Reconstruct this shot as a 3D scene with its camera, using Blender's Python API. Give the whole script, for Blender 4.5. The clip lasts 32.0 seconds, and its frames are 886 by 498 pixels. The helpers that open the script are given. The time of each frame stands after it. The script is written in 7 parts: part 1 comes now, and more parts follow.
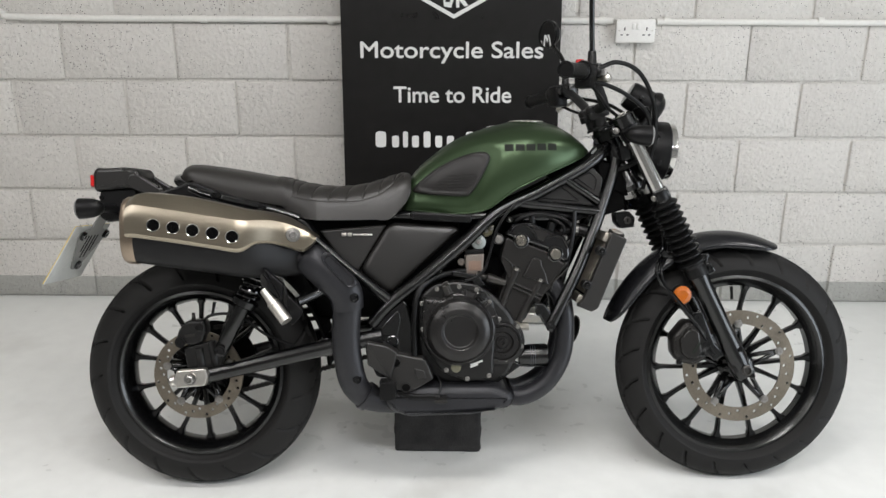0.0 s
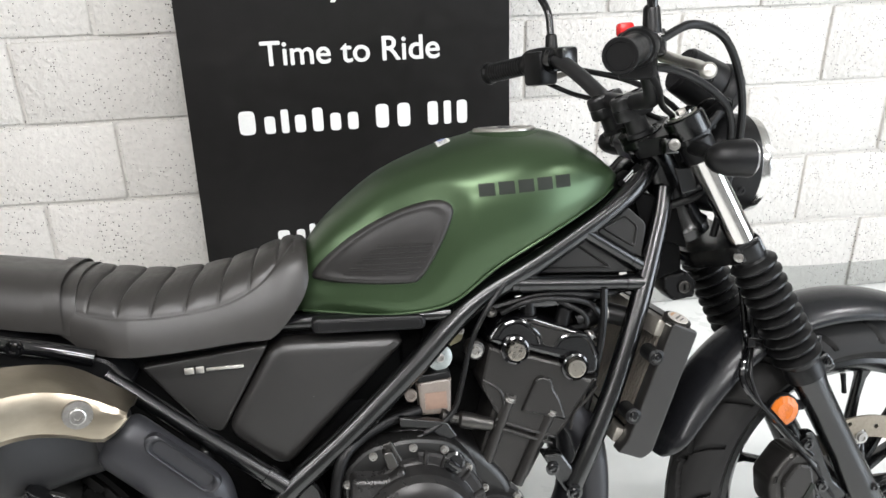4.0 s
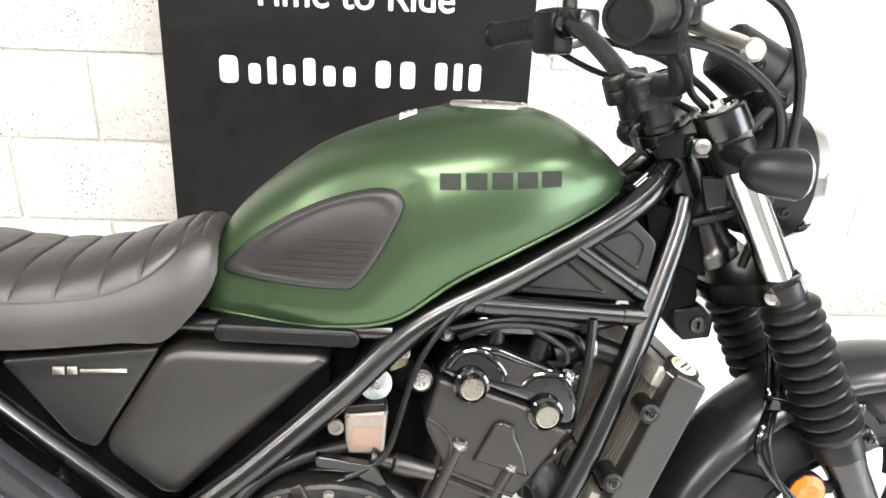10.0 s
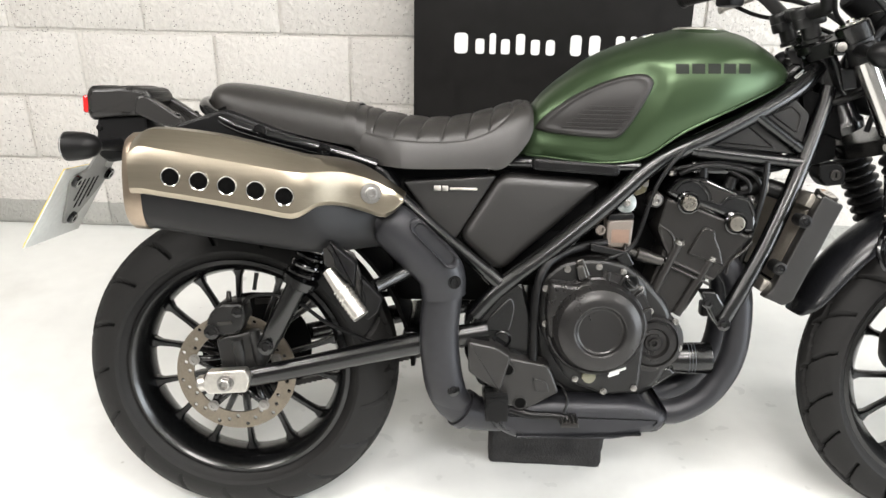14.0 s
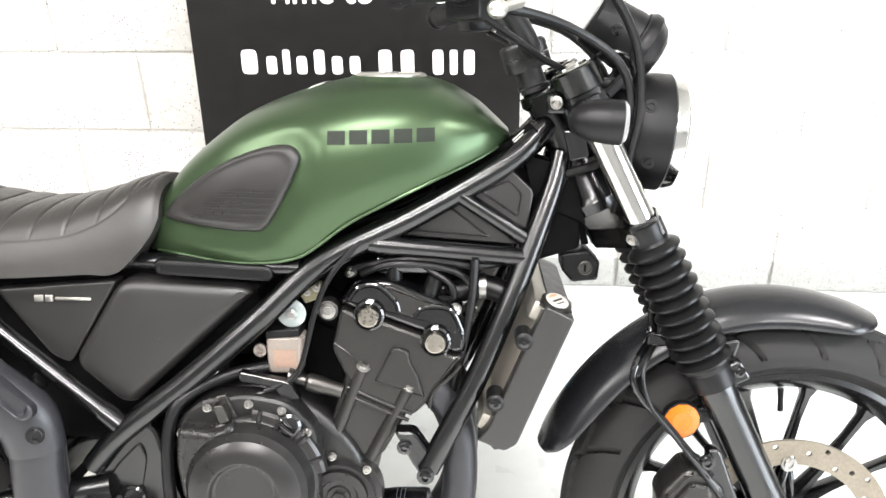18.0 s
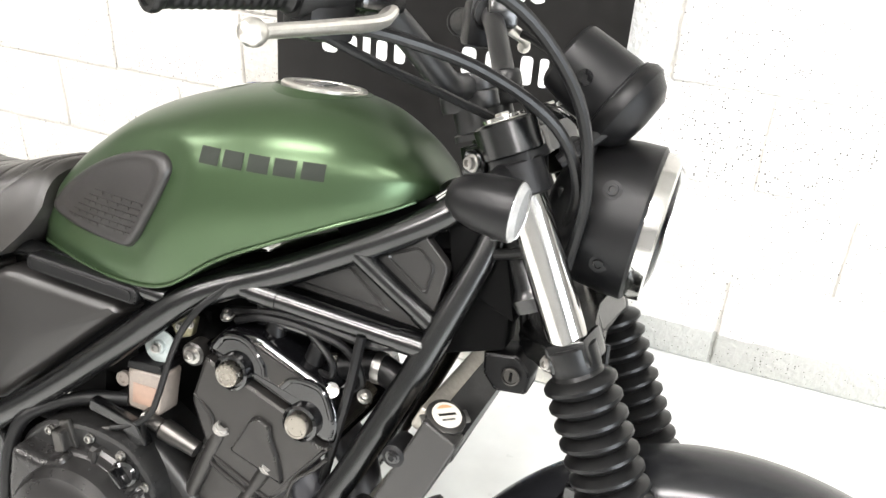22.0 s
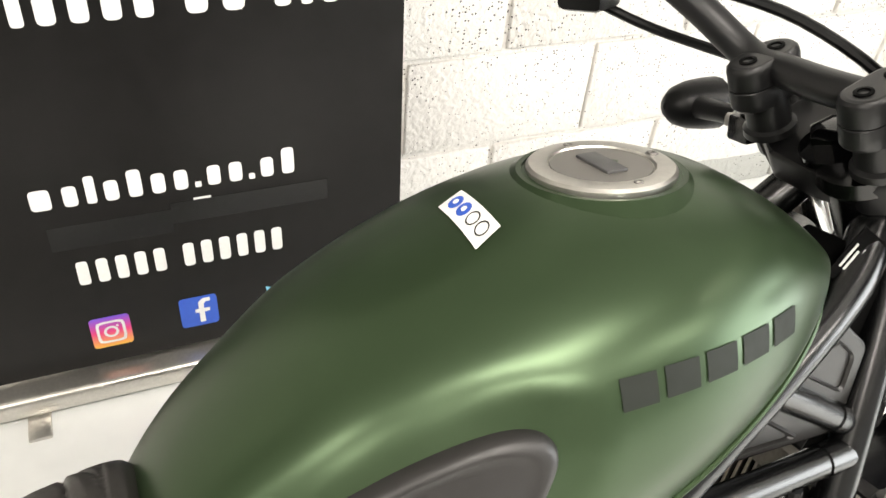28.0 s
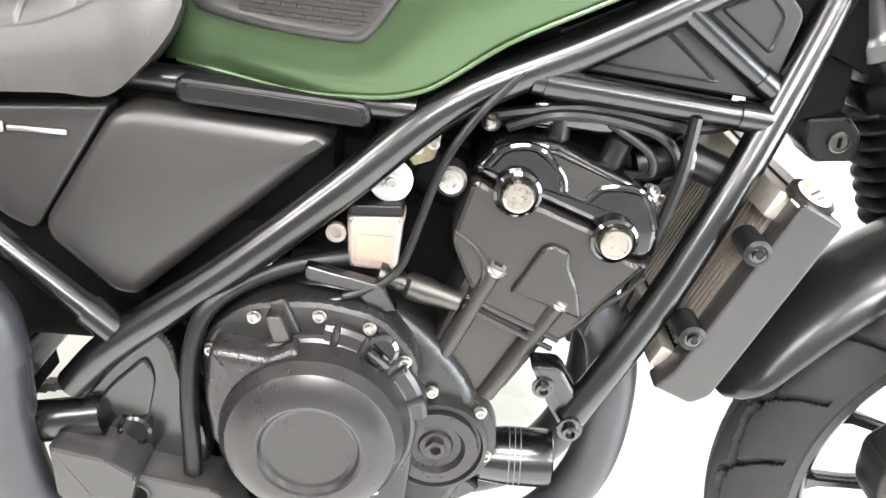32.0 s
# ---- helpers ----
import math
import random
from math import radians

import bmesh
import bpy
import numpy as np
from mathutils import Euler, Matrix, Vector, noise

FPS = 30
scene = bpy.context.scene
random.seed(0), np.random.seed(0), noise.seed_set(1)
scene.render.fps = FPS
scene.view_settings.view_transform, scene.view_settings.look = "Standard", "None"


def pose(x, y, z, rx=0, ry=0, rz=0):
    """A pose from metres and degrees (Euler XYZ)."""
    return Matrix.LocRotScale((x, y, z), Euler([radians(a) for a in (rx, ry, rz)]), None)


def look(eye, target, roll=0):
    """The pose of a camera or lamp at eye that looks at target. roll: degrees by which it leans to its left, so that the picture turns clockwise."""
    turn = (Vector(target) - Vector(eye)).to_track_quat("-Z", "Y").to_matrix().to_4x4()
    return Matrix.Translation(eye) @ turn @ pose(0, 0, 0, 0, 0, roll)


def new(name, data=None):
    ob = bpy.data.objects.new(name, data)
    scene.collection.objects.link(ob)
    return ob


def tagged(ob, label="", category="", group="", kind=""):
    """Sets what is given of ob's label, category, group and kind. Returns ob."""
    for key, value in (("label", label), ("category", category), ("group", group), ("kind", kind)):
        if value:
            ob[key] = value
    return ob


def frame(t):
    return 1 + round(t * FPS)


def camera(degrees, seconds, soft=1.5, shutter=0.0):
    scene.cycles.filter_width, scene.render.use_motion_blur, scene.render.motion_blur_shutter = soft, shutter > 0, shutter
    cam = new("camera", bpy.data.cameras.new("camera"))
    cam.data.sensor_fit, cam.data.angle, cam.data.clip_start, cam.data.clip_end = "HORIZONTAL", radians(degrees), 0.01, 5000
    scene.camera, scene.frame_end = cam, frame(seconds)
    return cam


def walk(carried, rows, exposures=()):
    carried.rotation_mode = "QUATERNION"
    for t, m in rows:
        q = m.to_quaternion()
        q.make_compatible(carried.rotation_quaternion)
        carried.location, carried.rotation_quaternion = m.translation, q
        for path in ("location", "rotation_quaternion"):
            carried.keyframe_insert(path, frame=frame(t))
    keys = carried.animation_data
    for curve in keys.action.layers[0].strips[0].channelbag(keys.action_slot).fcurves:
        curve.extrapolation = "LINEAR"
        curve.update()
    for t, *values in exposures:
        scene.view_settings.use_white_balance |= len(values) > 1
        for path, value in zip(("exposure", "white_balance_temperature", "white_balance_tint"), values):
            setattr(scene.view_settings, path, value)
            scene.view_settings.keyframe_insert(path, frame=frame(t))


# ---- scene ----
cam = camera(56.9, 32.0)
METRES, EYE, TILT, LEAN, TURN = 8.0, 1.5, 0.0, 0.0, 0.0
PATH = [
    (0, (0.705, -2.049, 1.374), (0.667, -0.158, 0.723), 0.0),
    (0.5, (0.655, -1.99, 1.382), (0.645, -0.104, 0.717), -0.0),
    (1, (0.674, -1.835, 1.366), (0.678, 0.044, 0.681), -0.2),
    (1.5, (0.719, -1.687, 1.376), (0.731, 0.182, 0.667), -0.4),
    (2, (0.691, -1.55, 1.372), (0.732, 0.308, 0.634), -0.3),
    (2.5, (0.611, -1.382, 1.378), (0.692, 0.461, 0.606), -0.2),
    (3, (0.589, -1.274, 1.371), (0.707, 0.554, 0.567), -0.3),
    (3.5, (0.664, -1.122, 1.363), (0.817, 0.69, 0.529), -0.8),
    (5.5, (0.469, -0.601, 1.323), (1.127, 0.984, 0.295), -0.4),
    (6, (0.429, -0.454, 1.314), (1.274, 1.003, 0.234), 0.8),
    (6.5, (0.313, -0.379, 1.321), (1.301, 0.956, 0.207), 2.0),
    (7, (0.24, -0.322, 1.318), (1.286, 0.945, 0.178), 3.0),
    (7.5, (0.265, -0.309, 1.311), (1.284, 0.972, 0.162), 3.8),
    (8, (0.405, -0.313, 1.299), (1.279, 1.078, 0.158), 3.6),
    (8.5, (0.51, -0.377, 1.301), (1.193, 1.138, 0.189), 3.5),
    (9, (0.582, -0.515, 1.293), (1.041, 1.123, 0.242), 3.5),
    (9.5, (0.674, -0.632, 1.296), (0.925, 1.085, 0.302), 3.4),
    (10, (0.773, -0.738, 1.284), (0.901, 1.018, 0.335), 3.3),
    (10.5, (0.769, -0.869, 1.28), (0.808, 0.904, 0.356), 2.9),
    (11, (0.721, -1.056, 1.267), (0.704, 0.723, 0.355), 2.4),
    (11.5, (0.736, -1.164, 1.28), (0.687, 0.62, 0.376), 1.6),
    (12, (0.745, -1.236, 1.279), (0.685, 0.547, 0.377), 1.2),
    (12.5, (0.667, -1.318, 1.281), (0.597, 0.471, 0.39), 1.0),
    (13, (0.552, -1.386, 1.277), (0.46, 0.403, 0.387), 0.8),
    (13.5, (0.477, -1.413, 1.281), (0.373, 0.376, 0.393), 0.7),
    (15.5, (0.686, -1.336, 1.29), (0.647, 0.451, 0.393), -0.0),
    (16, (0.81, -1.246, 1.285), (0.784, 0.534, 0.374), -0.4),
    (16.5, (0.871, -1.171, 1.257), (0.842, 0.591, 0.312), -1.0),
    (17, (0.869, -1.072, 1.286), (0.818, 0.69, 0.341), -1.2),
    (17.5, (0.927, -0.987, 1.293), (0.836, 0.771, 0.346), -1.3),
    (18, (1.062, -0.905, 1.299), (0.904, 0.847, 0.349), -1.3),
    (18.5, (1.161, -0.838, 1.305), (0.971, 0.903, 0.34), -0.0),
    (19, (1.216, -0.699, 1.28), (0.971, 1.014, 0.278), 1.5),
    (19.5, (1.289, -0.609, 1.245), (0.957, 1.067, 0.205), 2.8),
    (20, (1.408, -0.557, 1.208), (0.945, 1.073, 0.146), 3.4),
    (20.5, (1.466, -0.603, 1.236), (0.899, 0.974, 0.144), 3.9),
    (21, (1.531, -0.681, 1.267), (0.858, 0.863, 0.189), 3.6),
    (21.5, (1.487, -0.658, 1.302), (0.822, 0.93, 0.284), 3.9),
    (22, (1.357, -0.561, 1.278), (0.725, 1.054, 0.281), 2.7),
    (22.5, (1.125, -0.549, 1.262), (0.643, 1.11, 0.253), 1.6),
    (23, (0.918, -0.507, 1.281), (0.653, 1.174, 0.231), 0.3),
    (23.5, (0.737, -0.369, 1.249), (0.837, 1.294, 0.142), 1.4),
    (24, (0.598, -0.336, 1.258), (0.97, 1.242, 0.087), 1.4),
    (24.5, (0.538, -0.265, 1.265), (1.152, 1.213, 0.066), 1.6),
    (25, (0.515, -0.212, 1.26), (1.353, 1.143, 0.05), 3.3),
    (25.5, (0.429, -0.2, 1.255), (1.408, 1.035, 0.024), 4.6),
    (27.5, (0.483, -0.14, 1.285), (1.325, 1.13, -0.011), 4.8),
    (28, (0.601, -0.138, 1.258), (1.28, 1.25, -0.012), 5.9),
    (28.5, (0.646, -0.211, 1.233), (1.147, 1.278, -0.004), 7.0),
    (29, (0.686, -0.356, 1.246), (1.028, 1.204, 0.042), 7.7),
    (29.5, (0.75, -0.435, 1.235), (0.959, 1.18, 0.074), 8.0),
    (30, (0.809, -0.48, 1.219), (0.899, 1.151, 0.066), 7.1),
    (30.5, (0.825, -0.503, 1.161), (0.821, 1.132, 0.01), 6.1),
    (31, (0.811, -0.518, 1.142), (0.788, 1.068, -0.077), 6.0),
    (31.5, (0.812, -0.537, 1.116), (0.785, 1.008, -0.153), 5.9),
    (32, (0.816, -0.55, 1.104), (0.805, 0.979, -0.186), 5.7),
]
EXPOSURE = [(0, -0.2, 6470, 12), (1, -0.18, 6450, 12), (2, 0.02, 6300, 12), (3, 0.27, 6250, 12), (3.5, 0.4, 6300, 12), (5.5, 1.3, 6500, 12), (7, 1.5, 6550, 12), (8, 1.45, 6650, 12), (9, 1.4, 6800, 12), (10, 1.5, 6600, 12), (11, 1.4, 6500, 12), (12, 1.15, 6600, 12), (13, 0.74, 6750, 12), (16, 0.84, 6350, 12), (17, 1.2, 6300, 12), (18, 1.55, 6500, 12), (19, 1.7, 6500, 12), (21, 1.6, 6500, 12), (22, 1.5, 6600, 12), (23, 1.68, 6850, 12), (24, 1.55, 6900, 12), (25, 1.55, 6650, 12), (28, 0.92, 7050, 12), (29, 1.52, 6700, 12), (30, 1.9, 6650, 12), (31, 2.15, 6400, 12), (32, 2.25, 6550, 12)]
walk(cam, [(t, look(eye, target, roll)) for t, eye, target, roll in PATH], EXPOSURE)

# ---- world, light and exposure ----
world = bpy.data.worlds.new("world")
scene.world = world
world.use_nodes = True
world.node_tree.nodes["Background"].inputs[0].default_value = (0.8, 0.9, 1, 1)
world.node_tree.nodes["Background"].inputs[1].default_value = 0.1


def area_lamp(name, x, y, z, sx, sy, power, color=(1.0, 0.985, 0.965)):
    data = bpy.data.lights.new(name, "AREA")
    data.shape, data.size, data.size_y, data.energy, data.color = "RECTANGLE", sx, sy, power, color
    lamp = new(name, data)
    lamp.location = (x, y, z)
    return lamp


# rows of ceiling panels; the lamps hang just under the panels
PANELS = [(0.75, -0.95, 27, 1.2), (-1.6, -0.95, 20, 1.2), (2.9, -0.92, 21, 0.55), (0.75, -2.4, 41, 1.2), (-1.5, -2.4, 27, 1.2), (2.9, -2.4, 20, 1.2)]
for px, py, power, long in PANELS:
    area_lamp("panel_lamp", px, py, 2.74, long - 0.05, 0.3, power)
# daylight through the shop window in the east wall
daylight = area_lamp("window_lamp", 4.58, -1.95, 1.3, 2.1, 2.5, 105, (0.86, 0.94, 1.0))
daylight.rotation_euler = (0, radians(90), 0)


# ---- materials ----
def mat(name, color, rough=0.5, metal=0.0, var=0.12, scale=30.0, bump=0.0, bump_scale=400.0, stretch=None, coat=0.0, spec=0.5, rvar=0.08):
    """A principled material whose colour and roughness vary at two scales, with fine relief."""
    m = bpy.data.materials.new(name)
    m.use_nodes = True
    t = m.node_tree
    n, l = t.nodes, t.links
    p = n["Principled BSDF"]
    p.inputs["Metallic"].default_value = metal
    p.inputs["Coat Weight"].default_value = coat
    p.inputs["Specular IOR Level"].default_value = spec
    geo = n.new("ShaderNodeTexCoord")
    src = geo.outputs["Object"]
    if stretch:
        mp = n.new("ShaderNodeMapping")
        mp.inputs["Scale"].default_value = stretch
        l.new(src, mp.inputs["Vector"])
        src = mp.outputs["Vector"]
    big = n.new("ShaderNodeTexNoise")
    big.inputs["Scale"].default_value = scale * 0.2
    fine = n.new("ShaderNodeTexNoise")
    fine.inputs["Scale"].default_value = scale * 4
    l.new(src, big.inputs["Vector"]), l.new(src, fine.inputs["Vector"])
    add = n.new("ShaderNodeMath")
    add.operation = "ADD"
    l.new(big.outputs["Fac"], add.inputs[0]), l.new(fine.outputs["Fac"], add.inputs[1])
    rng = n.new("ShaderNodeMapRange")
    rng.inputs["From Min"].default_value, rng.inputs["From Max"].default_value = 0.6, 1.4
    rng.inputs["To Min"].default_value, rng.inputs["To Max"].default_value = 1 - var, 1 + var
    l.new(add.outputs[0], rng.inputs["Value"])
    mul = n.new("ShaderNodeMixRGB")
    mul.blend_type = "MULTIPLY"
    mul.inputs["Fac"].default_value = 1
    mul.inputs["Color1"].default_value = (*color, 1)
    l.new(rng.outputs[0], mul.inputs["Color2"])
    l.new(mul.outputs[0], p.inputs["Base Color"])
    rr = n.new("ShaderNodeMapRange")
    rr.inputs["From Min"].default_value, rr.inputs["From Max"].default_value = 0.6, 1.4
    rr.inputs["To Min"].default_value, rr.inputs["To Max"].default_value = max(0.02, rough - rvar), min(1, rough + rvar)
    l.new(add.outputs[0], rr.inputs["Value"])
    l.new(rr.outputs[0], p.inputs["Roughness"])
    if bump:
        b = n.new("ShaderNodeBump")
        b.inputs["Strength"].default_value = min(1, bump)
        b.inputs["Distance"].default_value = 0.002
        tex = n.new("ShaderNodeTexNoise")
        tex.inputs["Scale"].default_value = bump_scale
        tex.inputs["Detail"].default_value = 3
        l.new(src, tex.inputs["Vector"])
        l.new(tex.outputs["Fac"], b.inputs["Height"])
        l.new(b.outputs["Normal"], p.inputs["Normal"])
    return m


GREEN = mat("green_metallic_paint", (0.0365, 0.062, 0.0285), 0.31, 0.62, 0.02, 8, rvar=0.004)
PLASTIC = mat("matt_black_plastic", (0.004, 0.004, 0.0042), 0.38, 0, 0.15, 20, 0.1, 900, spec=0.22)
SATIN = mat("satin_black_paint", (0.0016, 0.0017, 0.0018), 0.23, 0, 0.04, 6, spec=0.62, rvar=0.015)
GLOSS = mat("gloss_black_paint", (0.0022, 0.0022, 0.0025), 0.09, 0, 0.1, 15, coat=0.5)
ENGINE = mat("dark_engine_paint", (0.0285, 0.027, 0.0255), 0.3, 0.6, 0.05, 25, rvar=0.015)
COVER = mat("satin_engine_cover", (0.025, 0.024, 0.0235), 0.28, 0.55, 0.05, 25, rvar=0.012)
EXHAUST = mat("dark_heatproof_paint", (0.024, 0.0243, 0.0275), 0.42, 0.4, 0.12, 14, 0.08, 700)
STEEL = mat("brushed_stainless_steel", (0.33, 0.29, 0.228), 0.30, 1.0, 0.07, 60, 0.03, 500, (0.03, 1, 1), rvar=0.03)
CHROME = mat("chromed_steel", (0.55, 0.54, 0.52), 0.14, 1.0, 0.06, 20, rvar=0.03)
ZINC = mat("zinc_bolt_steel", (0.33, 0.32, 0.305), 0.32, 1.0, 0.2, 60)
ALU = mat("brushed_aluminium", (0.62, 0.6, 0.56), 0.36, 1.0, 0.12, 40)
DISC = mat("ground_disc_steel", (0.235, 0.205, 0.165), 0.4, 1.0, 0.2, 60)
RUBBER = mat("tyre_rubber", (0.012, 0.0117, 0.0113), 0.6, 0, 0.15, 20, 0.1, 500, spec=0.2)
SOFT = mat("soft_black_rubber", (0.0038, 0.0038, 0.0039), 0.36, 0, 0.1, 30, 0.05, 700, spec=0.24)
LEATHER = mat("black_seat_vinyl", (0.021, 0.0195, 0.0178), 0.36, 0, 0.12, 18, 0.12, 900, spec=0.42)
SHELL = mat("dark_grey_cover_plastic", (0.0135, 0.0128, 0.012), 0.36, 0, 0.08, 20, 0.04, 900, spec=0.5, rvar=0.03)
# Black plastic; also painted into tread grooves, slots and holes as their shade.
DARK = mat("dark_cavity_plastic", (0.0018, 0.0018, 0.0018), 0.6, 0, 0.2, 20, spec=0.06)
ORANGE = mat("orange_reflector", (0.36, 0.085, 0.002), 0.2, 0, 0.15, 60, 0.4, 300)
RED = mat("red_lens", (0.55, 0.015, 0.015), 0.18, 0, 0.15, 40)
WHITE = mat("white_plastic", (0.78, 0.77, 0.74), 0.35, 0, 0.06, 20)
MILKY = mat("milky_reservoir_plastic", (0.17, 0.145, 0.125), 0.35, 0, 0.15, 60)
DECAL = mat("dark_grey_decal", (0.009, 0.0115, 0.008), 0.6, 0, 0.1, 30, spec=0.22)
PRINT = mat("pale_print", (0.72, 0.72, 0.7), 0.45, 0, 0.06, 40)
BANNER = mat("black_banner_film", (0.0085, 0.0079, 0.0075), 0.34, 0, 0.25, 6, 0.04, 40, spec=0.32)
BANNER_PATCH = mat("glossier_black_patch", (0.012, 0.012, 0.012), 0.2, 0, 0.3, 12)
BLUE = mat("blue_print", (0.03, 0.1, 0.5), 0.4, 0, 0.08, 30)
CYAN = mat("light_blue_print", (0.2, 0.55, 0.75), 0.4, 0, 0.08, 30)
PLATE = mat("pale_grey_plate", (0.55, 0.56, 0.54), 0.4, 0, 0.12, 20)
YELLOW = mat("yellow_plate_face", (0.75, 0.55, 0.05), 0.4, 0, 0.08, 20)
RIM_RED = mat("red_rim_tape", (0.5, 0.015, 0.03), 0.35, 0, 0.08, 30)
PAINT_WHITE = mat("white_trunking", (0.76, 0.75, 0.71), 0.4, 0, 0.06, 20)
CASE = mat("black_case_paint", (0.010, 0.0098, 0.0095), 0.36, 0.2, 0.08, 25, 0.02, 900, rvar=0.03)
LENS = mat("pale_clear_lens", (0.24, 0.24, 0.235), 0.12, 0.2, 0.15, 60)
PAD_RUBBER = mat("grey_pad_rubber", (0.0135, 0.0125, 0.0118), 0.42, 0, 0.08, 30, 0.05, 900, spec=0.45)
DULL = mat("dull_cast_metal", (0.07, 0.067, 0.063), 0.34, 0.9, 0.1, 40)
CAP_STEEL = mat("brushed_cap_steel", (0.26, 0.24, 0.21), 0.3, 1.0, 0.1, 50)
YOKE = mat("satin_yoke_paint", (0.0075, 0.0075, 0.0078), 0.38, 0, 0.08, 25, 0.03, 900, spec=0.42, rvar=0.03)
CARPET = mat("black_carpet", (0.022, 0.021, 0.021), 0.95, 0, 0.9, 90, 1.0, 220)


def pink_print():
    """The orange to violet square of a social media sign."""
    m = mat("orange_violet_print", (0.8, 0.2, 0.3), 0.4)
    t = m.node_tree
    ramp = t.nodes.new("ShaderNodeValToRGB")
    ramp.color_ramp.elements[0].color, ramp.color_ramp.elements[1].color = (0.85, 0.42, 0.06, 1), (0.16, 0.08, 0.6, 1)
    mid = ramp.color_ramp.elements.new(0.5)
    mid.color = (0.75, 0.05, 0.2, 1)
    tc, sep = t.nodes.new("ShaderNodeTexCoord"), t.nodes.new("ShaderNodeSeparateXYZ")
    t.links.new(tc.outputs["Generated"], sep.inputs[0])
    t.links.new(sep.outputs["Z"], ramp.inputs[0])
    t.links.new(ramp.outputs[0], t.nodes["Principled BSDF"].inputs["Base Color"])
    return m


PINK = pink_print()


def glass(name, color, rough=0.02):
    m = bpy.data.materials.new(name)
    m.use_nodes = True
    p = m.node_tree.nodes["Principled BSDF"]
    p.inputs["Base Color"].default_value = (*color, 1)
    p.inputs["Roughness"].default_value = rough
    p.inputs["Transmission Weight"].default_value = 1.0
    p.inputs["IOR"].default_value = 1.45
    return m


CLEAR = glass("clear_lens", (0.95, 0.96, 0.95))


def block_paint():
    """White masonry paint on open-textured blocks, with dark pits and a grey painted band along the floor."""
    m = bpy.data.materials.new("white_masonry_paint")
    m.use_nodes = True
    t = m.node_tree
    n, l = t.nodes, t.links
    p = n["Principled BSDF"]
    p.inputs["Roughness"].default_value = 0.62
    geo = n.new("ShaderNodeNewGeometry")
    pos = geo.outputs["Position"]
    pit = n.new("ShaderNodeTexVoronoi")
    pit.inputs["Scale"].default_value = 140
    l.new(pos, pit.inputs["Vector"])
    warp = n.new("ShaderNodeTexNoise")
    warp.inputs["Scale"].default_value = 6
    warp.inputs["Detail"].default_value = 6
    l.new(pos, warp.inputs["Vector"])
    # pits only where a broad noise lets them through
    size = n.new("ShaderNodeMapRange")
    size.inputs["From Min"].default_value, size.inputs["From Max"].default_value = 0.42, 0.72
    size.inputs["To Min"].default_value, size.inputs["To Max"].default_value = 0.20, 0.36
    l.new(warp.outputs["Fac"], size.inputs["Value"])
    less = n.new("ShaderNodeMath")
    less.operation = "SUBTRACT"
    l.new(size.outputs[0], less.inputs[0]), l.new(pit.outputs["Distance"], less.inputs[1])
    hole = n.new("ShaderNodeMapRange")
    hole.inputs["From Min"].default_value, hole.inputs["From Max"].default_value = 0.0, 0.06
    l.new(less.outputs[0], hole.inputs["Value"])
    rnd = n.new("ShaderNodeTexVoronoi")
    rnd.inputs["Scale"].default_value = 140
    l.new(pos, rnd.inputs["Vector"])
    sep = n.new("ShaderNodeSeparateColor")
    l.new(rnd.outputs["Color"], sep.inputs[0])
    keep = n.new("ShaderNodeMath")
    keep.operation, keep.inputs[1].default_value = "GREATER_THAN", 0.72
    l.new(sep.outputs[0], keep.inputs[0])
    holes = n.new("ShaderNodeMath")
    holes.operation = "MULTIPLY"
    l.new(hole.outputs[0], holes.inputs[0]), l.new(keep.outputs[0], holes.inputs[1])
    # grey band
    xyz = n.new("ShaderNodeSeparateXYZ")
    l.new(pos, xyz.inputs[0])
    edge = n.new("ShaderNodeMath")
    edge.operation, edge.inputs[1].default_value, edge.inputs[2].default_value = "MULTIPLY_ADD", 0.03, -0.015
    l.new(warp.outputs["Fac"], edge.inputs[0])
    zz = n.new("ShaderNodeMath")
    zz.operation = "ADD"
    l.new(xyz.outputs["Z"], zz.inputs[0]), l.new(edge.outputs[0], zz.inputs[1])
    band = n.new("ShaderNodeMath")
    band.operation, band.inputs[1].default_value = "LESS_THAN", 0.098
    l.new(zz.outputs[0], band.inputs[0])
    info = n.new("ShaderNodeObjectInfo")
    tone = n.new("ShaderNodeMapRange")
    tone.inputs["To Min"].default_value, tone.inputs["To Max"].default_value = 0.95, 1.03
    l.new(info.outputs["Random"], tone.inputs["Value"])
    base = n.new("ShaderNodeMixRGB")
    base.inputs["Color1"].default_value, base.inputs["Color2"].default_value = (0.655, 0.635, 0.60, 1), (0.40, 0.40, 0.375, 1)
    l.new(band.outputs[0], base.inputs["Fac"])
    ton = n.new("ShaderNodeMixRGB")
    ton.blend_type, ton.inputs["Fac"].default_value = "MULTIPLY", 1
    l.new(base.outputs[0], ton.inputs["Color1"]), l.new(tone.outputs[0], ton.inputs["Color2"])
    # The pits are mixed towards a dark tone.
    pit_tone = n.new("ShaderNodeMixRGB")
    pit_tone.inputs["Color2"].default_value = (0.085, 0.08, 0.075, 1)
    l.new(holes.outputs[0], pit_tone.inputs["Fac"]), l.new(ton.outputs[0], pit_tone.inputs["Color1"])
    grain = n.new("ShaderNodeTexNoise")
    grain.inputs["Scale"].default_value, grain.inputs["Detail"].default_value = 70, 7
    l.new(pos, grain.inputs["Vector"])
    mottle = n.new("ShaderNodeMapRange")
    mottle.inputs["From Min"].default_value, mottle.inputs["From Max"].default_value = 0.32, 0.62
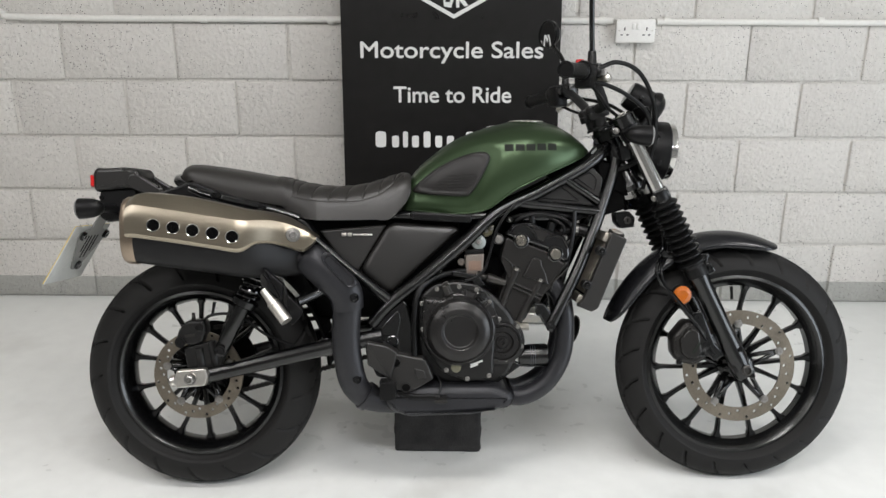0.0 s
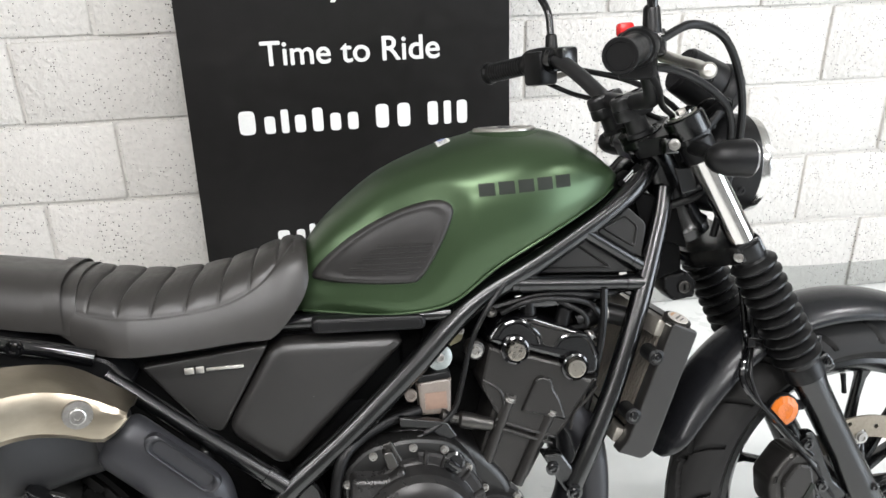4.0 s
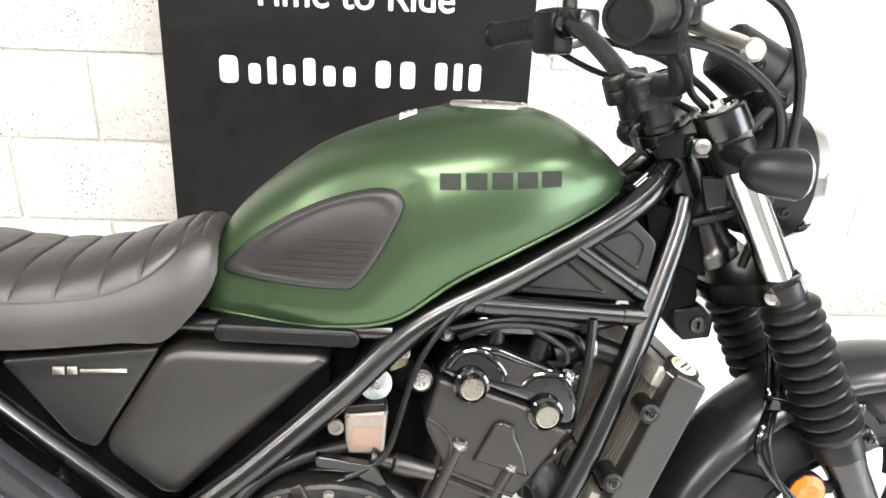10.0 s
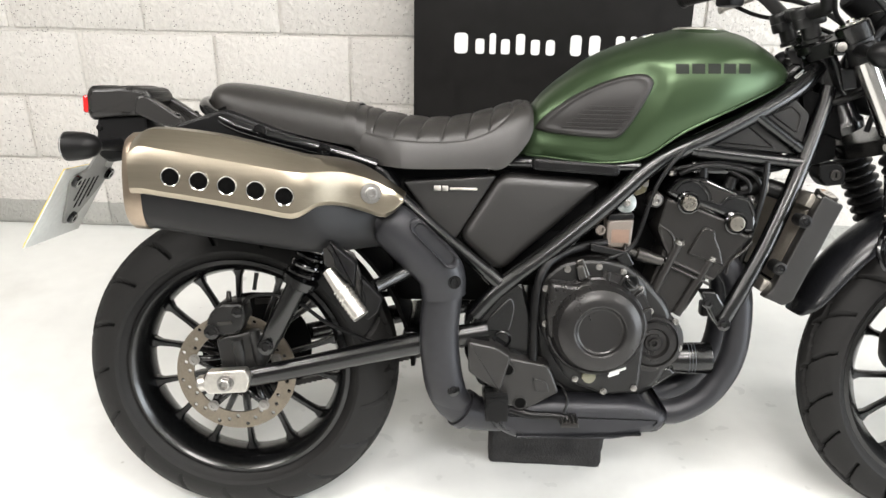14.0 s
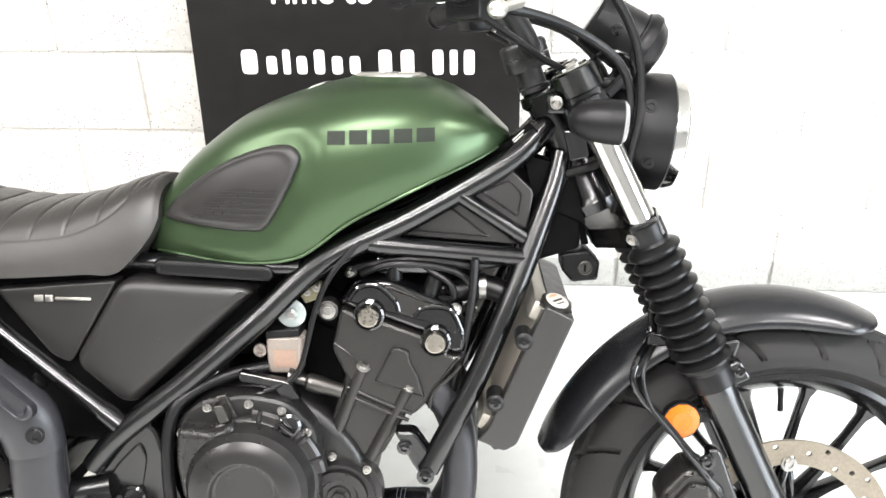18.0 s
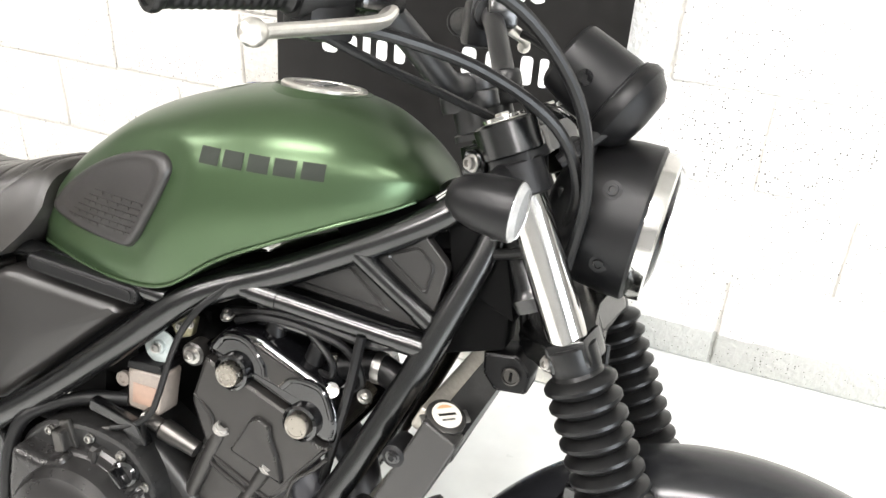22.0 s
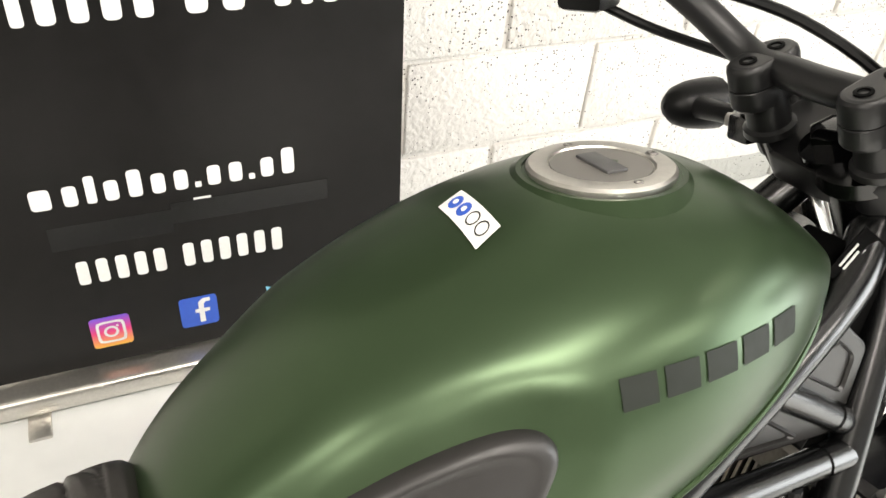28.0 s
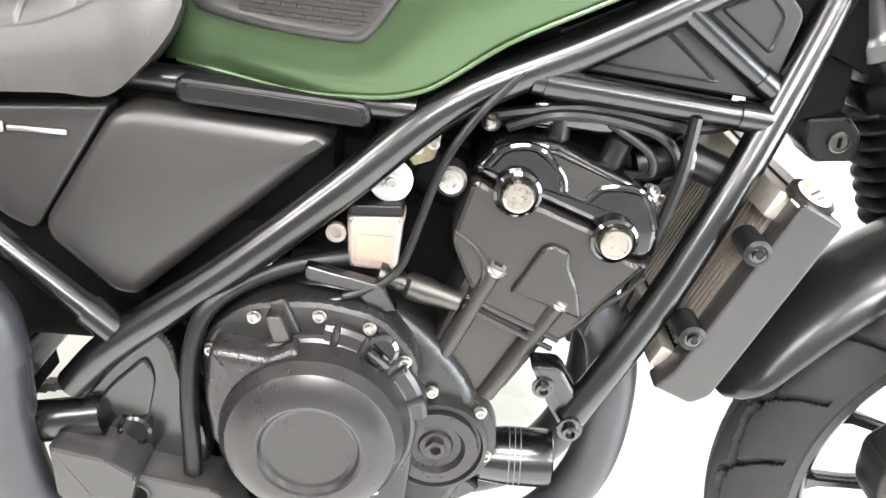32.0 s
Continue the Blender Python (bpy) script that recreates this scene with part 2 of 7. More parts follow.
    mottle.inputs["To Min"].default_value, mottle.inputs["To Max"].default_value = 0.945, 1.02
    l.new(grain.outputs["Fac"], mottle.inputs["Value"])
    rough_tone = n.new("ShaderNodeMixRGB")
    rough_tone.blend_type, rough_tone.inputs["Fac"].default_value = "MULTIPLY", 1
    l.new(pit_tone.outputs[0], rough_tone.inputs["Color1"]), l.new(mottle.outputs[0], rough_tone.inputs["Color2"])
    l.new(rough_tone.outputs[0], p.inputs["Base Color"])
    h = n.new("ShaderNodeMath")
    h.operation, h.inputs[1].default_value = "MULTIPLY_ADD", -1.2
    l.new(holes.outputs[0], h.inputs[0]), l.new(grain.outputs["Fac"], h.inputs[2])
    b = n.new("ShaderNodeBump")
    b.inputs["Strength"].default_value, b.inputs["Distance"].default_value = 1.0, 0.008
    l.new(h.outputs[0], b.inputs["Height"])
    l.new(b.outputs["Normal"], p.inputs["Normal"])
    return m


def floor_paint():
    m = mat("pale_grey_floor_paint", (0.76, 0.77, 0.75), 0.34, 0, 0.05, 4, 0.05, 60, rvar=0.12)
    t = m.node_tree
    n, l = t.nodes, t.links
    p = n["Principled BSDF"]
    old = p.inputs["Base Color"].links[0].from_socket
    geo = n.new("ShaderNodeNewGeometry")
    spot = n.new("ShaderNodeTexVoronoi")
    spot.inputs["Scale"].default_value = 5.5
    l.new(geo.outputs["Position"], spot.inputs["Vector"])
    scuff = n.new("ShaderNodeTexNoise")
    scuff.inputs["Scale"].default_value, scuff.inputs["Detail"].default_value = 2.2, 8
    l.new(geo.outputs["Position"], scuff.inputs["Vector"])
    a = n.new("ShaderNodeMapRange")
    a.inputs["From Min"].default_value, a.inputs["From Max"].default_value = 0.035, 0.02
    l.new(spot.outputs["Distance"], a.inputs["Value"])
    c = n.new("ShaderNodeMapRange")
    c.inputs["From Min"].default_value, c.inputs["From Max"].default_value = 0.58, 0.75
    c.inputs["To Max"].default_value = 0.25
    l.new(scuff.outputs["Fac"], c.inputs["Value"])
    s = n.new("ShaderNodeMath")
    s.operation, s.inputs[1].default_value = "MULTIPLY_ADD", 0.5
    l.new(a.outputs[0], s.inputs[0]), l.new(c.outputs[0], s.inputs[2])
    d = n.new("ShaderNodeMixRGB")
    d.inputs["Color2"].default_value = (0.26, 0.24, 0.2, 1)
    l.new(s.outputs[0], d.inputs["Fac"]), l.new(old, d.inputs["Color1"])
    l.new(d.outputs[0], p.inputs["Base Color"])
    return m


BLOCK, FLOOR = block_paint(), floor_paint()
# Unseen ceiling and walls, toned grey to limit the light they bounce.
CEILING = mat("pale_ceiling", (0.5, 0.49, 0.47), 0.8)
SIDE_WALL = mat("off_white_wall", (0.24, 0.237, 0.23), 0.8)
glow = bpy.data.materials.new("lit_panel")
glow.use_nodes = True
glow.node_tree.nodes["Principled BSDF"].inputs["Emission Color"].default_value = (1, 0.97, 0.92, 1)
glow.node_tree.nodes["Principled BSDF"].inputs["Emission Strength"].default_value = 3.0


# ---- mesh helpers ----
V = Vector


def part(name, bm, material, parent=None, label="", at=None, sharp=32):
    """One mesh object from a bmesh, smooth but for its sharp edges."""
    bmesh.ops.recalc_face_normals(bm, faces=bm.faces)
    me = bpy.data.meshes.new(name)
    bm.to_mesh(me)
    bm.free()
    me.polygons.foreach_set("use_smooth", [True] * len(me.polygons))
    me.set_sharp_from_angle(angle=radians(sharp))
    for poly in me.polygons:
        if poly.loop_total > 4:
            poly.use_smooth = False
    me.materials.append(material)
    ob = new(name, me)
    if parent:
        ob.parent = parent
    if at is not None:
        ob.matrix_basis = at if isinstance(at, Matrix) else Matrix.Translation(at)
    if label:
        ob["label"] = label
    return ob


def again(ob, at):
    """Another object on the mesh of ob, under the same parent."""
    other = new(ob.name.split(".")[0], ob.data)
    other.parent = ob.parent
    other.matrix_basis = at if isinstance(at, Matrix) else Matrix.Translation(at)
    return other


def join(*bms):
    out = bms[0]
    for b in bms[1:]:
        me = bpy.data.meshes.new("joined")
        b.to_mesh(me)
        b.free()
        out.from_mesh(me)
        bpy.data.meshes.remove(me)
    return out


def box(x0, x1, y0, y1, z0, z1, bevel=0.0, segs=2):
    bm = bmesh.new()
    bmesh.ops.create_cube(bm, size=1, matrix=Matrix.LocRotScale(((x0 + x1) / 2, (y0 + y1) / 2, (z0 + z1) / 2), None, (abs(x1 - x0), abs(y1 - y0), abs(z1 - z0))))
    if bevel:
        bmesh.ops.bevel(bm, geom=list(bm.edges), offset=bevel, segments=segs, affect="EDGES", profile=0.5)
    return bm


def turned(bm, m):
    bmesh.ops.transform(bm, matrix=m, verts=list(bm.verts))
    return bm


def prism(outline, y0, y1, bevel=0.0, segs=2, top=1.0):
    """A plate with the given x, z outline between two y planes; top: the size of its y0 side against the other."""
    bm = bmesh.new()
    cx, cz = sum(p[0] for p in outline) / len(outline), sum(p[1] for p in outline) / len(outline)
    a = [bm.verts.new((cx + (x - cx) * top, y0, cz + (z - cz) * top)) for x, z in outline]
    b = [bm.verts.new((x, y1, z)) for x, z in outline]
    bm.faces.new(a)
    bm.faces.new(b[::-1])
    for i in range(len(a)):
        j = (i + 1) % len(a)
        bm.faces.new((a[i], b[i], b[j], a[j]))
    bmesh.ops.recalc_face_normals(bm, faces=bm.faces)
    if bevel:
        bmesh.ops.bevel(bm, geom=list(bm.edges), offset=bevel, segments=segs, affect="EDGES", profile=0.5)
    return bm


def inset(outline, d):
    """The outline drawn in by d, for outlines without deep hollows."""
    k = len(outline)
    area = sum(outline[i - 1][0] * outline[i][1] - outline[i][0] * outline[i - 1][1] for i in range(k))
    sign = 1 if area > 0 else -1
    out = []
    for i in range(k):
        a, p, b = V(outline[i - 1]), V(outline[i]), V(outline[(i + 1) % k])
        u, w = (p - a).normalized(), (b - p).normalized()
        m = (V((-u.y, u.x)) + V((-w.y, w.x))).normalized()
        f = max(m.dot(V((-u.y, u.x))), 0.5)
        out.append(tuple(p + m * (sign * d / f)))
    return out


def pillow(outline, y0, y1, r, swell=0.0):
    """A plate from y0 (its face) back to y1 with a rounded rim of radius r and a face that swells a little."""
    s = 1 if y1 > y0 else -1
    cx, cz = sum(p[0] for p in outline) / len(outline), sum(p[1] for p in outline) / len(outline)
    rings = [[(x, y1, z) for x, z in outline]]
    for a in (0, 25, 45, 65, 90):
        a = radians(a)
        rings.append([(x, y0 + s * (r * (1 - math.sin(a)) + swell), z) for x, z in inset(outline, r * (1 - math.cos(a)))])
    last = inset(outline, r)
    for f in (0.9, 0.7, 0.45, 0.2, 0.04):
        rings.append([(cx + (x - cx) * f, y0 + s * swell * f * f, cz + (z - cz) * f) for x, z in last])
    return loft(rings)


def rounded(outline, r, n=4):
    """The outline with its corners rounded."""
    out = []
    k = len(outline)
    for i in range(k):
        p, a, b = V(outline[i]), V(outline[i - 1]), V(outline[(i + 1) % k])
        u, w = (a - p), (b - p)
        d = min(r, u.length * 0.45, w.length * 0.45)
        s, e = p + u.normalized() * d, p + w.normalized() * d
        for j in range(n + 1):
            t = j / n
            out.append(tuple((1 - t) ** 2 * s + 2 * t * (1 - t) * p + t * t * e))
    return out


def curve_points(pts, sub=6):
    """Points along a smooth line through pts."""
    pts = [V(p) for p in pts]
    if len(pts) == 2 or sub < 2:
        return pts
    ext = [2 * pts[0] - pts[1]] + pts + [2 * pts[-1] - pts[-2]]
    out = []
    for i in range(1, len(ext) - 2):
        p0, p1, p2, p3 = ext[i - 1 : i + 3]
        for j in range(sub):
            t = j / sub
            out.append(0.5 * (2 * p1 + (p2 - p0) * t + (2 * p0 - 5 * p1 + 4 * p2 - p3) * t * t + (3 * p1 - p0 - 3 * p2 + p3) * t**3))
    return out + [pts[-1]]


def tube(pts, r, n=14, sub=6, flat=1.0):
    """A round bar along a smooth line; r: one radius or one for each given point; flat squeezes it across y."""
    line = curve_points(pts, sub)
    rs = [r] * len(line) if not isinstance(r, (list, tuple)) else list(np.interp(np.linspace(0, len(pts) - 1, len(line)), range(len(pts)), r))
    bm = bmesh.new()
    rings = []
    up = V((0, 1, 0))
    for i, p in enumerate(line):
        d = (line[min(i + 1, len(line) - 1)] - line[max(i - 1, 0)]).normalized()
        if abs(d.dot(up)) > 0.95:
            up = V((0, 0, 1))
        s = d.cross(up).normalized()
        up = s.cross(d).normalized()
        rings.append([bm.verts.new(p + s * (rs[i] * math.cos(a)) + up * (rs[i] * flat * math.sin(a))) for a in [2 * math.pi * k / n for k in range(n)]])
    for a, b in zip(rings, rings[1:]):
        for k in range(n):
            bm.faces.new((a[k], a[(k + 1) % n], b[(k + 1) % n], b[k]))
    bm.faces.new(rings[0])
    bm.faces.new(rings[-1][::-1])
    return bm


def lathe(profile, p=(0, 0, 0), d=(0, 1, 0), n=36, closed=False):
    """A turned body: profile rows are height along d from p, and radius."""
    d = V(d).normalized()
    s = d.orthogonal().normalized()
    w = d.cross(s)
    bm = bmesh.new()
    rings = []
    for h, r in profile:
        c = V(p) + d * h
        rings.append([bm.verts.new(c + (s * math.cos(a) + w * math.sin(a)) * max(r, 1e-5)) for a in [2 * math.pi * k / n for k in range(n)]])
    pairs = list(zip(rings, rings[1:])) + ([(rings[-1], rings[0])] if closed else [])
    for a, b in pairs:
        for k in range(n):
            bm.faces.new((a[k], a[(k + 1) % n], b[(k + 1) % n], b[k]))
    if not closed:
        bm.faces.new(rings[0][::-1])
        bm.faces.new(rings[-1])
    return bm


def loft(rings, closed=True, caps=True):
    """A skin over rings of points."""
    bm = bmesh.new()
    vs = [[bm.verts.new(p) for p in ring] for ring in rings]
    k = len(vs[0])
    for a, b in zip(vs, vs[1:]):
        for i in range(k if closed else k - 1):
            j = (i + 1) % k
            bm.faces.new((a[i], a[j], b[j], b[i]))
    if caps and closed:
        bm.faces.new(vs[0][::-1])
        bm.faces.new(vs[-1])
    return bm


def hex_bolt(p, d, r=0.007, h=0.006, washer=1.35):
    """A bolt head with its flange and socket, standing on p along d."""
    a = lathe([(0, r * washer), (h * 0.3, r * washer), (h * 0.35, r), (h, r * 0.95), (h * 1.05, r * 0.55), (h * 0.6, r * 0.5)], p, d, 12)
    return a


def cut(bm, cutter):
    """bm with the cutter's body taken away."""
    obs = []
    for name, b in (("cut_a", bm), ("cut_b", cutter)):
        bmesh.ops.recalc_face_normals(b, faces=b.faces)
        me = bpy.data.meshes.new(name)
        b.to_mesh(me)
        b.free()
        obs.append(new(name, me))
    mod = obs[0].modifiers.new("cut", "BOOLEAN")
    mod.object, mod.operation, mod.solver = obs[1], "DIFFERENCE", "EXACT"
    deps = bpy.context.evaluated_depsgraph_get()
    out = bmesh.new()
    out.from_mesh(obs[0].evaluated_get(deps).to_mesh())
    for ob in obs:
        me = ob.data
        bpy.data.objects.remove(ob)
        bpy.data.meshes.remove(me)
    return out


def line_at(rows, x):
    """Rows of x and values, read at x along a smooth line."""
    xs = [r[0] for r in rows]
    x = min(max(x, xs[0]), xs[-1])
    i = min(max(next((k for k in range(len(xs) - 1) if xs[k + 1] >= x), len(xs) - 2), 0), len(xs) - 2)
    t = (x - xs[i]) / (xs[i + 1] - xs[i])
    out = []
    for c in range(1, len(rows[0])):
        p1, p2 = rows[i][c], rows[i + 1][c]
        h = xs[i + 1] - xs[i]
        m1 = (p2 - rows[i - 1][c]) / (xs[i + 1] - xs[i - 1]) * h if i > 0 else p2 - p1
        m2 = (rows[i + 2][c] - p1) / (xs[i + 2] - xs[i]) * h if i + 2 < len(rows) else p2 - p1
        out.append((2 * t**3 - 3 * t * t + 1) * p1 + (t**3 - 2 * t * t + t) * m1 + (-2 * t**3 + 3 * t * t) * p2 + (t**3 - t * t) * m2)
    return out

# ---- the room ----
WALL_Y = 1.272
tagged(part("floor", box(-3.6, 4.6, -4.6, WALL_Y + 0.3, -0.12, 0.0), FLOOR), "pale grey painted concrete floor with scuffs", "floor", kind="structure")
# Ceiling and these walls stay out of view; their grey holds down bounce.
tagged(part("ceiling", box(-3.6, 4.6, -4.6, WALL_Y + 0.3, 2.9, 3.0), CEILING), "unseen ceiling, greyed to cut bounced light", "ceiling", kind="structure")
tagged(part("wall_west", box(-3.8, -3.6, -4.6, WALL_Y + 0.3, -0.12, 3.0), SIDE_WALL), "unseen side wall, darkened to cut bounced light", "wall", kind="structure")
tagged(part("wall_east", join(box(4.6, 4.8, -4.6, -3.0, -0.12, 3.0), box(4.6, 4.8, -0.9, WALL_Y + 0.3, -0.12, 3.0), box(4.6, 4.8, -3.0, -0.9, 2.55, 3.0), box(4.6, 4.8, -3.0, -0.9, -0.12, 0.05)), SIDE_WALL), "unseen side wall, darkened to cut bounced light", "wall", kind="structure")
tagged(part("wall_south", box(-3.8, 4.8, -4.8, -4.6, -0.12, 3.0), SIDE_WALL), "unseen rear wall, darkened to cut bounced light", "wall", kind="structure")
wall_north = tagged(part("wall_north", box(-3.6, 4.6, WALL_Y + 0.004, WALL_Y + 0.2, 0.0, 2.9), BLOCK), "white painted concrete block wall with a grey band at the floor", "wall", kind="structure")

shop_window = new("window_1")
shop_window.location = (4.7, -1.95, 1.3)
tagged(shop_window, "tall shop window in a white frame", "window", kind="structure")
part("window_frame", join(box(-0.03, 0.03, -1.05, -1.0, -1.25, 1.25, 0.004), box(-0.03, 0.03, 1.0, 1.05, -1.25, 1.25, 0.004), box(-0.03, 0.03, -1.0, 1.0, 1.2, 1.25, 0.004), box(-0.03, 0.03, -1.0, 1.0, -1.25, -1.2, 0.004)), WHITE, shop_window)
pane = part("pane", box(-0.004, 0.004, -1.0, 1.0, -1.2, 1.2), CLEAR, shop_window)
pane.visible_shadow = False

for px, py, power, long in PANELS:
    lt = new("ceiling_light")
    lt.location = (px, py, 2.9)
    tagged(lt, "white ceiling light with a lit diffuser" if long < 1 else "long white ceiling light with a lit diffuser", "ceiling light", "ceiling lights")
    part("frame", box(-long / 2 - 0.02, long / 2 + 0.02, -0.18, 0.18, -0.07, 0.0, 0.008), WHITE, lt)
    part("diffuser", box(-long / 2 + 0.02, long / 2 - 0.02, -0.155, 0.155, -0.086, -0.071, 0.004), glow, lt)

# cable trunking and the twin socket on the wall
trunk = tagged(part("conduit", tube([(-1.30, WALL_Y - 0.014, 1.42), (-1.22, WALL_Y - 0.014, 1.27), (-1.10, WALL_Y - 0.014, 1.21), (-0.98, WALL_Y - 0.014, 1.19), (0.0, WALL_Y - 0.014, 1.183), (1.30, WALL_Y - 0.014, 1.178)], 0.0125), PAINT_WHITE), "white plastic cable conduit along the block wall", "conduit")
tagged(part("conduit", tube([(1.47, WALL_Y - 0.014, 1.175), (4.55, WALL_Y - 0.014, 1.165)], 0.0125, sub=1), PAINT_WHITE), "white plastic cable conduit along the block wall", "conduit")
for x in (-0.3, 0.2, 1.26, 1.51, 2.1, 2.9):
    part("clip", lathe([(-0.012, 0.0155), (0.012, 0.0155)], (x, WALL_Y - 0.014, 1.183 - 0.005 * (x > 0.1)), (1, 0, 0), 16), PAINT_WHITE, trunk)
sock = new("wall_socket")
sock.location = (1.383, WALL_Y, 1.142)
tagged(sock, "white double wall socket with two rocker switches", "socket")
part("back_box", box(-0.07, 0.07, -0.038, 0.004, -0.04, 0.04, 0.004), PAINT_WHITE, sock)
face = part("face_plate", box(-0.075, 0.075, -0.05, -0.037, -0.044, 0.044, 0.005), WHITE, sock)
for x in (-0.009, 0.009):
    part("rocker_switch", box(x - 0.0065, x + 0.0065, -0.055, -0.049, 0.006, 0.03, 0.002), WHITE, sock)
for x in (-0.042, 0.042):
    for dx, dz, hw, hh in ((0, 0.008, 0.0022, 0.006), (-0.011, -0.014, 0.0045, 0.0022), (0.011, -0.014, 0.0045, 0.0022)):
        part("pin_slot", box(x + dx - hw, x + dx + hw, -0.0506, -0.046, dz - hh, dz + hh), DARK, sock)
for x in (-0.063, 0.063):
    part("screw", lathe([(0, 0.0035), (0.0015, 0.003)], (x, -0.0505, 0.002), (0, -1, 0), 12), ALU, sock)

# ---- roll-up banner ----
B_TILT = 4.6
banner = new("roll_up_banner")
banner.matrix_basis = Matrix.Translation((0.67, 1.045, 0.0))
tagged(banner, "black roll-up banner with white lettering and an aluminium base", "banner")
LEANING = Matrix.Translation((0, 0, 0.06)) @ pose(0, 0, 0, -B_TILT, 0, 0)
panel = part("panel", box(-0.415, 0.415, 0.0, 0.0022, 0.0, 2.02), BANNER, banner, "black banner film", LEANING)
part("base", join(box(-0.43, 0.43, -0.05, 0.05, 0.008, 0.055, 0.012, 3)), ALU, banner, "brushed aluminium base cassette")
for x in (-0.3, 0.3):
    part("foot", box(x - 0.02, x + 0.02, -0.1, 0.1, 0.0, 0.009, 0.003), ALU, banner)
part("top_rail", box(-0.42, 0.42, -0.008, 0.012, 2.0, 2.03, 0.004), ALU, banner, at=LEANING)
part("support_pole", tube([(0, 0.03, 0.0), (0, 0.02, 2.0)], 0.008, sub=1), ALU, banner, at=LEANING)


def text_mesh(text, size):
    """Vertices and faces of a text in the built-in font."""
    cu = bpy.data.curves.new("lettering", "FONT")
    cu.body, cu.size = text, size
    ob = bpy.data.objects.new("lettering", cu)
    scene.collection.objects.link(ob)
    bpy.context.view_layer.update()
    me = bpy.data.meshes.new_from_object(ob.evaluated_get(bpy.context.evaluated_depsgraph_get()))
    bpy.data.objects.remove(ob)
    bpy.data.curves.remove(cu)
    out = [tuple(v.co) for v in me.vertices], [tuple(p.vertices) for p in me.polygons]
    bpy.data.meshes.remove(me)
    return out


def letters(text, x0, x1, z, size, bold=0.02):
    """Lettering in the built-in font, fitted between x0 and x1 of the banner, each letter a piece of its own."""
    verts, faces = text_mesh(text, size)
    xs = [v[0] for v in verts]
    lo, k = min(xs), (x1 - x0) / (max(xs) - min(xs))
    # pieces that hang together, and then pieces that share their stretch of x (a dot over its stem), make one letter
    root = list(range(len(verts)))

    def top_of(a):
        while root[a] != a:
            a = root[a]
        return a

    for f in faces:
        for q in f[1:]:
            root[top_of(q)] = top_of(f[0])
    spans = {}
    for q in range(len(verts)):
        a, b = spans.get(top_of(q), (9.0, -9.0))
        spans[top_of(q)] = (min(a, xs[q]), max(b, xs[q]))
    groups = []
    for key, (a, b) in sorted(spans.items(), key=lambda item: item[1]):
        if groups and (a + b) / 2 < groups[-1][1]:
            groups[-1][0].add(key)
            groups[-1][1] = max(groups[-1][1], b)
        else:
            groups.append([{key}, b])
    for keys, _ in groups:
        bm = bmesh.new()
        # a bolder cut: the same letter again, moved by a hair
        for dx, dz, dy in ((0, 0, 0), (bold, 0, 0.0002), (-bold, 0, 0.0003), (0, bold, 0.0004), (0, -bold, 0.0005)):
            vs = {q: bm.verts.new((x0 + (verts[q][0] - lo) * k + dx * size, -0.0012 - dy, z + verts[q][1] + dz * size)) for q in range(len(verts)) if top_of(q) in keys}
            for f in faces:
                if f[0] in vs:
                    bm.faces.new([vs[q] for q in f])
        part("letter", bm, PRINT, panel)


def name_bars(text, x0, x1, z, h, material=PRINT, y=-0.0012):
    """Plain bars in place of a name: one for each character, of its height."""
    weights = {"m": 1.5, "M": 1.6, "U": 1.3, "K": 1.3, "t": 0.75, "l": 0.6, ".": 0.5, " ": 0.6}
    total = sum(weights.get(c, 1.05) for c in text)
    x = x0
    for c in text:
        w = weights.get(c, 1.05) / total * (x1 - x0)
        if c != " ":
            hh = h if c in "MUKLbdktl0123456789" else (h * 0.22 if c == "." else h * 0.74)
            g = w * 0.2
            outline = rounded([(x + g, z), (x + w - g, z), (x + w - g, z + hh), (x + g, z + hh)], min(hh, w) * 0.22, 3)
            bm = bmesh.new()
            bm.faces.new([bm.verts.new((a, y, b)) for a, b in outline])
            part("name_bar", bm, material, panel)
        x += w


BX, BZ = 0.67, 0.06
letters("Motorcycle Sales", 0.328 - BX, 1.02 - BX, 1.053 - BZ, 0.086, 0.014)
letters("Time to Ride", 0.452 - BX, 0.902 - BX, 0.886 - BZ, 0.086, 0.014)
name_bars("Motobox UK Ltd", 0.365 - BX, 0.98 - BX, 0.712 - BZ, 0.062)
name_bars("motobox.co.uk", 0.436 - BX, 0.888 - BX, 0.408 - BZ, 0.052)
name_bars("00000 000000", 0.483 - BX, 0.855 - BX, 0.247 - BZ, 0.05)
part("patch", box(0.46 - BX, 0.66 - BX, -0.0014, -0.0006, 0.325 - BZ, 0.372 - BZ), BANNER_PATCH, panel, "glossier black cover strip")
part("patch", box(0.66 - BX, 0.94 - BX, -0.0018, -0.0006, 0.342 - BZ, 0.384 - BZ), BANNER_PATCH, panel, "glossier black cover strip")
part("scrap", box(0.70 - BX, 0.73 - BX, -0.0016, -0.0006, 0.384 - BZ, 0.388 - BZ), PRINT, panel)


def sign(x, z, s, material, shapes):
    """A square social media sign with its plain white figure."""
    bm = bmesh.new()
    bm.faces.new([bm.verts.new((a, -0.0012, b)) for a, b in rounded([(x, z), (x + s, z), (x + s, z + s), (x, z + s)], s * 0.12)])
    sq = part("social_sign", bm, material, panel)
    for outline in shapes:
        b = bmesh.new()
        b.faces.new([b.verts.new((x + s * u, -0.0019, z + s * w)) for u, w in outline])
        part("figure", b, PRINT, sq)
    return sq


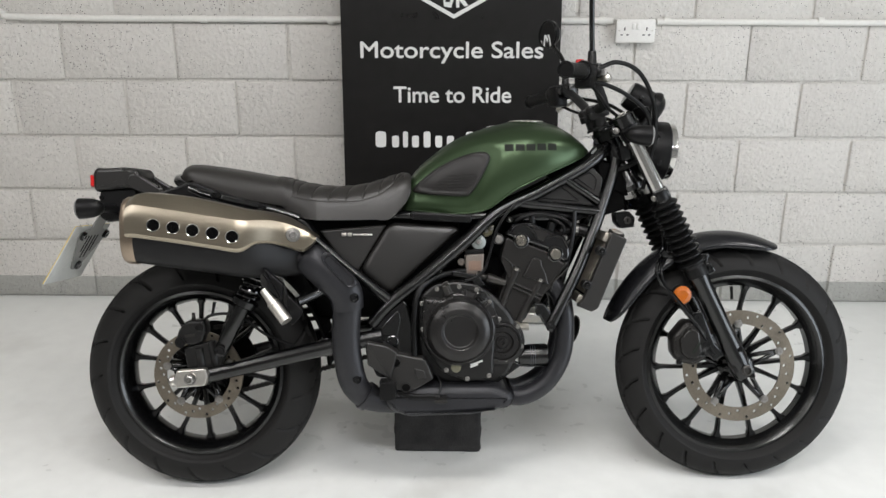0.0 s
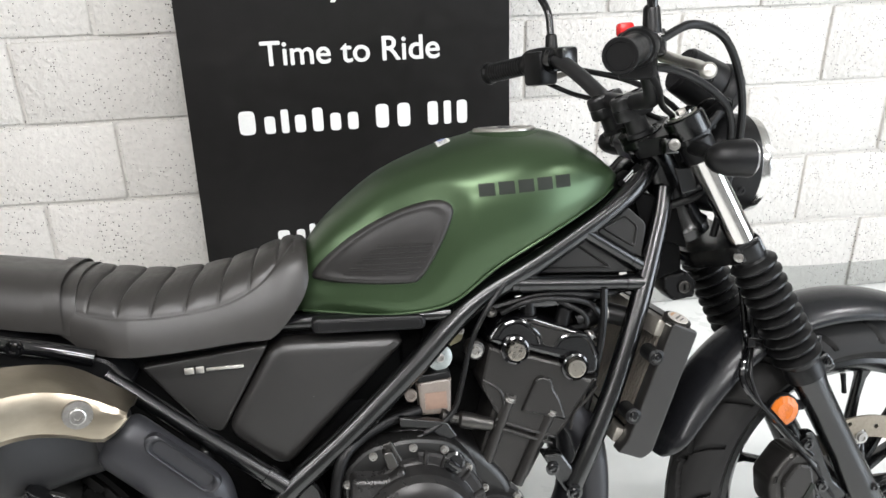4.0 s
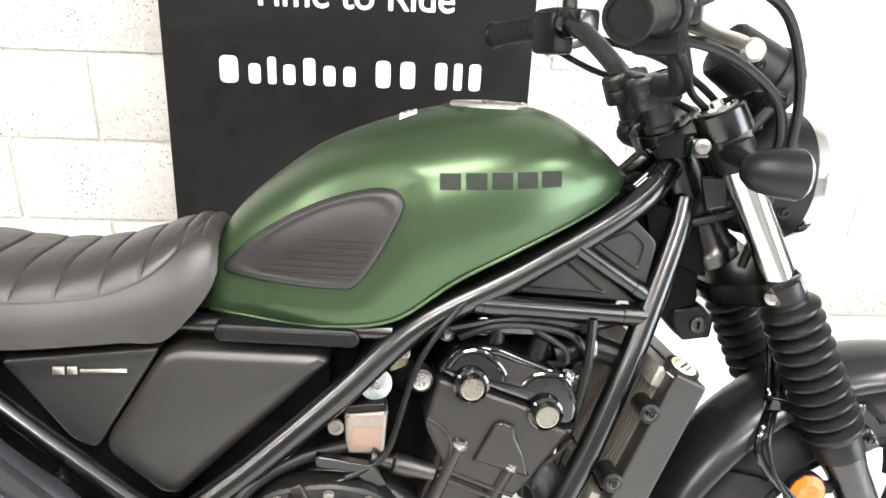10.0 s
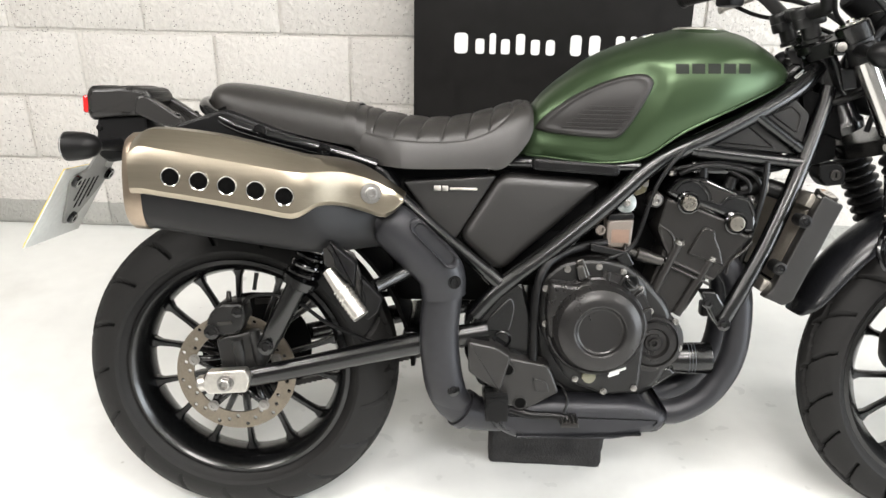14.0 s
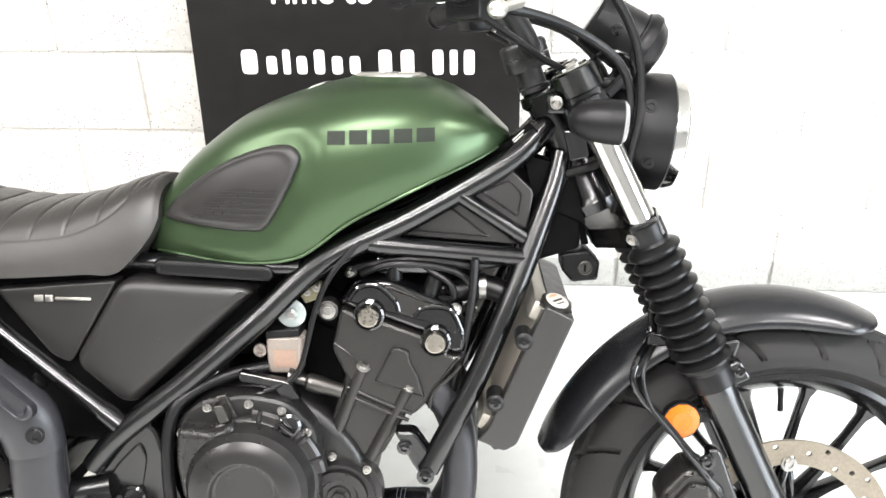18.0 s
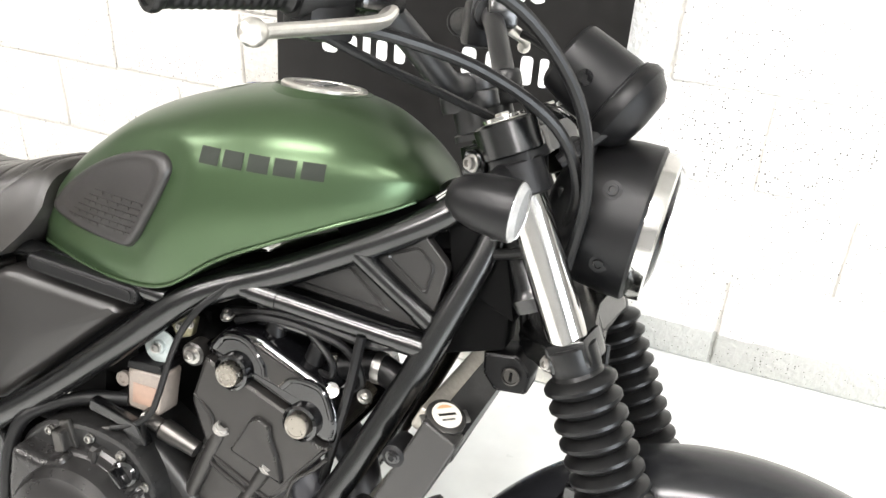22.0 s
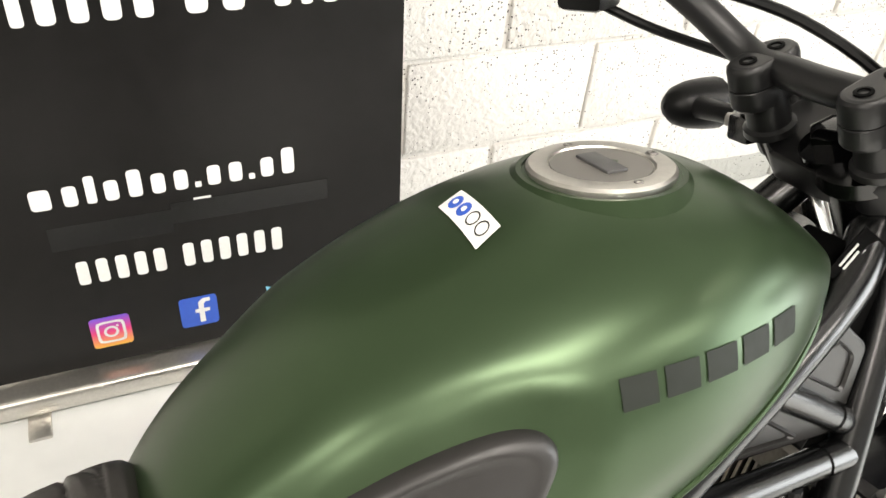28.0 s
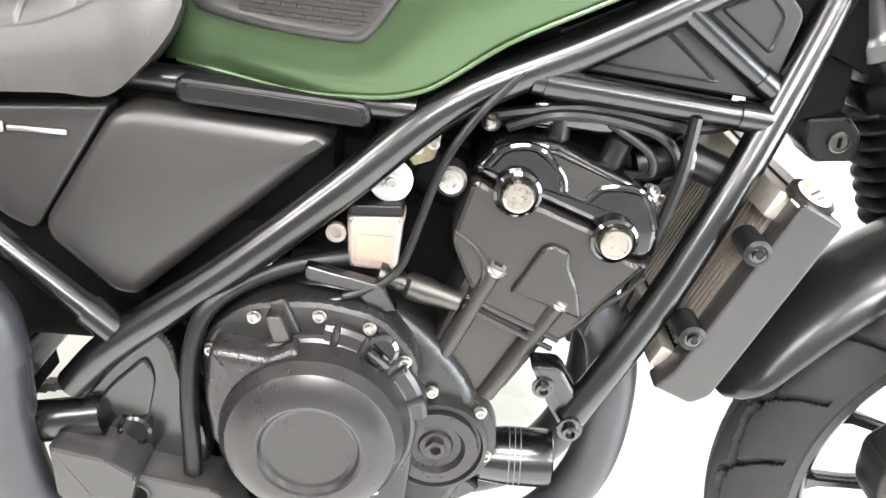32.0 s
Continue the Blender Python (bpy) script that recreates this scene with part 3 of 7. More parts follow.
def ring_faces(cx, cz, r0, r1, n=20, square=0.0):
    """Quads of a flat ring, round or rounded square."""
    out = []
    for i in range(n):
        q = []
        for a, r in ((i, r0), (i + 1, r0), (i + 1, r1), (i, r1)):
            t = 2 * math.pi * a / n
            k = r * (1 - square + square / max(abs(math.cos(t)), abs(math.sin(t)), 0.78))
            q.append((cx + k * math.cos(t), cz + k * math.sin(t)))
        out.append(q)
    return out


sign(0.486 - BX, 0.098 - BZ, 0.07, PINK, ring_faces(0.5, 0.5, 0.29, 0.36, 24, 1.0) + ring_faces(0.5, 0.5, 0.12, 0.19, 16) + [[(0.64, 0.64), (0.7, 0.64), (0.7, 0.7), (0.64, 0.7)]])
sign(0.645 - BX, 0.103 - BZ, 0.07, BLUE, [[(0.5, 0.12), (0.64, 0.12), (0.64, 0.72), (0.7, 0.8), (0.82, 0.8), (0.82, 0.92), (0.62, 0.92), (0.5, 0.8)], [(0.4, 0.46), (0.5, 0.46), (0.5, 0.58), (0.4, 0.58)], [(0.64, 0.46), (0.78, 0.46), (0.8, 0.58), (0.64, 0.58)]])
bm = bmesh.new()
bird = [(0.0, 0.12), (0.3, 0.02), (0.62, 0.1), (0.84, 0.4), (0.88, 0.7), (1.0, 0.86), (0.86, 0.82), (0.76, 0.92), (0.58, 0.88), (0.5, 0.66), (0.12, 0.84), (0.14, 0.58), (0.06, 0.5), (0.2, 0.3), (0.12, 0.2)]
bm.faces.new([bm.verts.new((0.80 - BX + 0.08 * u, -0.0012, 0.106 - BZ + 0.07 * w)) for u, w in bird])
part("social_sign", bm, CYAN, panel, "light blue bird-shaped sign")
# the lower point of the shield sign and the strokes over it
for outline in ([(0.46, 1.318), (0.682, 1.196), (0.682, 1.212), (0.474, 1.326)], [(0.904, 1.318), (0.682, 1.196), (0.682, 1.212), (0.89, 1.326)], [(0.46, 1.318), (0.474, 1.326), (0.474, 1.56), (0.46, 1.56)], [(0.904, 1.318), (0.89, 1.326), (0.89, 1.56), (0.904, 1.56)], [(0.46, 1.56), (0.904, 1.56), (0.89, 1.546), (0.474, 1.546)],
                [(0.645, 1.24), (0.672, 1.236), (0.68, 1.262), (0.68, 1.30), (0.668, 1.30), (0.668, 1.256), (0.65, 1.256), (0.648, 1.30), (0.636, 1.30)], [(0.69, 1.236), (0.702, 1.236), (0.702, 1.30), (0.69, 1.30)], [(0.702, 1.262), (0.722, 1.24), (0.736, 1.244), (0.714, 1.272), (0.73, 1.30), (0.716, 1.30)]):
    bm = bmesh.new()
    bm.faces.new([bm.verts.new((x - BX, -0.0012, z - BZ)) for x, z in outline])
    part("shield_stroke", bm, PRINT, panel)
for ob in panel.children:
    ob.matrix_parent_inverse = Matrix.Identity(4)

# ---- carpet-covered block under the engine ----
bm = box(0.517, 0.774, 0.069, 0.30, 0.0, 0.19, 0.01, 2)
bmesh.ops.subdivide_edges(bm, edges=list(bm.edges), cuts=9, use_grid_fill=True)
for v in bm.verts:
    if v.co.z > 0.004:
        v.co += noise.noise_vector(v.co * 40) * 0.005 + noise.noise_vector(v.co * 150) * 0.003
tagged(part("support_block", bm, CARPET), "black carpet-covered block standing on the floor", "block")

# ---- the motorcycle ----
LEAN, YAW = 15.0, 2.0
bike = new("motorcycle")
bike.matrix_basis = Matrix.Translation((0.003, -0.088, 0.0)) @ pose(0, 0, 0, 0, 0, YAW) @ pose(0, 0, 0, -LEAN, 0, 0)
tagged(bike, "green and black scrambler motorcycle leaning on its stand", "motorcycle")


def tread_tyre(R, half, crown, rim, n, step, seed):
    """A tyre round the y axis: R outside, half its width, with grooves cut into the tread."""
    rows = []
    k = 44
    for j in range(k + 1):
        u = -1 + 2 * j / k
        a = u * 1.18
        y = half * math.sin(a) / math.sin(1.18) * (1.0 if abs(u) < 0.86 else 1.0)
        z = R - crown * (1 - math.cos(a)) / (1 - math.cos(1.18))
        rows.append((y, z, abs(u) < 0.985))
    side = [(-half * 1.03, R - crown - 0.012, False), (-half * 0.98, (R - crown + rim) / 2, False), (-half * 0.74, rim + 0.006, False), (-half * 0.66, rim - 0.004, False)]
    rows = side[::-1] + rows + [(-y, z, f) for y, z, f in side]
    bm = bmesh.new()
    rings, deep = [], []
    for i in range(n):
        th = 2 * math.pi * i / n
        ring = []
        for y, z, tread in rows:
            d = 0.0
            if tread:
                s = th * R / step
                v = y / half
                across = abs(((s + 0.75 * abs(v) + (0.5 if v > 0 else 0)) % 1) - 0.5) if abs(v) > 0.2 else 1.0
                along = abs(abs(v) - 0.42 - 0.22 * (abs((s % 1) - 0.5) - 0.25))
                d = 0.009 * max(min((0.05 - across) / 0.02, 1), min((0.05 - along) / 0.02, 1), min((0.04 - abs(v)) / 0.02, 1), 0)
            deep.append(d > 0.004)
            ring.append(bm.verts.new(((z - d) * math.cos(th), y * (1 - d * 2), (z - d) * math.sin(th))))
        rings.append(ring)
    for i in range(n):
        a, b = rings[i], rings[(i + 1) % n]
        for j in range(len(rows) - 1):
            face = bm.faces.new((a[j], a[j + 1], b[j + 1], b[j]))
            # Groove floors get the second, near-black material as painted-in shade.
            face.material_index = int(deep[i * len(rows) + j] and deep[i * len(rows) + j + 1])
    return bm


def wheel(name, at, R, half, crown, rim, rim_half, disc_y, disc_r, disc_in, step, parent, label, tape=None, spin=0.0, valve=88.0):
    """A cast wheel: rim with hub > tyre, spokes, brake disc, carrier, bolts and valve."""
    barrel = [(-rim_half, rim + 0.004), (-rim_half - 0.002, rim - 0.004), (-rim_half + 0.005, rim - 0.012), (-rim_half * 0.6, rim - 0.020), (-0.014, rim - 0.027), (0.014, rim - 0.027), (rim_half * 0.6, rim - 0.020), (rim_half - 0.005, rim - 0.012), (rim_half + 0.002, rim - 0.004), (rim_half, rim + 0.004), (rim_half - 0.008, rim + 0.004), (rim_half * 0.5, rim - 0.012), (-rim_half * 0.5, rim - 0.012), (-rim_half + 0.008, rim + 0.004)]
    w = part(name, lathe(barrel, n=96, closed=True), SATIN, parent, label, at)
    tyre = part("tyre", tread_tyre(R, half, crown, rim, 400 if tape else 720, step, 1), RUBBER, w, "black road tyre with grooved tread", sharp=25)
    # Second slot: the painted shade of the groove floors.
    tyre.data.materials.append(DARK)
    part("hub", lathe([(-0.075, 0.02), (-0.072, 0.034), (-0.045, 0.04), (-0.035, 0.05), (0.035, 0.05), (0.045, 0.042), (0.075, 0.036), (0.078, 0.02)], n=32), SATIN, w)
    rings = []
    tip = rim - 0.025
    for f in (0.0, 0.3, 0.7, 0.9, 1.0):
        r = 0.044 + (tip - 0.044) * f
        ang = radians(7.0 * (1 - f) ** 1.2 + 12.86 * (1 - (1 - f) ** 1.2))
        wd = (0.0085, 0.0065, 0.0055, 0.0065, 0.014)[(0.0, 0.3, 0.7, 0.9, 1.0).index(f)]
        th = (0.017, 0.013, 0.010, 0.011, 0.014)[(0.0, 0.3, 0.7, 0.9, 1.0).index(f)]
        c, t = V((math.cos(ang), 0, math.sin(ang))), V((-math.sin(ang), 0, math.cos(ang)))
        rings.append([tuple(c * r + t * (wd * u) + V((0, th * v, 0))) for u, v in ((-1, -0.6), (-0.6, -1), (0.6, -1), (1, -0.6), (1, 0.6), (0.6, 1), (-0.6, 1), (-1, 0.6))])
    one = part("spoke", loft(rings), SATIN, w)
    two = part("spoke", loft([[(x, y, -z) for x, y, z in ring] for ring in rings]), SATIN, w)
    for i in range(7):
        m = pose(0, 0, 0, 0, 360 / 7 * i - spin, 0)
        if i:
            again(one, m), again(two, m)
        else:
            one.matrix_basis = two.matrix_basis = m
    # drilled disc
    if disc_y is not None:
        ring = lathe([(-0.0025, disc_in), (-0.0025, disc_r), (0.0025, disc_r), (0.0025, disc_in)], n=120, closed=True)
        holes = []
        wid = disc_r - disc_in
        nh = 36
        for i in range(nh):
            a = 2 * math.pi * i / nh
            r = disc_in + wid * (0.25, 0.75, 0.5)[i % 3]
            holes.append(lathe([(-0.01, 0.0042), (0.01, 0.0042)], (r * math.cos(a), 0, r * math.sin(a)), (0, 1, 0), 8))
        part("brake_disc", cut(ring, join(*holes)), DISC, w, "drilled steel brake disc", (0, disc_y, 0))
        for i in range(5):
            a = 2 * math.pi * i / 5 + 0.35
            for da in (-0.16, 0.16):
                part("carrier_arm", tube([(0.04 * math.cos(a + da * 2.2), disc_y + 0.012, 0.04 * math.sin(a + da * 2.2)), ((disc_in + 0.004) * math.cos(a), disc_y + 0.002, (disc_in + 0.004) * math.sin(a))], 0.0065, 8, 1), SATIN, w)
        b = part("disc_bolt", hex_bolt((0, 0, 0), (0, -1, 0), 0.0085, 0.005), ZINC, w, at=((disc_in + 0.001) * math.cos(0.35), disc_y - 0.003, (disc_in + 0.001) * math.sin(0.35)))
        for i in range(1, 5):
            a = 2 * math.pi * i / 5 + 0.35
            again(b, ((disc_in + 0.001) * math.cos(a), disc_y - 0.003, (disc_in + 0.001) * math.sin(a)))
    a = radians(valve)
    part("valve", tube([((rim - 0.03) * math.cos(a), -0.012, (rim - 0.03) * math.sin(a)), ((rim - 0.05) * math.cos(a), -0.014, (rim - 0.05) * math.sin(a)), ((rim - 0.065) * math.cos(a), -0.015, (rim - 0.065) * math.sin(a))], [0.005, 0.004, 0.0045], 10, 1), SOFT, w)
    if tape:
        for y in (-rim_half - 0.003, rim_half + 0.003):
            part("rim_tape", lathe([(-0.0012, rim - 0.004), (0.0012, rim - 0.004), (0.0012, rim - 0.011), (-0.0012, rim - 0.011)], (0, y, 0), (0, 1, 0), 96, True), tape, w, "red rim stripe")
    return w


REAR, FRONT = (0.0, 0.003, 0.322), (1.482, 0.012, 0.330)
wheel("rear_wheel", REAR, 0.321, 0.074, 0.062, 0.222, 0.06, -0.075, 0.12, 0.086, 0.115, bike, "black cast rear wheel", spin=2.6, valve=81)
wheel("front_wheel", FRONT, 0.329, 0.055, 0.050, 0.246, 0.04, -0.058, 0.155, 0.117, 0.10, bike, "black cast front wheel", spin=-9.8, valve=92)

# ---- tank ----
# rows: x, top z, bottom z, half width, z of the widest line, half width at the bottom edge
TANK = [(0.552, 0.811, 0.763, 0.056, 0.790, 0.062), (0.568, 0.842, 0.766, 0.073, 0.800, 0.071), (0.600, 0.883, 0.764, 0.090, 0.812, 0.083), (0.650, 0.925, 0.758, 0.109, 0.825, 0.097), (0.700, 0.958, 0.756, 0.122, 0.842, 0.108), (0.780, 0.989, 0.768, 0.136, 0.862, 0.120), (0.850, 1.005, 0.815, 0.138, 0.878, 0.124), (0.910, 1.008, 0.846, 0.133, 0.892, 0.123), (0.970, 0.999, 0.874, 0.117, 0.905, 0.111), (1.020, 0.972, 0.896, 0.093, 0.918, 0.089), (1.050, 0.945, 0.911, 0.068, 0.926, 0.065), (1.066, 0.929, 0.919, 0.040, 0.924, 0.037)]
TANK_Y = 0.03
PAD = [(0.583, 0.819), (0.597, 0.810), (0.65, 0.804), (0.716, 0.801), (0.738, 0.808), (0.763, 0.845), (0.787, 0.893), (0.788, 0.910), (0.774, 0.919), (0.745, 0.917), (0.70, 0.903), (0.652, 0.879), (0.607, 0.846)]


def in_pad(x, z):
    """How far a place lies inside the knee pad's outline, in metres; outside it is negative."""
    inside, near = False, 9.0
    for i in range(len(PAD)):
        (x0, z0), (x1, z1) = PAD[i - 1], PAD[i]
        t = min(max(((x - x0) * (x1 - x0) + (z - z0) * (z1 - z0)) / ((x1 - x0) ** 2 + (z1 - z0) ** 2), 0), 1)
        near = min(near, math.hypot(x - x0 - t * (x1 - x0), z - z0 - t * (z1 - z0)))
        if (z0 > z) != (z1 > z) and x < (x1 - x0) * (z - z0) / (z1 - z0) + x0:
            inside = not inside
    return near if inside else -near


def tank_half(x, z):
    """The tank's half width at x and height z."""
    zt, zb, w, zm, wb = line_at(TANK, x)
    if z >= zm:
        f = min((z - zm) / max(zt - zm, 1e-4), 1.0)
        y = w * max(1 - f**2.8, 0) ** 0.486
    else:
        f = (zm - z) / max(zm - zb, 1e-4)
        y = w - (w - wb) * f * f
    d = in_pad(x, z)
    if d > -0.035:
        y -= 0.007 * min(1, (d + 0.035) / 0.035) ** 2 * (3 - 2 * min(1, (d + 0.035) / 0.035)) * (1 if z < 0.97 else 0.5)
    return max(y, 0.0)


def tank_body():
    rings = []
    m, lower, upper = 72, 12, 30
    for i in range(m + 1):
        f = i / m
        x = 0.552 + 0.514 * (f - 0.06 * math.sin(2 * math.pi * f))
        zt, zb, w, zm, wb = line_at(TANK, x)
        half = [(wb - 0.008, zb - 0.003), (wb, zb)]
        for j in range(1, lower + 1):
            z = zb + (zm - zb) * j / lower
            half.append((tank_half(x, z), z))
        for j in range(1, upper):
            z = zm + (zt - zm) * math.sin(0.5 * math.pi * j / upper)
            half.append((tank_half(x, z), z))
        half.append((0.0, zt))
        ring = [(x, TANK_Y - y, z) for y, z in half] + [(x, TANK_Y + y, z) for y, z in half[-2::-1]]
        rings.append(ring)
    return loft(rings)


tank = part("fuel_tank", tank_body(), GREEN, bike, "satin metallic green fuel tank", sharp=50)
part("tank_seam", join(*[tube([(x, TANK_Y + s * (line_at(TANK, x)[4] + 0.001), line_at(TANK, x)[1] - 0.001) for x in (0.565, 0.62, 0.68, 0.74, 0.775, 0.80, 0.85, 0.91, 0.97, 1.02, 1.05)], 0.0022, 8, 4) for s in (-1, 1)]), GREEN, tank)


def knee_pad(side):
    """A padded rubber shield on the tank's flank, with its ribs."""
    cx, cz = 0.706, 0.861
    outline = []
    for i in range(len(PAD)):
        (x0, z0), (x1, z1), (xa, za), (xb, zb) = PAD[i], PAD[(i + 1) % len(PAD)], PAD[i - 1], PAD[(i + 2) % len(PAD)]
        for j in range(4):
            t = j / 4
            outline.append(tuple(0.5 * (2 * p1 + (p2 - p0) * t + (2 * p0 - 5 * p1 + 4 * p2 - p3) * t * t + (3 * p1 - p0 - 3 * p2 + p3) * t**3) for p0, p1, p2, p3 in ((xa, x0, x1, xb), (za, z0, z1, zb))))
    rings = []
    for f, h in ((1.0, -0.004), (1.0, 0.002), (0.975, 0.0062), (0.94, 0.0085), (0.88, 0.0092), (0.84, 0.0085), (0.8, 0.0074), (0.72, 0.0072), (0.64, 0.0072), (0.56, 0.0072), (0.48, 0.0072), (0.38, 0.0072), (0.28, 0.0072), (0.18, 0.0072), (0.08, 0.0072)):
        ring = []
        for x, z in outline:
            px, pz = cx + (x - cx) * f, cz + (z - cz) * f
            ring.append((px, TANK_Y + side * (tank_half(px, pz) + h), pz))
        rings.append(ring)
    return loft(rings)


for s in (-1, 1):
    pad = part("knee_pad", knee_pad(s), PAD_RUBBER, tank, "dark grey rubber knee pad with ribs", sharp=60)
    if s < 0:
        for i in range(6):
            z = 0.8195 + 0.0078 * i
            x0, x1 = 0.628 + 0.010 * i, 0.744 + 0.0028 * i
            k = 8 if i < 4 else 5
            for j in range(k):
                xa = x0 + (x1 - x0) * j / k
                xb = xa + (x1 - x0) / k * 0.93
                bm = loft([[(x, TANK_Y + s * (tank_half(x, z + dz) + h), z + dz) for dz, h in ((-0.0022, 0.0066), (-0.0014, 0.0088), (0.0014, 0.0088), (0.0022, 0.0066))] for x in (xa, (xa + xb) / 2, xb)])
                part("rib", bm, PAD_RUBBER, tank)


def on_tank(x, z, lift=0.0009, side=-1):
    return (x, TANK_Y + side * (tank_half(x, z) + lift), z)


# maker's name as plain dark bars on both flanks
for s in (-1, 1):
    for i in range(5):
        xa = 0.8275 + 0.0290 * i
        xb = xa + 0.0235
        za, zb = 0.9205 + 0.0006 * i, 0.9385 + 0.0006 * i
        bm = loft([[on_tank(x, za + (zb - za) * j / 3, 0.0008, s) for j in range(4)] for x in (xa, xa + 0.008, xa + 0.016, xb)], closed=False)
        part("name_bar", bm, DECAL, tank)


def tank_top(x, y, lift=0.001):
    """The place on the tank's upper skin over x, y."""
    zt, zb, w, zm, wb = line_at(TANK, x)
    f = max(1 - (min(abs(y - TANK_Y), w) / w) ** 2.06, 0) ** (1 / 2.8)
    return (x, y, zm + (zt - zm) * f + lift)


def sticker_place(u, v, lift):
    """A place on the sticker: u along it from the far end, v across it."""
    return tank_top(0.789 - 0.003 * u + 0.021 * v, 0.049 - 0.060 * u + 0.0085 * v, lift)


sticker = part("sticker", loft([[sticker_place(u / 8, v / 4, 0.0012) for v in range(5)] for u in range(9)], closed=False), WHITE, tank, "small white warning sticker with blue print")
for u in (0.17, 0.39):
    bm = bmesh.new()
    bm.faces.new([bm.verts.new(sticker_place(u + 0.10 * math.cos(a), 0.5 + 0.30 * math.sin(a), 0.0018)) for a in [2 * math.pi * k / 14 for k in range(14)]])
    part("print", bm, BLUE, sticker)
    bm = bmesh.new()
    bm.faces.new([bm.verts.new(sticker_place(u + 0.045 * math.cos(a), 0.5 + 0.12 * math.sin(a), 0.0022)) for a in [2 * math.pi * k / 8 for k in range(8)]])
    part("print", bm, WHITE, sticker)
for u in (0.62, 0.84):
    bm = bmesh.new()
    for k in range(16):
        a, b = 2 * math.pi * k / 16, 2 * math.pi * (k + 1) / 16
        bm.faces.new([bm.verts.new(sticker_place(u + 0.095 * r * math.cos(t), 0.5 + 0.28 * r * math.sin(t), 0.0018)) for t, r in ((a, 0.82), (b, 0.82), (b, 1), (a, 1))])
    part("print", bm, DECAL, sticker)

CAP, CAP_D = V((0.899, 0.029, 1.0032)), V((0.02, 0.0, 1.0)).normalized()
cap = part("filler_cap", lathe([(-0.012, 0.050), (0.0035, 0.050), (0.0055, 0.048), (0.006, 0.045), (0.0058, 0.036), (0.004, 0.035), (0.004, 0.0)], CAP, CAP_D, 48), ALU, tank, "brushed aluminium filler cap")
part("cap_inlay", lathe([(0.0038, 0.0345), (0.0048, 0.034), (0.005, 0.0)], CAP, CAP_D, 40), mat("grey_cap_plastic", (0.20, 0.19, 0.175), 0.38, 0.5), cap)
part("key_flap", turned(box(-0.019, 0.019, -0.008, 0.008, 0.0, 0.0025, 0.001), Matrix.Translation(CAP + CAP_D * 0.0046) @ CAP_D.to_track_quat("Z", "Y").to_matrix().to_4x4()), mat("dark_cap_plastic", (0.06, 0.06, 0.06), 0.4), cap)
part("cap_well", lathe([(-0.016, 0.080), (-0.008, 0.070), (-0.002, 0.061), (0.0012, 0.0565), (0.001, 0.053), (-0.015, 0.052)], CAP, CAP_D, 48), GREEN, cap)
b = part("cap_screw", hex_bolt((0, 0, 0), (0, 0, 1), 0.0035, 0.002), ZINC, cap, at=CAP + V((0.041, 0, 0.0045)))
for i in range(1, 4):
    again(b, CAP + V((0.041 * math.cos(i * 1.57), 0.041 * math.sin(i * 1.57), 0.0045)))

# ---- seats ----
# rows: x, top z, bottom z, half width, edge height share
RIDER = [(0.232, 0.846, 0.780, 0.100), (0.27, 0.845, 0.752, 0.108), (0.31, 0.837, 0.743, 0.116), (0.37, 0.830, 0.740, 0.112), (0.43, 0.833, 0.740, 0.102), (0.48, 0.844, 0.741, 0.094), (0.52, 0.857, 0.741, 0.088), (0.55, 0.866, 0.768, 0.081), (0.570, 0.866, 0.795, 0.072), (0.578, 0.858, 0.815, 0.064)]
PILLION = [(-0.046, 0.868, 0.850, 0.045), (-0.036, 0.884, 0.843, 0.065), (-0.015, 0.891, 0.838, 0.080), (0.04, 0.887, 0.822, 0.090), (0.10, 0.878, 0.806, 0.096), (0.18, 0.864, 0.788, 0.101), (0.235, 0.853, 0.778, 0.104), (0.262, 0.850, 0.770, 0.104)]
GROOVES = [0.292, 0.335, 0.378, 0.421, 0.464, 0.505, 0.540]


def seat_point(rows, x, a):
    """A place on the seat's skin at x, a half turn of a going from the far flank over the top to the near one."""
    zt, zb, w = line_at(rows, x)
    c, q = math.cos(a), math.sin(a) ** 0.62
    y = w * math.copysign(abs(c) ** 0.68, c) * (0.95 if c > 0 else 1.0)
    return y, zb + (zt - zb) * q, q


def seam_line():
    """The stitched seam that runs low along both flanks and meets over the seat's front."""
    pts = []
    for i in range(240):
        x = 0.255 + 0.305 * i / 239
        q = min(0.56 + 0.44 * max(0, (x - 0.435) / 0.125) ** 2.2, 1)
        a = math.asin(q ** (1 / 0.62))
        for side in (a, math.pi - a):
            y, z, _ = seat_point(RIDER, x, side)
            pts.append((x, y, z))
    # across the front
    x = 0.558
    for i in range(40):
        y, z, _ = seat_point(RIDER, x, math.pi * (0.3 + 0.4 * i / 39))
        pts.append((x + 0.003 * (1 - (y / 0.06) ** 2), y, z))
    return np.array(pts)


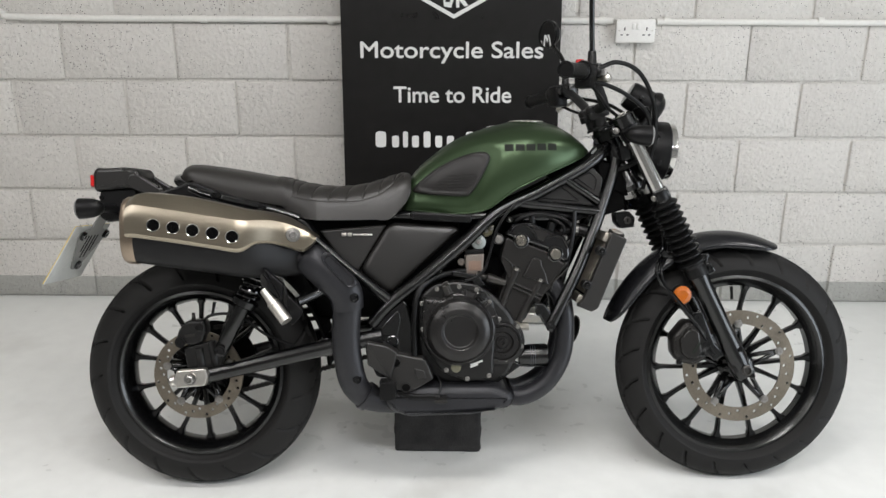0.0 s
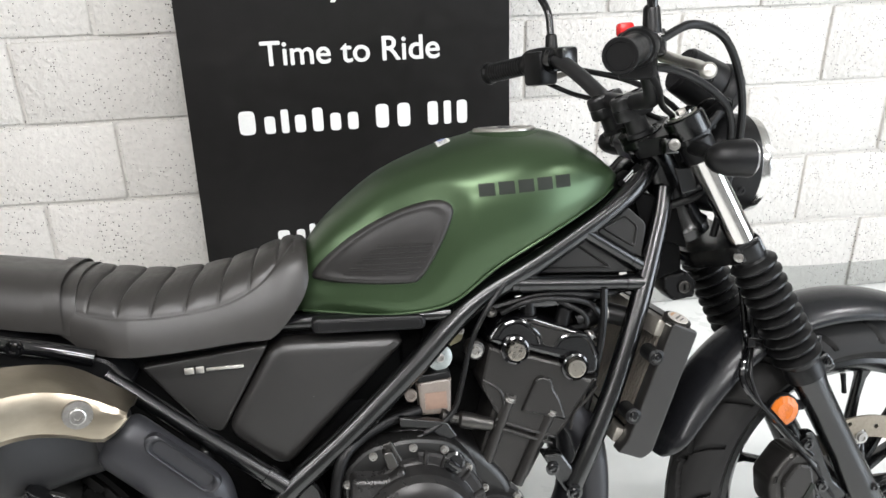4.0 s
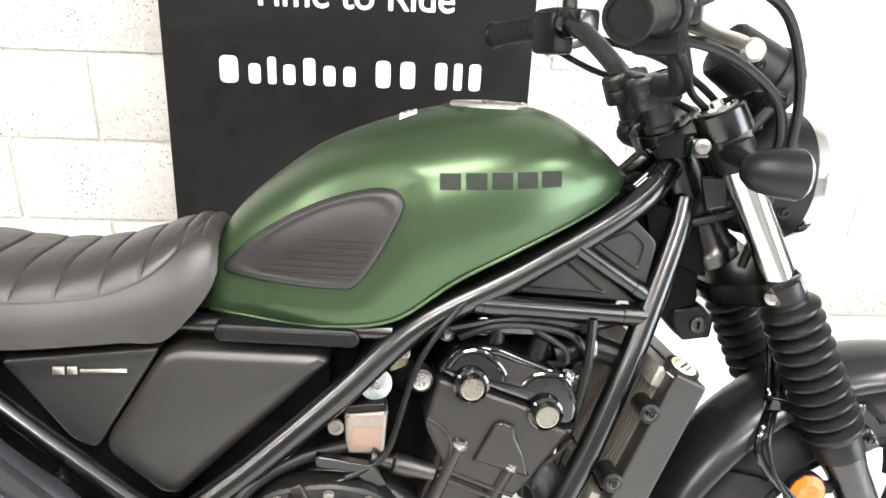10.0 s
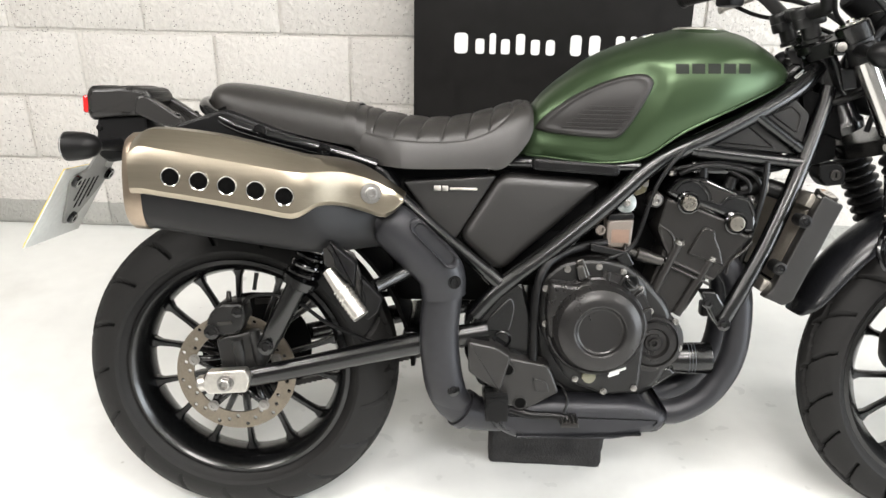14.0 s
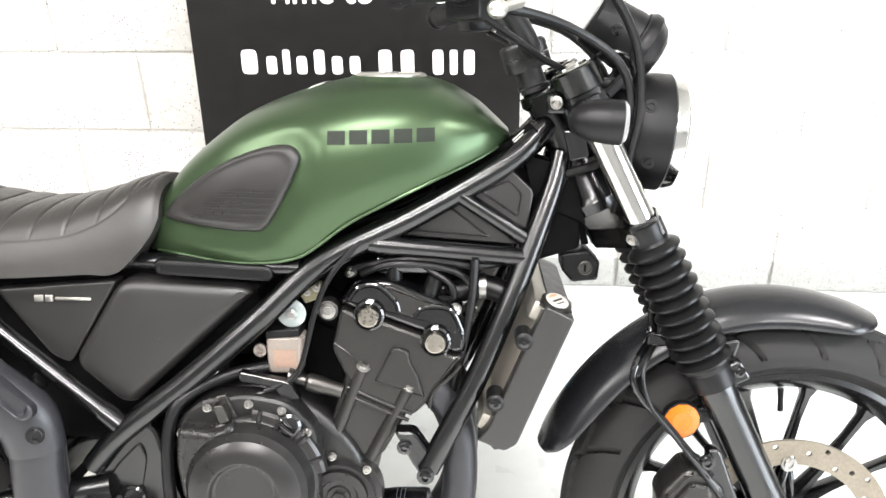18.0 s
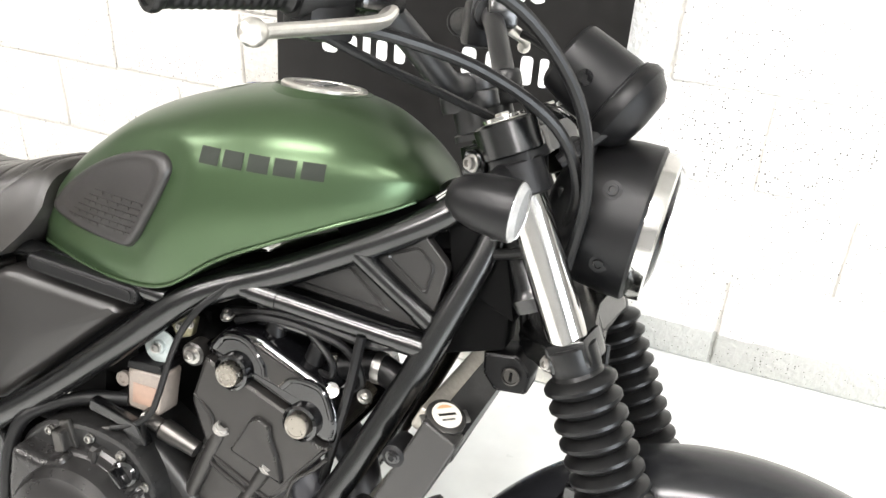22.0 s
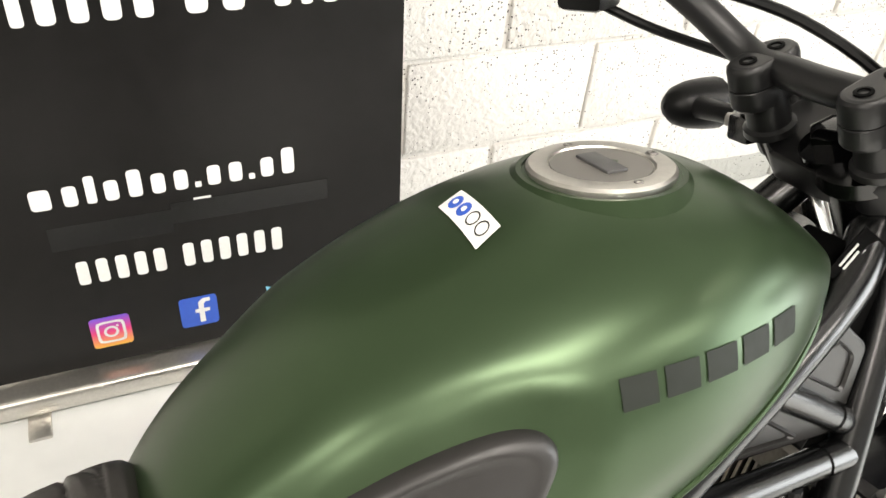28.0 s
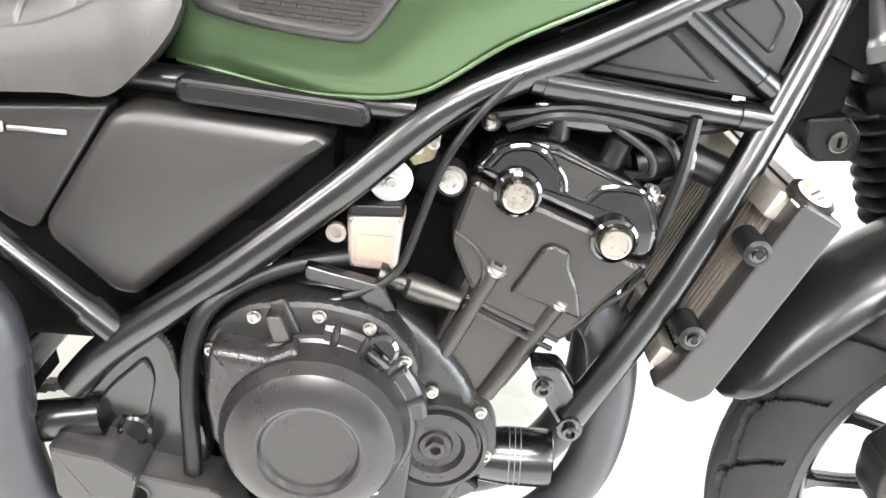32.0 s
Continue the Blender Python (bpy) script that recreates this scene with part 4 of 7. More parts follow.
def seat_skin(rows, n, grooves=(), m=150):
    rings = []
    x0, x1 = rows[0][0], rows[-1][0]
    seam = seam_line() if grooves else None
    for i in range(n + 1):
        x = x0 + (x1 - x0) * i / n
        ring = []
        for j in range(m + 1):
            a = math.pi * j / m
            y, z, q = seat_point(rows, x, a)
            if grooves:
                limit = min(0.56 + 0.44 * max(0, (x - 0.435) / 0.125) ** 2.2, 1.2)
                away = math.sqrt(((seam - np.array((x, y, z))) ** 2).sum(1).min())
                g = 0.8 * math.exp(-((away / 0.0019) ** 2)) if x > 0.26 else 0.0
                if q > limit:
                    near = min(abs(x - r + 1.6 * y * y) for r in grooves)
                    g = max(g, math.exp(-((near / 0.0017) ** 2)))
                    z += 0.0022 * min(min(near, away) / 0.016, 1) ** 0.7 * min(max((x - 0.255) / 0.015, 0), 1)
                z -= 0.0026 * g * q
                y += math.copysign(0.0018 * g * (1 - q), -y)
                y += math.copysign(0.014 * (1 - q) * min(max((x - 0.25) / 0.08, 0), 1), math.cos(a))
            ring.append((x, y + 0.015, z))
        rings.append(ring)
    return loft(rings)


part("rider_seat", seat_skin(RIDER, 260, GROOVES), LEATHER, bike, "black stitched rider seat with cross ribs", sharp=60)
pseat = part("pillion_seat", seat_skin(PILLION, 40), LEATHER, bike, "plain black pillion seat", sharp=60)
part("strap", loft([[(x, 0.015 + y * 1.035, z + 0.0035) for y, z in [(line_at(PILLION, x)[2] * math.copysign(abs(math.cos(a)) ** 0.62, math.cos(a)), line_at(PILLION, x)[1] + (line_at(PILLION, x)[0] - line_at(PILLION, x)[1]) * math.sin(a) ** 0.55) for a in [math.pi * k / 30 for k in range(31)]]] for x in (0.222, 0.228, 0.238, 0.244)], closed=False), LEATHER, pseat, "black seat strap")
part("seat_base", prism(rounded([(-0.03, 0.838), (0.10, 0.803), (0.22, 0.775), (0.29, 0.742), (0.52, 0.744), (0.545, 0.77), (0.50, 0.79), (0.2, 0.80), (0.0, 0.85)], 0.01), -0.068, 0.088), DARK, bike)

# ---- frame ----
frame_tubes = {
    "main_tube": ([(1.120, -0.016, 0.940), (1.069, -0.036, 0.892), (0.934, -0.060, 0.817), (0.812, -0.078, 0.758), (0.720, -0.092, 0.678), (0.618, -0.104, 0.591), (0.520, -0.113, 0.516), (0.473, -0.113, 0.463)], 0.0172),
    "down_tube": ([(1.140, -0.022, 0.900), (1.128, -0.032, 0.855), (1.093, -0.052, 0.760), (1.065, -0.066, 0.690), (1.025, -0.080, 0.596), (0.982, -0.091, 0.512), (0.953, -0.094, 0.456)], 0.0162),
    "cross_tube": ([(0.874, -0.073, 0.782), (1.090, -0.054, 0.758)], 0.0125),
    "brace_tube": ([(0.997, -0.055, 0.847), (1.099, -0.044, 0.777)], 0.0115),
    "seat_rail": ([(0.780, -0.078, 0.748), (0.66, -0.060, 0.748), (0.59, -0.054, 0.750), (0.555, -0.050, 0.750), (0.51, -0.042, 0.748)], 0.0125),
    "seat_stay": ([(0.292, -0.098, 0.716), (0.394, -0.105, 0.628), (0.512, -0.113, 0.532)], 0.0128),
}
for name, (pts, r) in frame_tubes.items():
    for s in (1, -1):
        part(name, tube([(x, y if s > 0 else 0.05 - y, z) for x, y, z in pts], r, 22), SATIN, bike, "satin black steel frame tube")
for p, d, r in (((0.506, -0.1128, 0.537), (-0.118, 0.008, 0.096), 0.0155), ((0.900, -0.0707, 0.779), (0.216, 0.019, -0.024), 0.0138), ((1.074, -0.0554, 0.760), (0.216, 0.019, -0.024), 0.0138), ((1.086, -0.0454, 0.786), (0.102, 0.011, -0.07), 0.0128)):
    part("weld_collar", lathe([(-0.016, r), (0.016, r)], p, d, 18), SATIN, bike)
AX = V((0.438, 0, -0.899))
HEAD = V((1.112, 0, 0.985))
part("head_tube", lathe([(0, 0.034), (0.012, 0.036), (0.02, 0.030), (0.16, 0.030), (0.17, 0.036), (0.185, 0.034)], HEAD, AX, 32), SATIN, bike)
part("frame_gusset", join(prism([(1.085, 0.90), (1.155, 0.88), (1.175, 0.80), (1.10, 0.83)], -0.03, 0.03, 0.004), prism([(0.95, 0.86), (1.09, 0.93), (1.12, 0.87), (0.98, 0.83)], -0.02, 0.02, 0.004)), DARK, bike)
# filler panels in the triangles of the frame
for outline, inner in (([(0.880, 0.790), (0.990, 0.845), (1.082, 0.774)], 0.5), ([(1.000, 0.853), (1.066, 0.882), (1.100, 0.85), (1.090, 0.792)], 0.5)):
    for s in (-1, 1):
        pan = part("frame_panel", prism(rounded(outline, 0.008), s * 0.046, s * 0.03, 0.002), SHELL, bike, "matt black plastic frame panel")
        cx, cz = sum(p[0] for p in outline) / len(outline), sum(p[1] for p in outline) / len(outline)
        small = rounded([(cx + (x - cx) * inner, cz + (z - cz) * inner) for x, z in outline], 0.006)
        big = [(cx + (x - cx) * 1.2, cz + (z - cz) * 1.2) for x, z in small]
        part("raised_rim", loft([[(x, s * y, z) for x, z in o] for o, y in ((big, 0.044), (big, 0.047), ([(cx + (x - cx) * 1.1, cz + (z - cz) * 1.1) for x, z in small], 0.0492), (small, 0.047), (small, 0.044))], caps=False), SHELL, pan)
for s in (-1, 1):
    strip = part("rail_pad", prism(rounded([(0.576, 0.762), (0.741, 0.752), (0.741, 0.730), (0.576, 0.740)], 0.011), s * 0.088, s * 0.062, 0.004), PLASTIC, bike, "slim black rubber pad on the seat rail")
    part("pad_inset", prism(rounded([(0.585, 0.757), (0.733, 0.748), (0.733, 0.734), (0.585, 0.744)], 0.007), s * 0.0894, s * 0.086, 0.001), SOFT, strip)

# ---- side covers ----
def flared(bm, s, top, slope):
    """A side panel set in by top at z = 0.72 and flaring outwards below that."""
    for v in bm.verts:
        v.co.y -= s * (top + (v.co.z - 0.72) * slope)
    return bm


for s in (-1, 1):
    part("side_cover", flared(pillow(rounded([(0.519, 0.731), (0.696, 0.721), (0.709, 0.709), (0.529, 0.546), (0.507, 0.548), (0.440, 0.606)], 0.024, 7), s * 0.150, s * 0.095, 0.015, 0.002), s, 0.070, 0.06), SHELL, bike, "matt black side cover")
    rear_cover = part("rear_side_cover", flared(pillow(rounded([(0.330, 0.712), (0.512, 0.726), (0.435, 0.602), (0.407, 0.614)], 0.010, 5), s * 0.136, s * 0.09, 0.004), s, 0.070, 0.06), SHELL, bike, "matt black triangular side cover")
    for x0, x1, z, h in ((0.391, 0.4045, 0.695, 0.010), (0.407, 0.4185, 0.695, 0.010), (0.4215, 0.474, 0.697, 0.0048)):
        part("badge_bar", box(x0, x1, s * 0.069, s * 0.0725, z, z + h, 0.001), ALU, rear_cover, "small silver badge bar")
    part("tail_cover", prism(rounded([(-0.095, 0.812), (0.0, 0.843), (0.12, 0.80), (0.30, 0.74), (0.33, 0.70), (0.20, 0.70), (-0.05, 0.765)], 0.012), s * 0.104, 0.0, 0.006), PLASTIC, bike)
# Near-black infill boxes, added to close bright gaps behind seat and covers.
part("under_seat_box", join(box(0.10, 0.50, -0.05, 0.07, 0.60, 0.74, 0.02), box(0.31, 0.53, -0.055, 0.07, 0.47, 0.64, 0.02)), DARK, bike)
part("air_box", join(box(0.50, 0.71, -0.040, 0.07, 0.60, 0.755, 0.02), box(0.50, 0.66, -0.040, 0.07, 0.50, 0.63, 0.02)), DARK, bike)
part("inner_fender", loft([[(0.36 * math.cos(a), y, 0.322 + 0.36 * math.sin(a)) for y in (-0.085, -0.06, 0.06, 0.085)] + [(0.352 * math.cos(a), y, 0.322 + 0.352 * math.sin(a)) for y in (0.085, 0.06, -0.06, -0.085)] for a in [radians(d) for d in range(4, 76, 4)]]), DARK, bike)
# rail loop round the pillion seat
loop = [(0.285, -0.112, 0.745), (0.22, -0.113, 0.765), (0.10, -0.111, 0.793), (0.02, -0.102, 0.815), (-0.035, -0.075, 0.84), (-0.052, -0.03, 0.852)]
part("grab_rail", tube(loop + [(x, -y, z) for x, y, z in loop[::-1]], 0.012), GLOSS, bike, "gloss black grab rail")
for s in (-1, 1):
    for x, z in ((0.072, 0.806), (0.19, 0.773)):
        part("rail_bolt", hex_bolt((x, s * 0.123, z), (0, s, 0), 0.009, 0.007), GLOSS, bike)

# ---- tail ----
tail = part("tail_unit", prism(rounded([(-0.273, 0.868), (-0.265, 0.879), (-0.189, 0.883), (-0.155, 0.876), (-0.146, 0.861), (-0.160, 0.827), (-0.197, 0.826), (-0.266, 0.820), (-0.273, 0.830)], 0.008), -0.062, 0.062, 0.010, 3), SHELL, bike, "dark grey tail lamp housing")
part("tail_lens", prism(rounded([(-0.286, 0.862), (-0.270, 0.866), (-0.270, 0.828), (-0.286, 0.832)], 0.004), -0.050, 0.050, 0.004), RED, tail, "red tail lamp lens")
for s in (-1, 1):
    arm = part("tail_arm", prism(rounded([(-0.182, 0.832), (-0.176, 0.862), (-0.158, 0.866), (-0.091, 0.824), (-0.085, 0.800), (-0.131, 0.810)], 0.005), s * 0.066, s * 0.044, 0.004), SHELL, bike)
    part("arm_screw", hex_bolt((-0.101, s * 0.058, 0.829), (0.5, 0, 0.85), 0.005, 0.004), GLOSS, arm)
    part("tail_screw", hex_bolt((-0.257, s * 0.046, 0.802), (0, s, 0), 0.005, 0.004), GLOSS, tail)
part("plate_hanger", prism(rounded([(-0.262, 0.822), (-0.163, 0.828), (-0.165, 0.795), (-0.205, 0.742), (-0.246, 0.734), (-0.267, 0.752)], 0.010), -0.046, 0.056, 0.006), PLASTIC, bike)
PLATE_M = Matrix.Translation((-0.349, 0.010, 0.649)) @ pose(0, 0, 0, 0, 31, 0)
plate = part("number_plate", box(-0.0015, 0.0015, -0.114, 0.114, -0.089, 0.089, 0.001), PLATE, bike, "pale number plate seen from its blank back", PLATE_M)
part("plate_face", box(-0.003, -0.0018, -0.114, 0.114, -0.089, 0.089), YELLOW, plate, "yellow reflective plate face")
for i in range(7):
    part("character_bar", box(-0.0042, -0.0032, -0.09 + 0.027 * i, -0.072 + 0.027 * i, -0.03, 0.045), DECAL, plate)
SIDEWAYS = pose(0, 0, 0, 0, 0, 90)
bracket = part("plate_bracket", turned(prism(rounded([(-0.068, 0.070), (-0.020, 0.082), (-0.014, 0.122), (0.048, 0.122), (0.054, 0.082), (0.102, 0.070), (0.104, 0.052), (0.034, -0.052), (0.000, -0.052), (-0.070, 0.052)], 0.006), -0.007, -0.002, 0.001), SIDEWAYS), mat("grey_bracket_plastic", (0.22, 0.22, 0.21), 0.4), plate, "grey slotted bracket")
for y, low in ((-0.012, 0.008), (0.006, -0.012), (0.028, -0.012), (0.046, 0.008)):
    part("slot", box(0.0055, 0.0076, y - 0.0035, y + 0.0035, low, 0.060), DARK, bracket)
for y, z in ((-0.057, 0.062), (0.091, 0.062), (0.017, -0.036)):
    part("plate_bolt", lathe([(0, 0.0135), (0.007, 0.0135), (0.010, 0.011), (0.010, 0.006), (0.006, 0.005), (0.006, 0)], (0.006, y, z), (1, 0, 0), 18), GLOSS, plate)


def indicator(at, d, inner, label):
    """A bullet-shaped indicator pod on a stalk: pod > stalk, lens."""
    d = V(d).normalized()
    at = V(at)
    pod = part("indicator", lathe([(-0.062, 0.004), (-0.059, 0.012), (-0.050, 0.0195), (-0.034, 0.0245), (-0.015, 0.0265), (0.0, 0.027), (0.001, 0.0255)], at, d, 28), PLASTIC, bike, label)
    part("lens", lathe([(-0.004, 0.0265), (0.002, 0.0262), (0.006, 0.022), (0.008, 0.01), (0.0085, 0)], at, d, 28), LENS, pod, "clear indicator lens")
    part("reflector", lathe([(-0.006, 0.025), (-0.018, 0.015), (-0.02, 0.0)], at, d, 24), CHROME, pod)
    part("stalk", tube([at - d * 0.035, (at - d * 0.035).lerp(V(inner), 0.5), V(inner)], [0.012, 0.010, 0.013], 12, 3), PLASTIC, pod)
    return pod


for s in (-1, 1):
    indicator((-0.271, s * 0.155, 0.774), (-1, 0, -0.05), (-0.221, s * 0.04, 0.770), "black rear indicator pod with a clear lens")
    indicator((1.192, s * 0.215 + 0.032, 0.954), (1, 0, -0.08), (1.155, s * 0.11 + 0.03, 0.968), "black front indicator pod with a clear lens")

# ---- swing arm, shocks, chain ----
for s in (-1, 1):
    part("swing_arm", tube([(-0.045, s * 0.122, 0.315), (0.05, s * 0.124, 0.333), (0.20, s * 0.126, 0.368), (0.36, s * 0.122, 0.405), (0.50, s * 0.115, 0.43)], [0.018, 0.0195, 0.021, 0.022, 0.022], 16, 5, 0.8), SATIN, bike, "satin black swing arm tube")
    adj = part("chain_adjuster", prism(rounded([(-0.036, 0.349), (0.038, 0.355), (0.047, 0.336), (0.039, 0.309), (-0.036, 0.303), (-0.046, 0.319)], 0.006), s * 0.152, s * 0.128, 0.003), ALU, bike, "brushed aluminium chain adjuster plate")
    part("axle_washer", lathe([(0, 0.016), (0.004, 0.016)], (0, s * 0.152, 0.328), (0, s, 0), 24), ZINC, adj)
    part("axle_nut", lathe([(0, 0.0125), (0.012, 0.0125), (0.014, 0.009), (0.008, 0.006)], (0, s * 0.156, 0.328), (0, s, 0), 6), ZINC, adj)
    part("adjuster_end", lathe([(0, 0.016), (0.012, 0.016), (0.018, 0.008)], (-0.045, s * 0.126, 0.318), (-1, 0, -0.2), 16), ALU, adj)
    bot, top = V((0.08, s * 0.135, 0.402)), V((0.196, s * 0.128, 0.635))
    ax = (top - bot).normalized()
    sh = part("shock_absorber", lathe([(-0.018, 0.012), (-0.012, 0.018), (0.02, 0.0185), (0.024, 0.0205), (0.125, 0.0205), (0.13, 0.032), (0.14, 0.032), (0.142, 0.014), (0.25, 0.014)], bot, ax, 28), SATIN, bike, "black twin shock absorber")
    part("spring_seat", join(lathe([(0.140, 0.036), (0.147, 0.036)], bot, ax, 28), lathe([(0.226, 0.036), (0.234, 0.036)], bot, ax, 28)), SATIN, sh)
    u = ax.orthogonal().normalized()
    w = ax.cross(u)
    part("spring", tube([bot + ax * (0.146 + 0.080 * k / 30) + (u * math.cos(k * 0.92) + w * math.sin(k * 0.92)) * 0.028 for k in range(31)], 0.0055, 8, 3), GLOSS, sh)
    part("shock_bolt", hex_bolt(bot + V((0, s * 0.02, 0)), (0, s, 0), 0.011, 0.008), GLOSS, sh)
part("swing_bridge", box(0.335, 0.37, -0.12, 0.12, 0.375, 0.43, 0.012), SATIN, bike)
part("sprocket", lathe([(-0.003, 0.122), (0.003, 0.122), (0.003, 0.03), (-0.003, 0.03)], (0, 0.092, 0.322), (0, 1, 0), 44, True), DARK, bike, "dark rear sprocket")
for z0, z1 in ((0.425, 0.47), (0.219, 0.365)):
    links = []
    for k in range(46):
        x = 0.012 * k
        z = z0 + (z1 - z0) * k / 46
        links.append(box(x, x + 0.0124, 0.085, 0.099, z - 0.006, z + 0.006))
    part("drive_chain", join(*links), ENGINE, bike, "dark drive chain")
part("chain_guard", prism(rounded([(0.05, 0.45), (0.42, 0.50), (0.42, 0.485), (0.06, 0.43)], 0.008), 0.078, 0.108, 0.004), PLASTIC, bike)
# rear caliper
cal = part("rear_caliper", prism(rounded([(-0.046, 0.426), (-0.040, 0.450), (-0.018, 0.474), (0.028, 0.474), (0.034, 0.445), (0.020, 0.414), (-0.014, 0.408)], 0.008), -0.114, -0.06, 0.006), CASE, bike, "black rear brake caliper")
part("name_bar", turned(box(-0.014, 0.014, -0.1205, -0.117, -0.0035, 0.0035), Matrix.Translation((-0.008, 0.003, 0.436)) @ pose(0, 0, 0, 0, -8, 0)), DULL, cal)
part("caliper_pin", join(hex_bolt((-0.034, -0.118, 0.418), (0, -1, 0), 0.011, 0.006)), GLOSS, cal)
part("caliper_pin", hex_bolt((0.016, -0.114, 0.458), (0, -1, 0), 0.008, 0.006), GLOSS, cal)
part("caliper_bracket", join(prism(rounded([(-0.03, 0.40), (0.05, 0.42), (0.09, 0.40), (0.07, 0.35), (0.02, 0.33), (-0.02, 0.34)], 0.01), -0.105, -0.085, 0.004), tube([(0.02, -0.10, 0.34), (0.012, -0.104, 0.40)], 0.011, 12, 1), tube([(0.055, -0.10, 0.35), (0.045, -0.104, 0.42)], 0.011, 12, 1)), CASE, bike)
part("bleed_nipple", tube([(-0.004, -0.095, 0.470), (-0.004, -0.095, 0.494)], [0.006, 0.0045], 10, 1), DULL, cal)
part("brake_line", tube([(0.018, -0.095, 0.462), (0.040, -0.102, 0.486), (0.09, -0.105, 0.492), (0.14, -0.11, 0.475), (0.20, -0.10, 0.43), (0.34, -0.115, 0.385), (0.40, -0.12, 0.40), (0.46, -0.12, 0.42)], 0.004, 8), SOFT, bike)

# ---- exhaust ----
def bend(x):
    """How far the silencer's front end has turned inwards at x, from 0 to 1."""
    f = min(max((x - 0.15) / 0.15, 0), 1)
    return f * f * (3 - 2 * f)


CAN = [(-0.130, 0.722, 0.066, 0.036), (-0.118, 0.720, 0.080, 0.050), (-0.09, 0.719, 0.084, 0.056), (0.05, 0.699, 0.084, 0.058), (0.20, 0.676, 0.080, 0.058), (0.28, 0.657, 0.060, 0.040), (0.32, 0.645, 0.042, 0.030)]
rings = []
for i in range(37):
    x = -0.130 + 0.45 * i / 36
    zc, hz, hy = line_at(CAN, x)
    rings.append([(x, -0.198 + 0.062 * bend(x) + hy * math.copysign(abs(math.cos(a)) ** 0.8, math.cos(a)), zc + hz * z_) for a, z_ in [(2 * math.pi * k / 40, math.copysign(abs(math.sin(2 * math.pi * k / 40)) ** 0.8, math.sin(2 * math.pi * k / 40))) for k in range(40)]])
silencer = part("silencer", loft(rings), mat("satin_black_silencer", (0.008, 0.008, 0.0084), 0.45, 0, 0.15, 20, 0.1, 800, spec=0.25), bike, "matt black silencer under a steel heat shield")
# heat shield: rows of x, top z, crease z, bottom z
SHIELD = [(-0.117, 0.800, 0.775, 0.706), (-0.100, 0.812, 0.785, 0.706), (-0.07, 0.815, 0.782, 0.702), (0.02, 0.806, 0.768, 0.689), (0.10, 0.790, 0.755, 0.676), (0.155, 0.777, 0.747, 0.667), (0.175, 0.772, 0.745, 0.672), (0.200, 0.769, 0.745, 0.686), (0.24, 0.762, 0.744, 0.686), (0.285, 0.748, 0.734, 0.674), (0.324, 0.724, 0.719, 0.663), (0.345, 0.710, 0.707, 0.676), (0.358, 0.700, 0.699, 0.692)]


def shield_ring(x, off):
    zt, zc, zb = line_at(SHIELD, x)
    return [(x, -0.205 - off, zt - off), (x, -0.228 - off, zt - 0.002 - off * 0.6), (x, -0.250 - off, zt - (zt - zc) * 0.55), (x, -0.264 - off, zc), (x, -0.2685 - off, zc - (zc - zb) * 0.2), (x, -0.270 - off, zc - (zc - zb) * 0.5), (x, -0.268 - off, zb + (zc - zb) * 0.12), (x, -0.262 - off, zb), (x, -0.254 - off, zb - 0.002 + off)]


xs = [-0.117, -0.114, -0.108] + [-0.10 + 0.0142 * i for i in range(32)] + [0.349, 0.355, 0.358]
rings = []
for x in xs:
    o = [(a - 0.015 * bend(a), b + 0.048 * bend(a), c + 0.002 * bend(a)) for a, b, c in shield_ring(x, 0.0)]
    inn = [(a, b + 0.004, c - (0.004 if k < 2 else 0)) for k, (a, b, c) in enumerate(o)]
    rings.append(o + inn[::-1])
part("heat_shield", loft(rings), STEEL, silencer, "brushed stainless heat shield with five round holes", sharp=20)
for x, z in ((-0.045, 0.7355), (0.003, 0.7295), (0.050, 0.7225), (0.098, 0.7155), (0.146, 0.7065)):
    part("hole_rim", lathe([(0.0, 0.0132), (0.003, 0.0146), (0.0035, 0.016), (0.001, 0.0172), (-0.004, 0.0165)], (x, -0.2695, z), (0, -1, 0), 28, True), CHROME, silencer)
    mesh = [lathe([(-0.004, 0.0138), (0.0, 0.0138)], (x, -0.2705, z), (0, -1, 0), 24)]
    for i in range(-4, 5):
        for j in range(-4, 5):
            u, v = (i + 0.5 * (j % 2)) * 0.003, j * 0.0026
            if u * u + v * v < 0.0124**2:
                mesh.append(lathe([(-0.001, 0.0011), (0.0008, 0.0011), (0.0008, 0.0007)], (x + u, -0.2705, z + v), (0, -1, 0), 6))
    part("grille", join(*mesh), DARK, silencer, "dark perforated grille")
part("shield_bolt", join(lathe([(-0.002, 0.0185), (0.0025, 0.0175), (0.003, 0.0105), (0.0085, 0.010), (0.0095, 0.0085), (0.0095, 0.0045), (0.006, 0.004), (0.006, 0.0)], (0.287, -0.2235, 0.708), (0.22, -1, 0.05), 24)), ZINC, silencer)
cap_rings = []
for x, k in ((-0.138, 0.86), (-0.136, 0.96), (-0.128, 1.03), (-0.106, 1.03), (-0.104, 1.01)):
    zc, hz, hy = line_at(CAN, max(x, -0.112))
    cap_rings.append([(x, -0.198 + hy * k * math.copysign(abs(math.cos(a)) ** 0.8, math.cos(a)), zc + hz * k * math.copysign(abs(math.sin(a)) ** 0.8, math.sin(a))) for a in [2 * math.pi * q / 40 for q in range(40)]])
part("end_cap", loft(cap_rings), mat("champagne_steel", (0.36, 0.29, 0.225), 0.36, 1.0, 0.08, 30), silencer, "champagne steel end cap")
part("silencer_hanger", prism(rounded([(0.215, 0.625), (0.262, 0.585), (0.258, 0.54), (0.225, 0.575)], 0.006), -0.235, -0.205, 0.003), PLASTIC, bike)
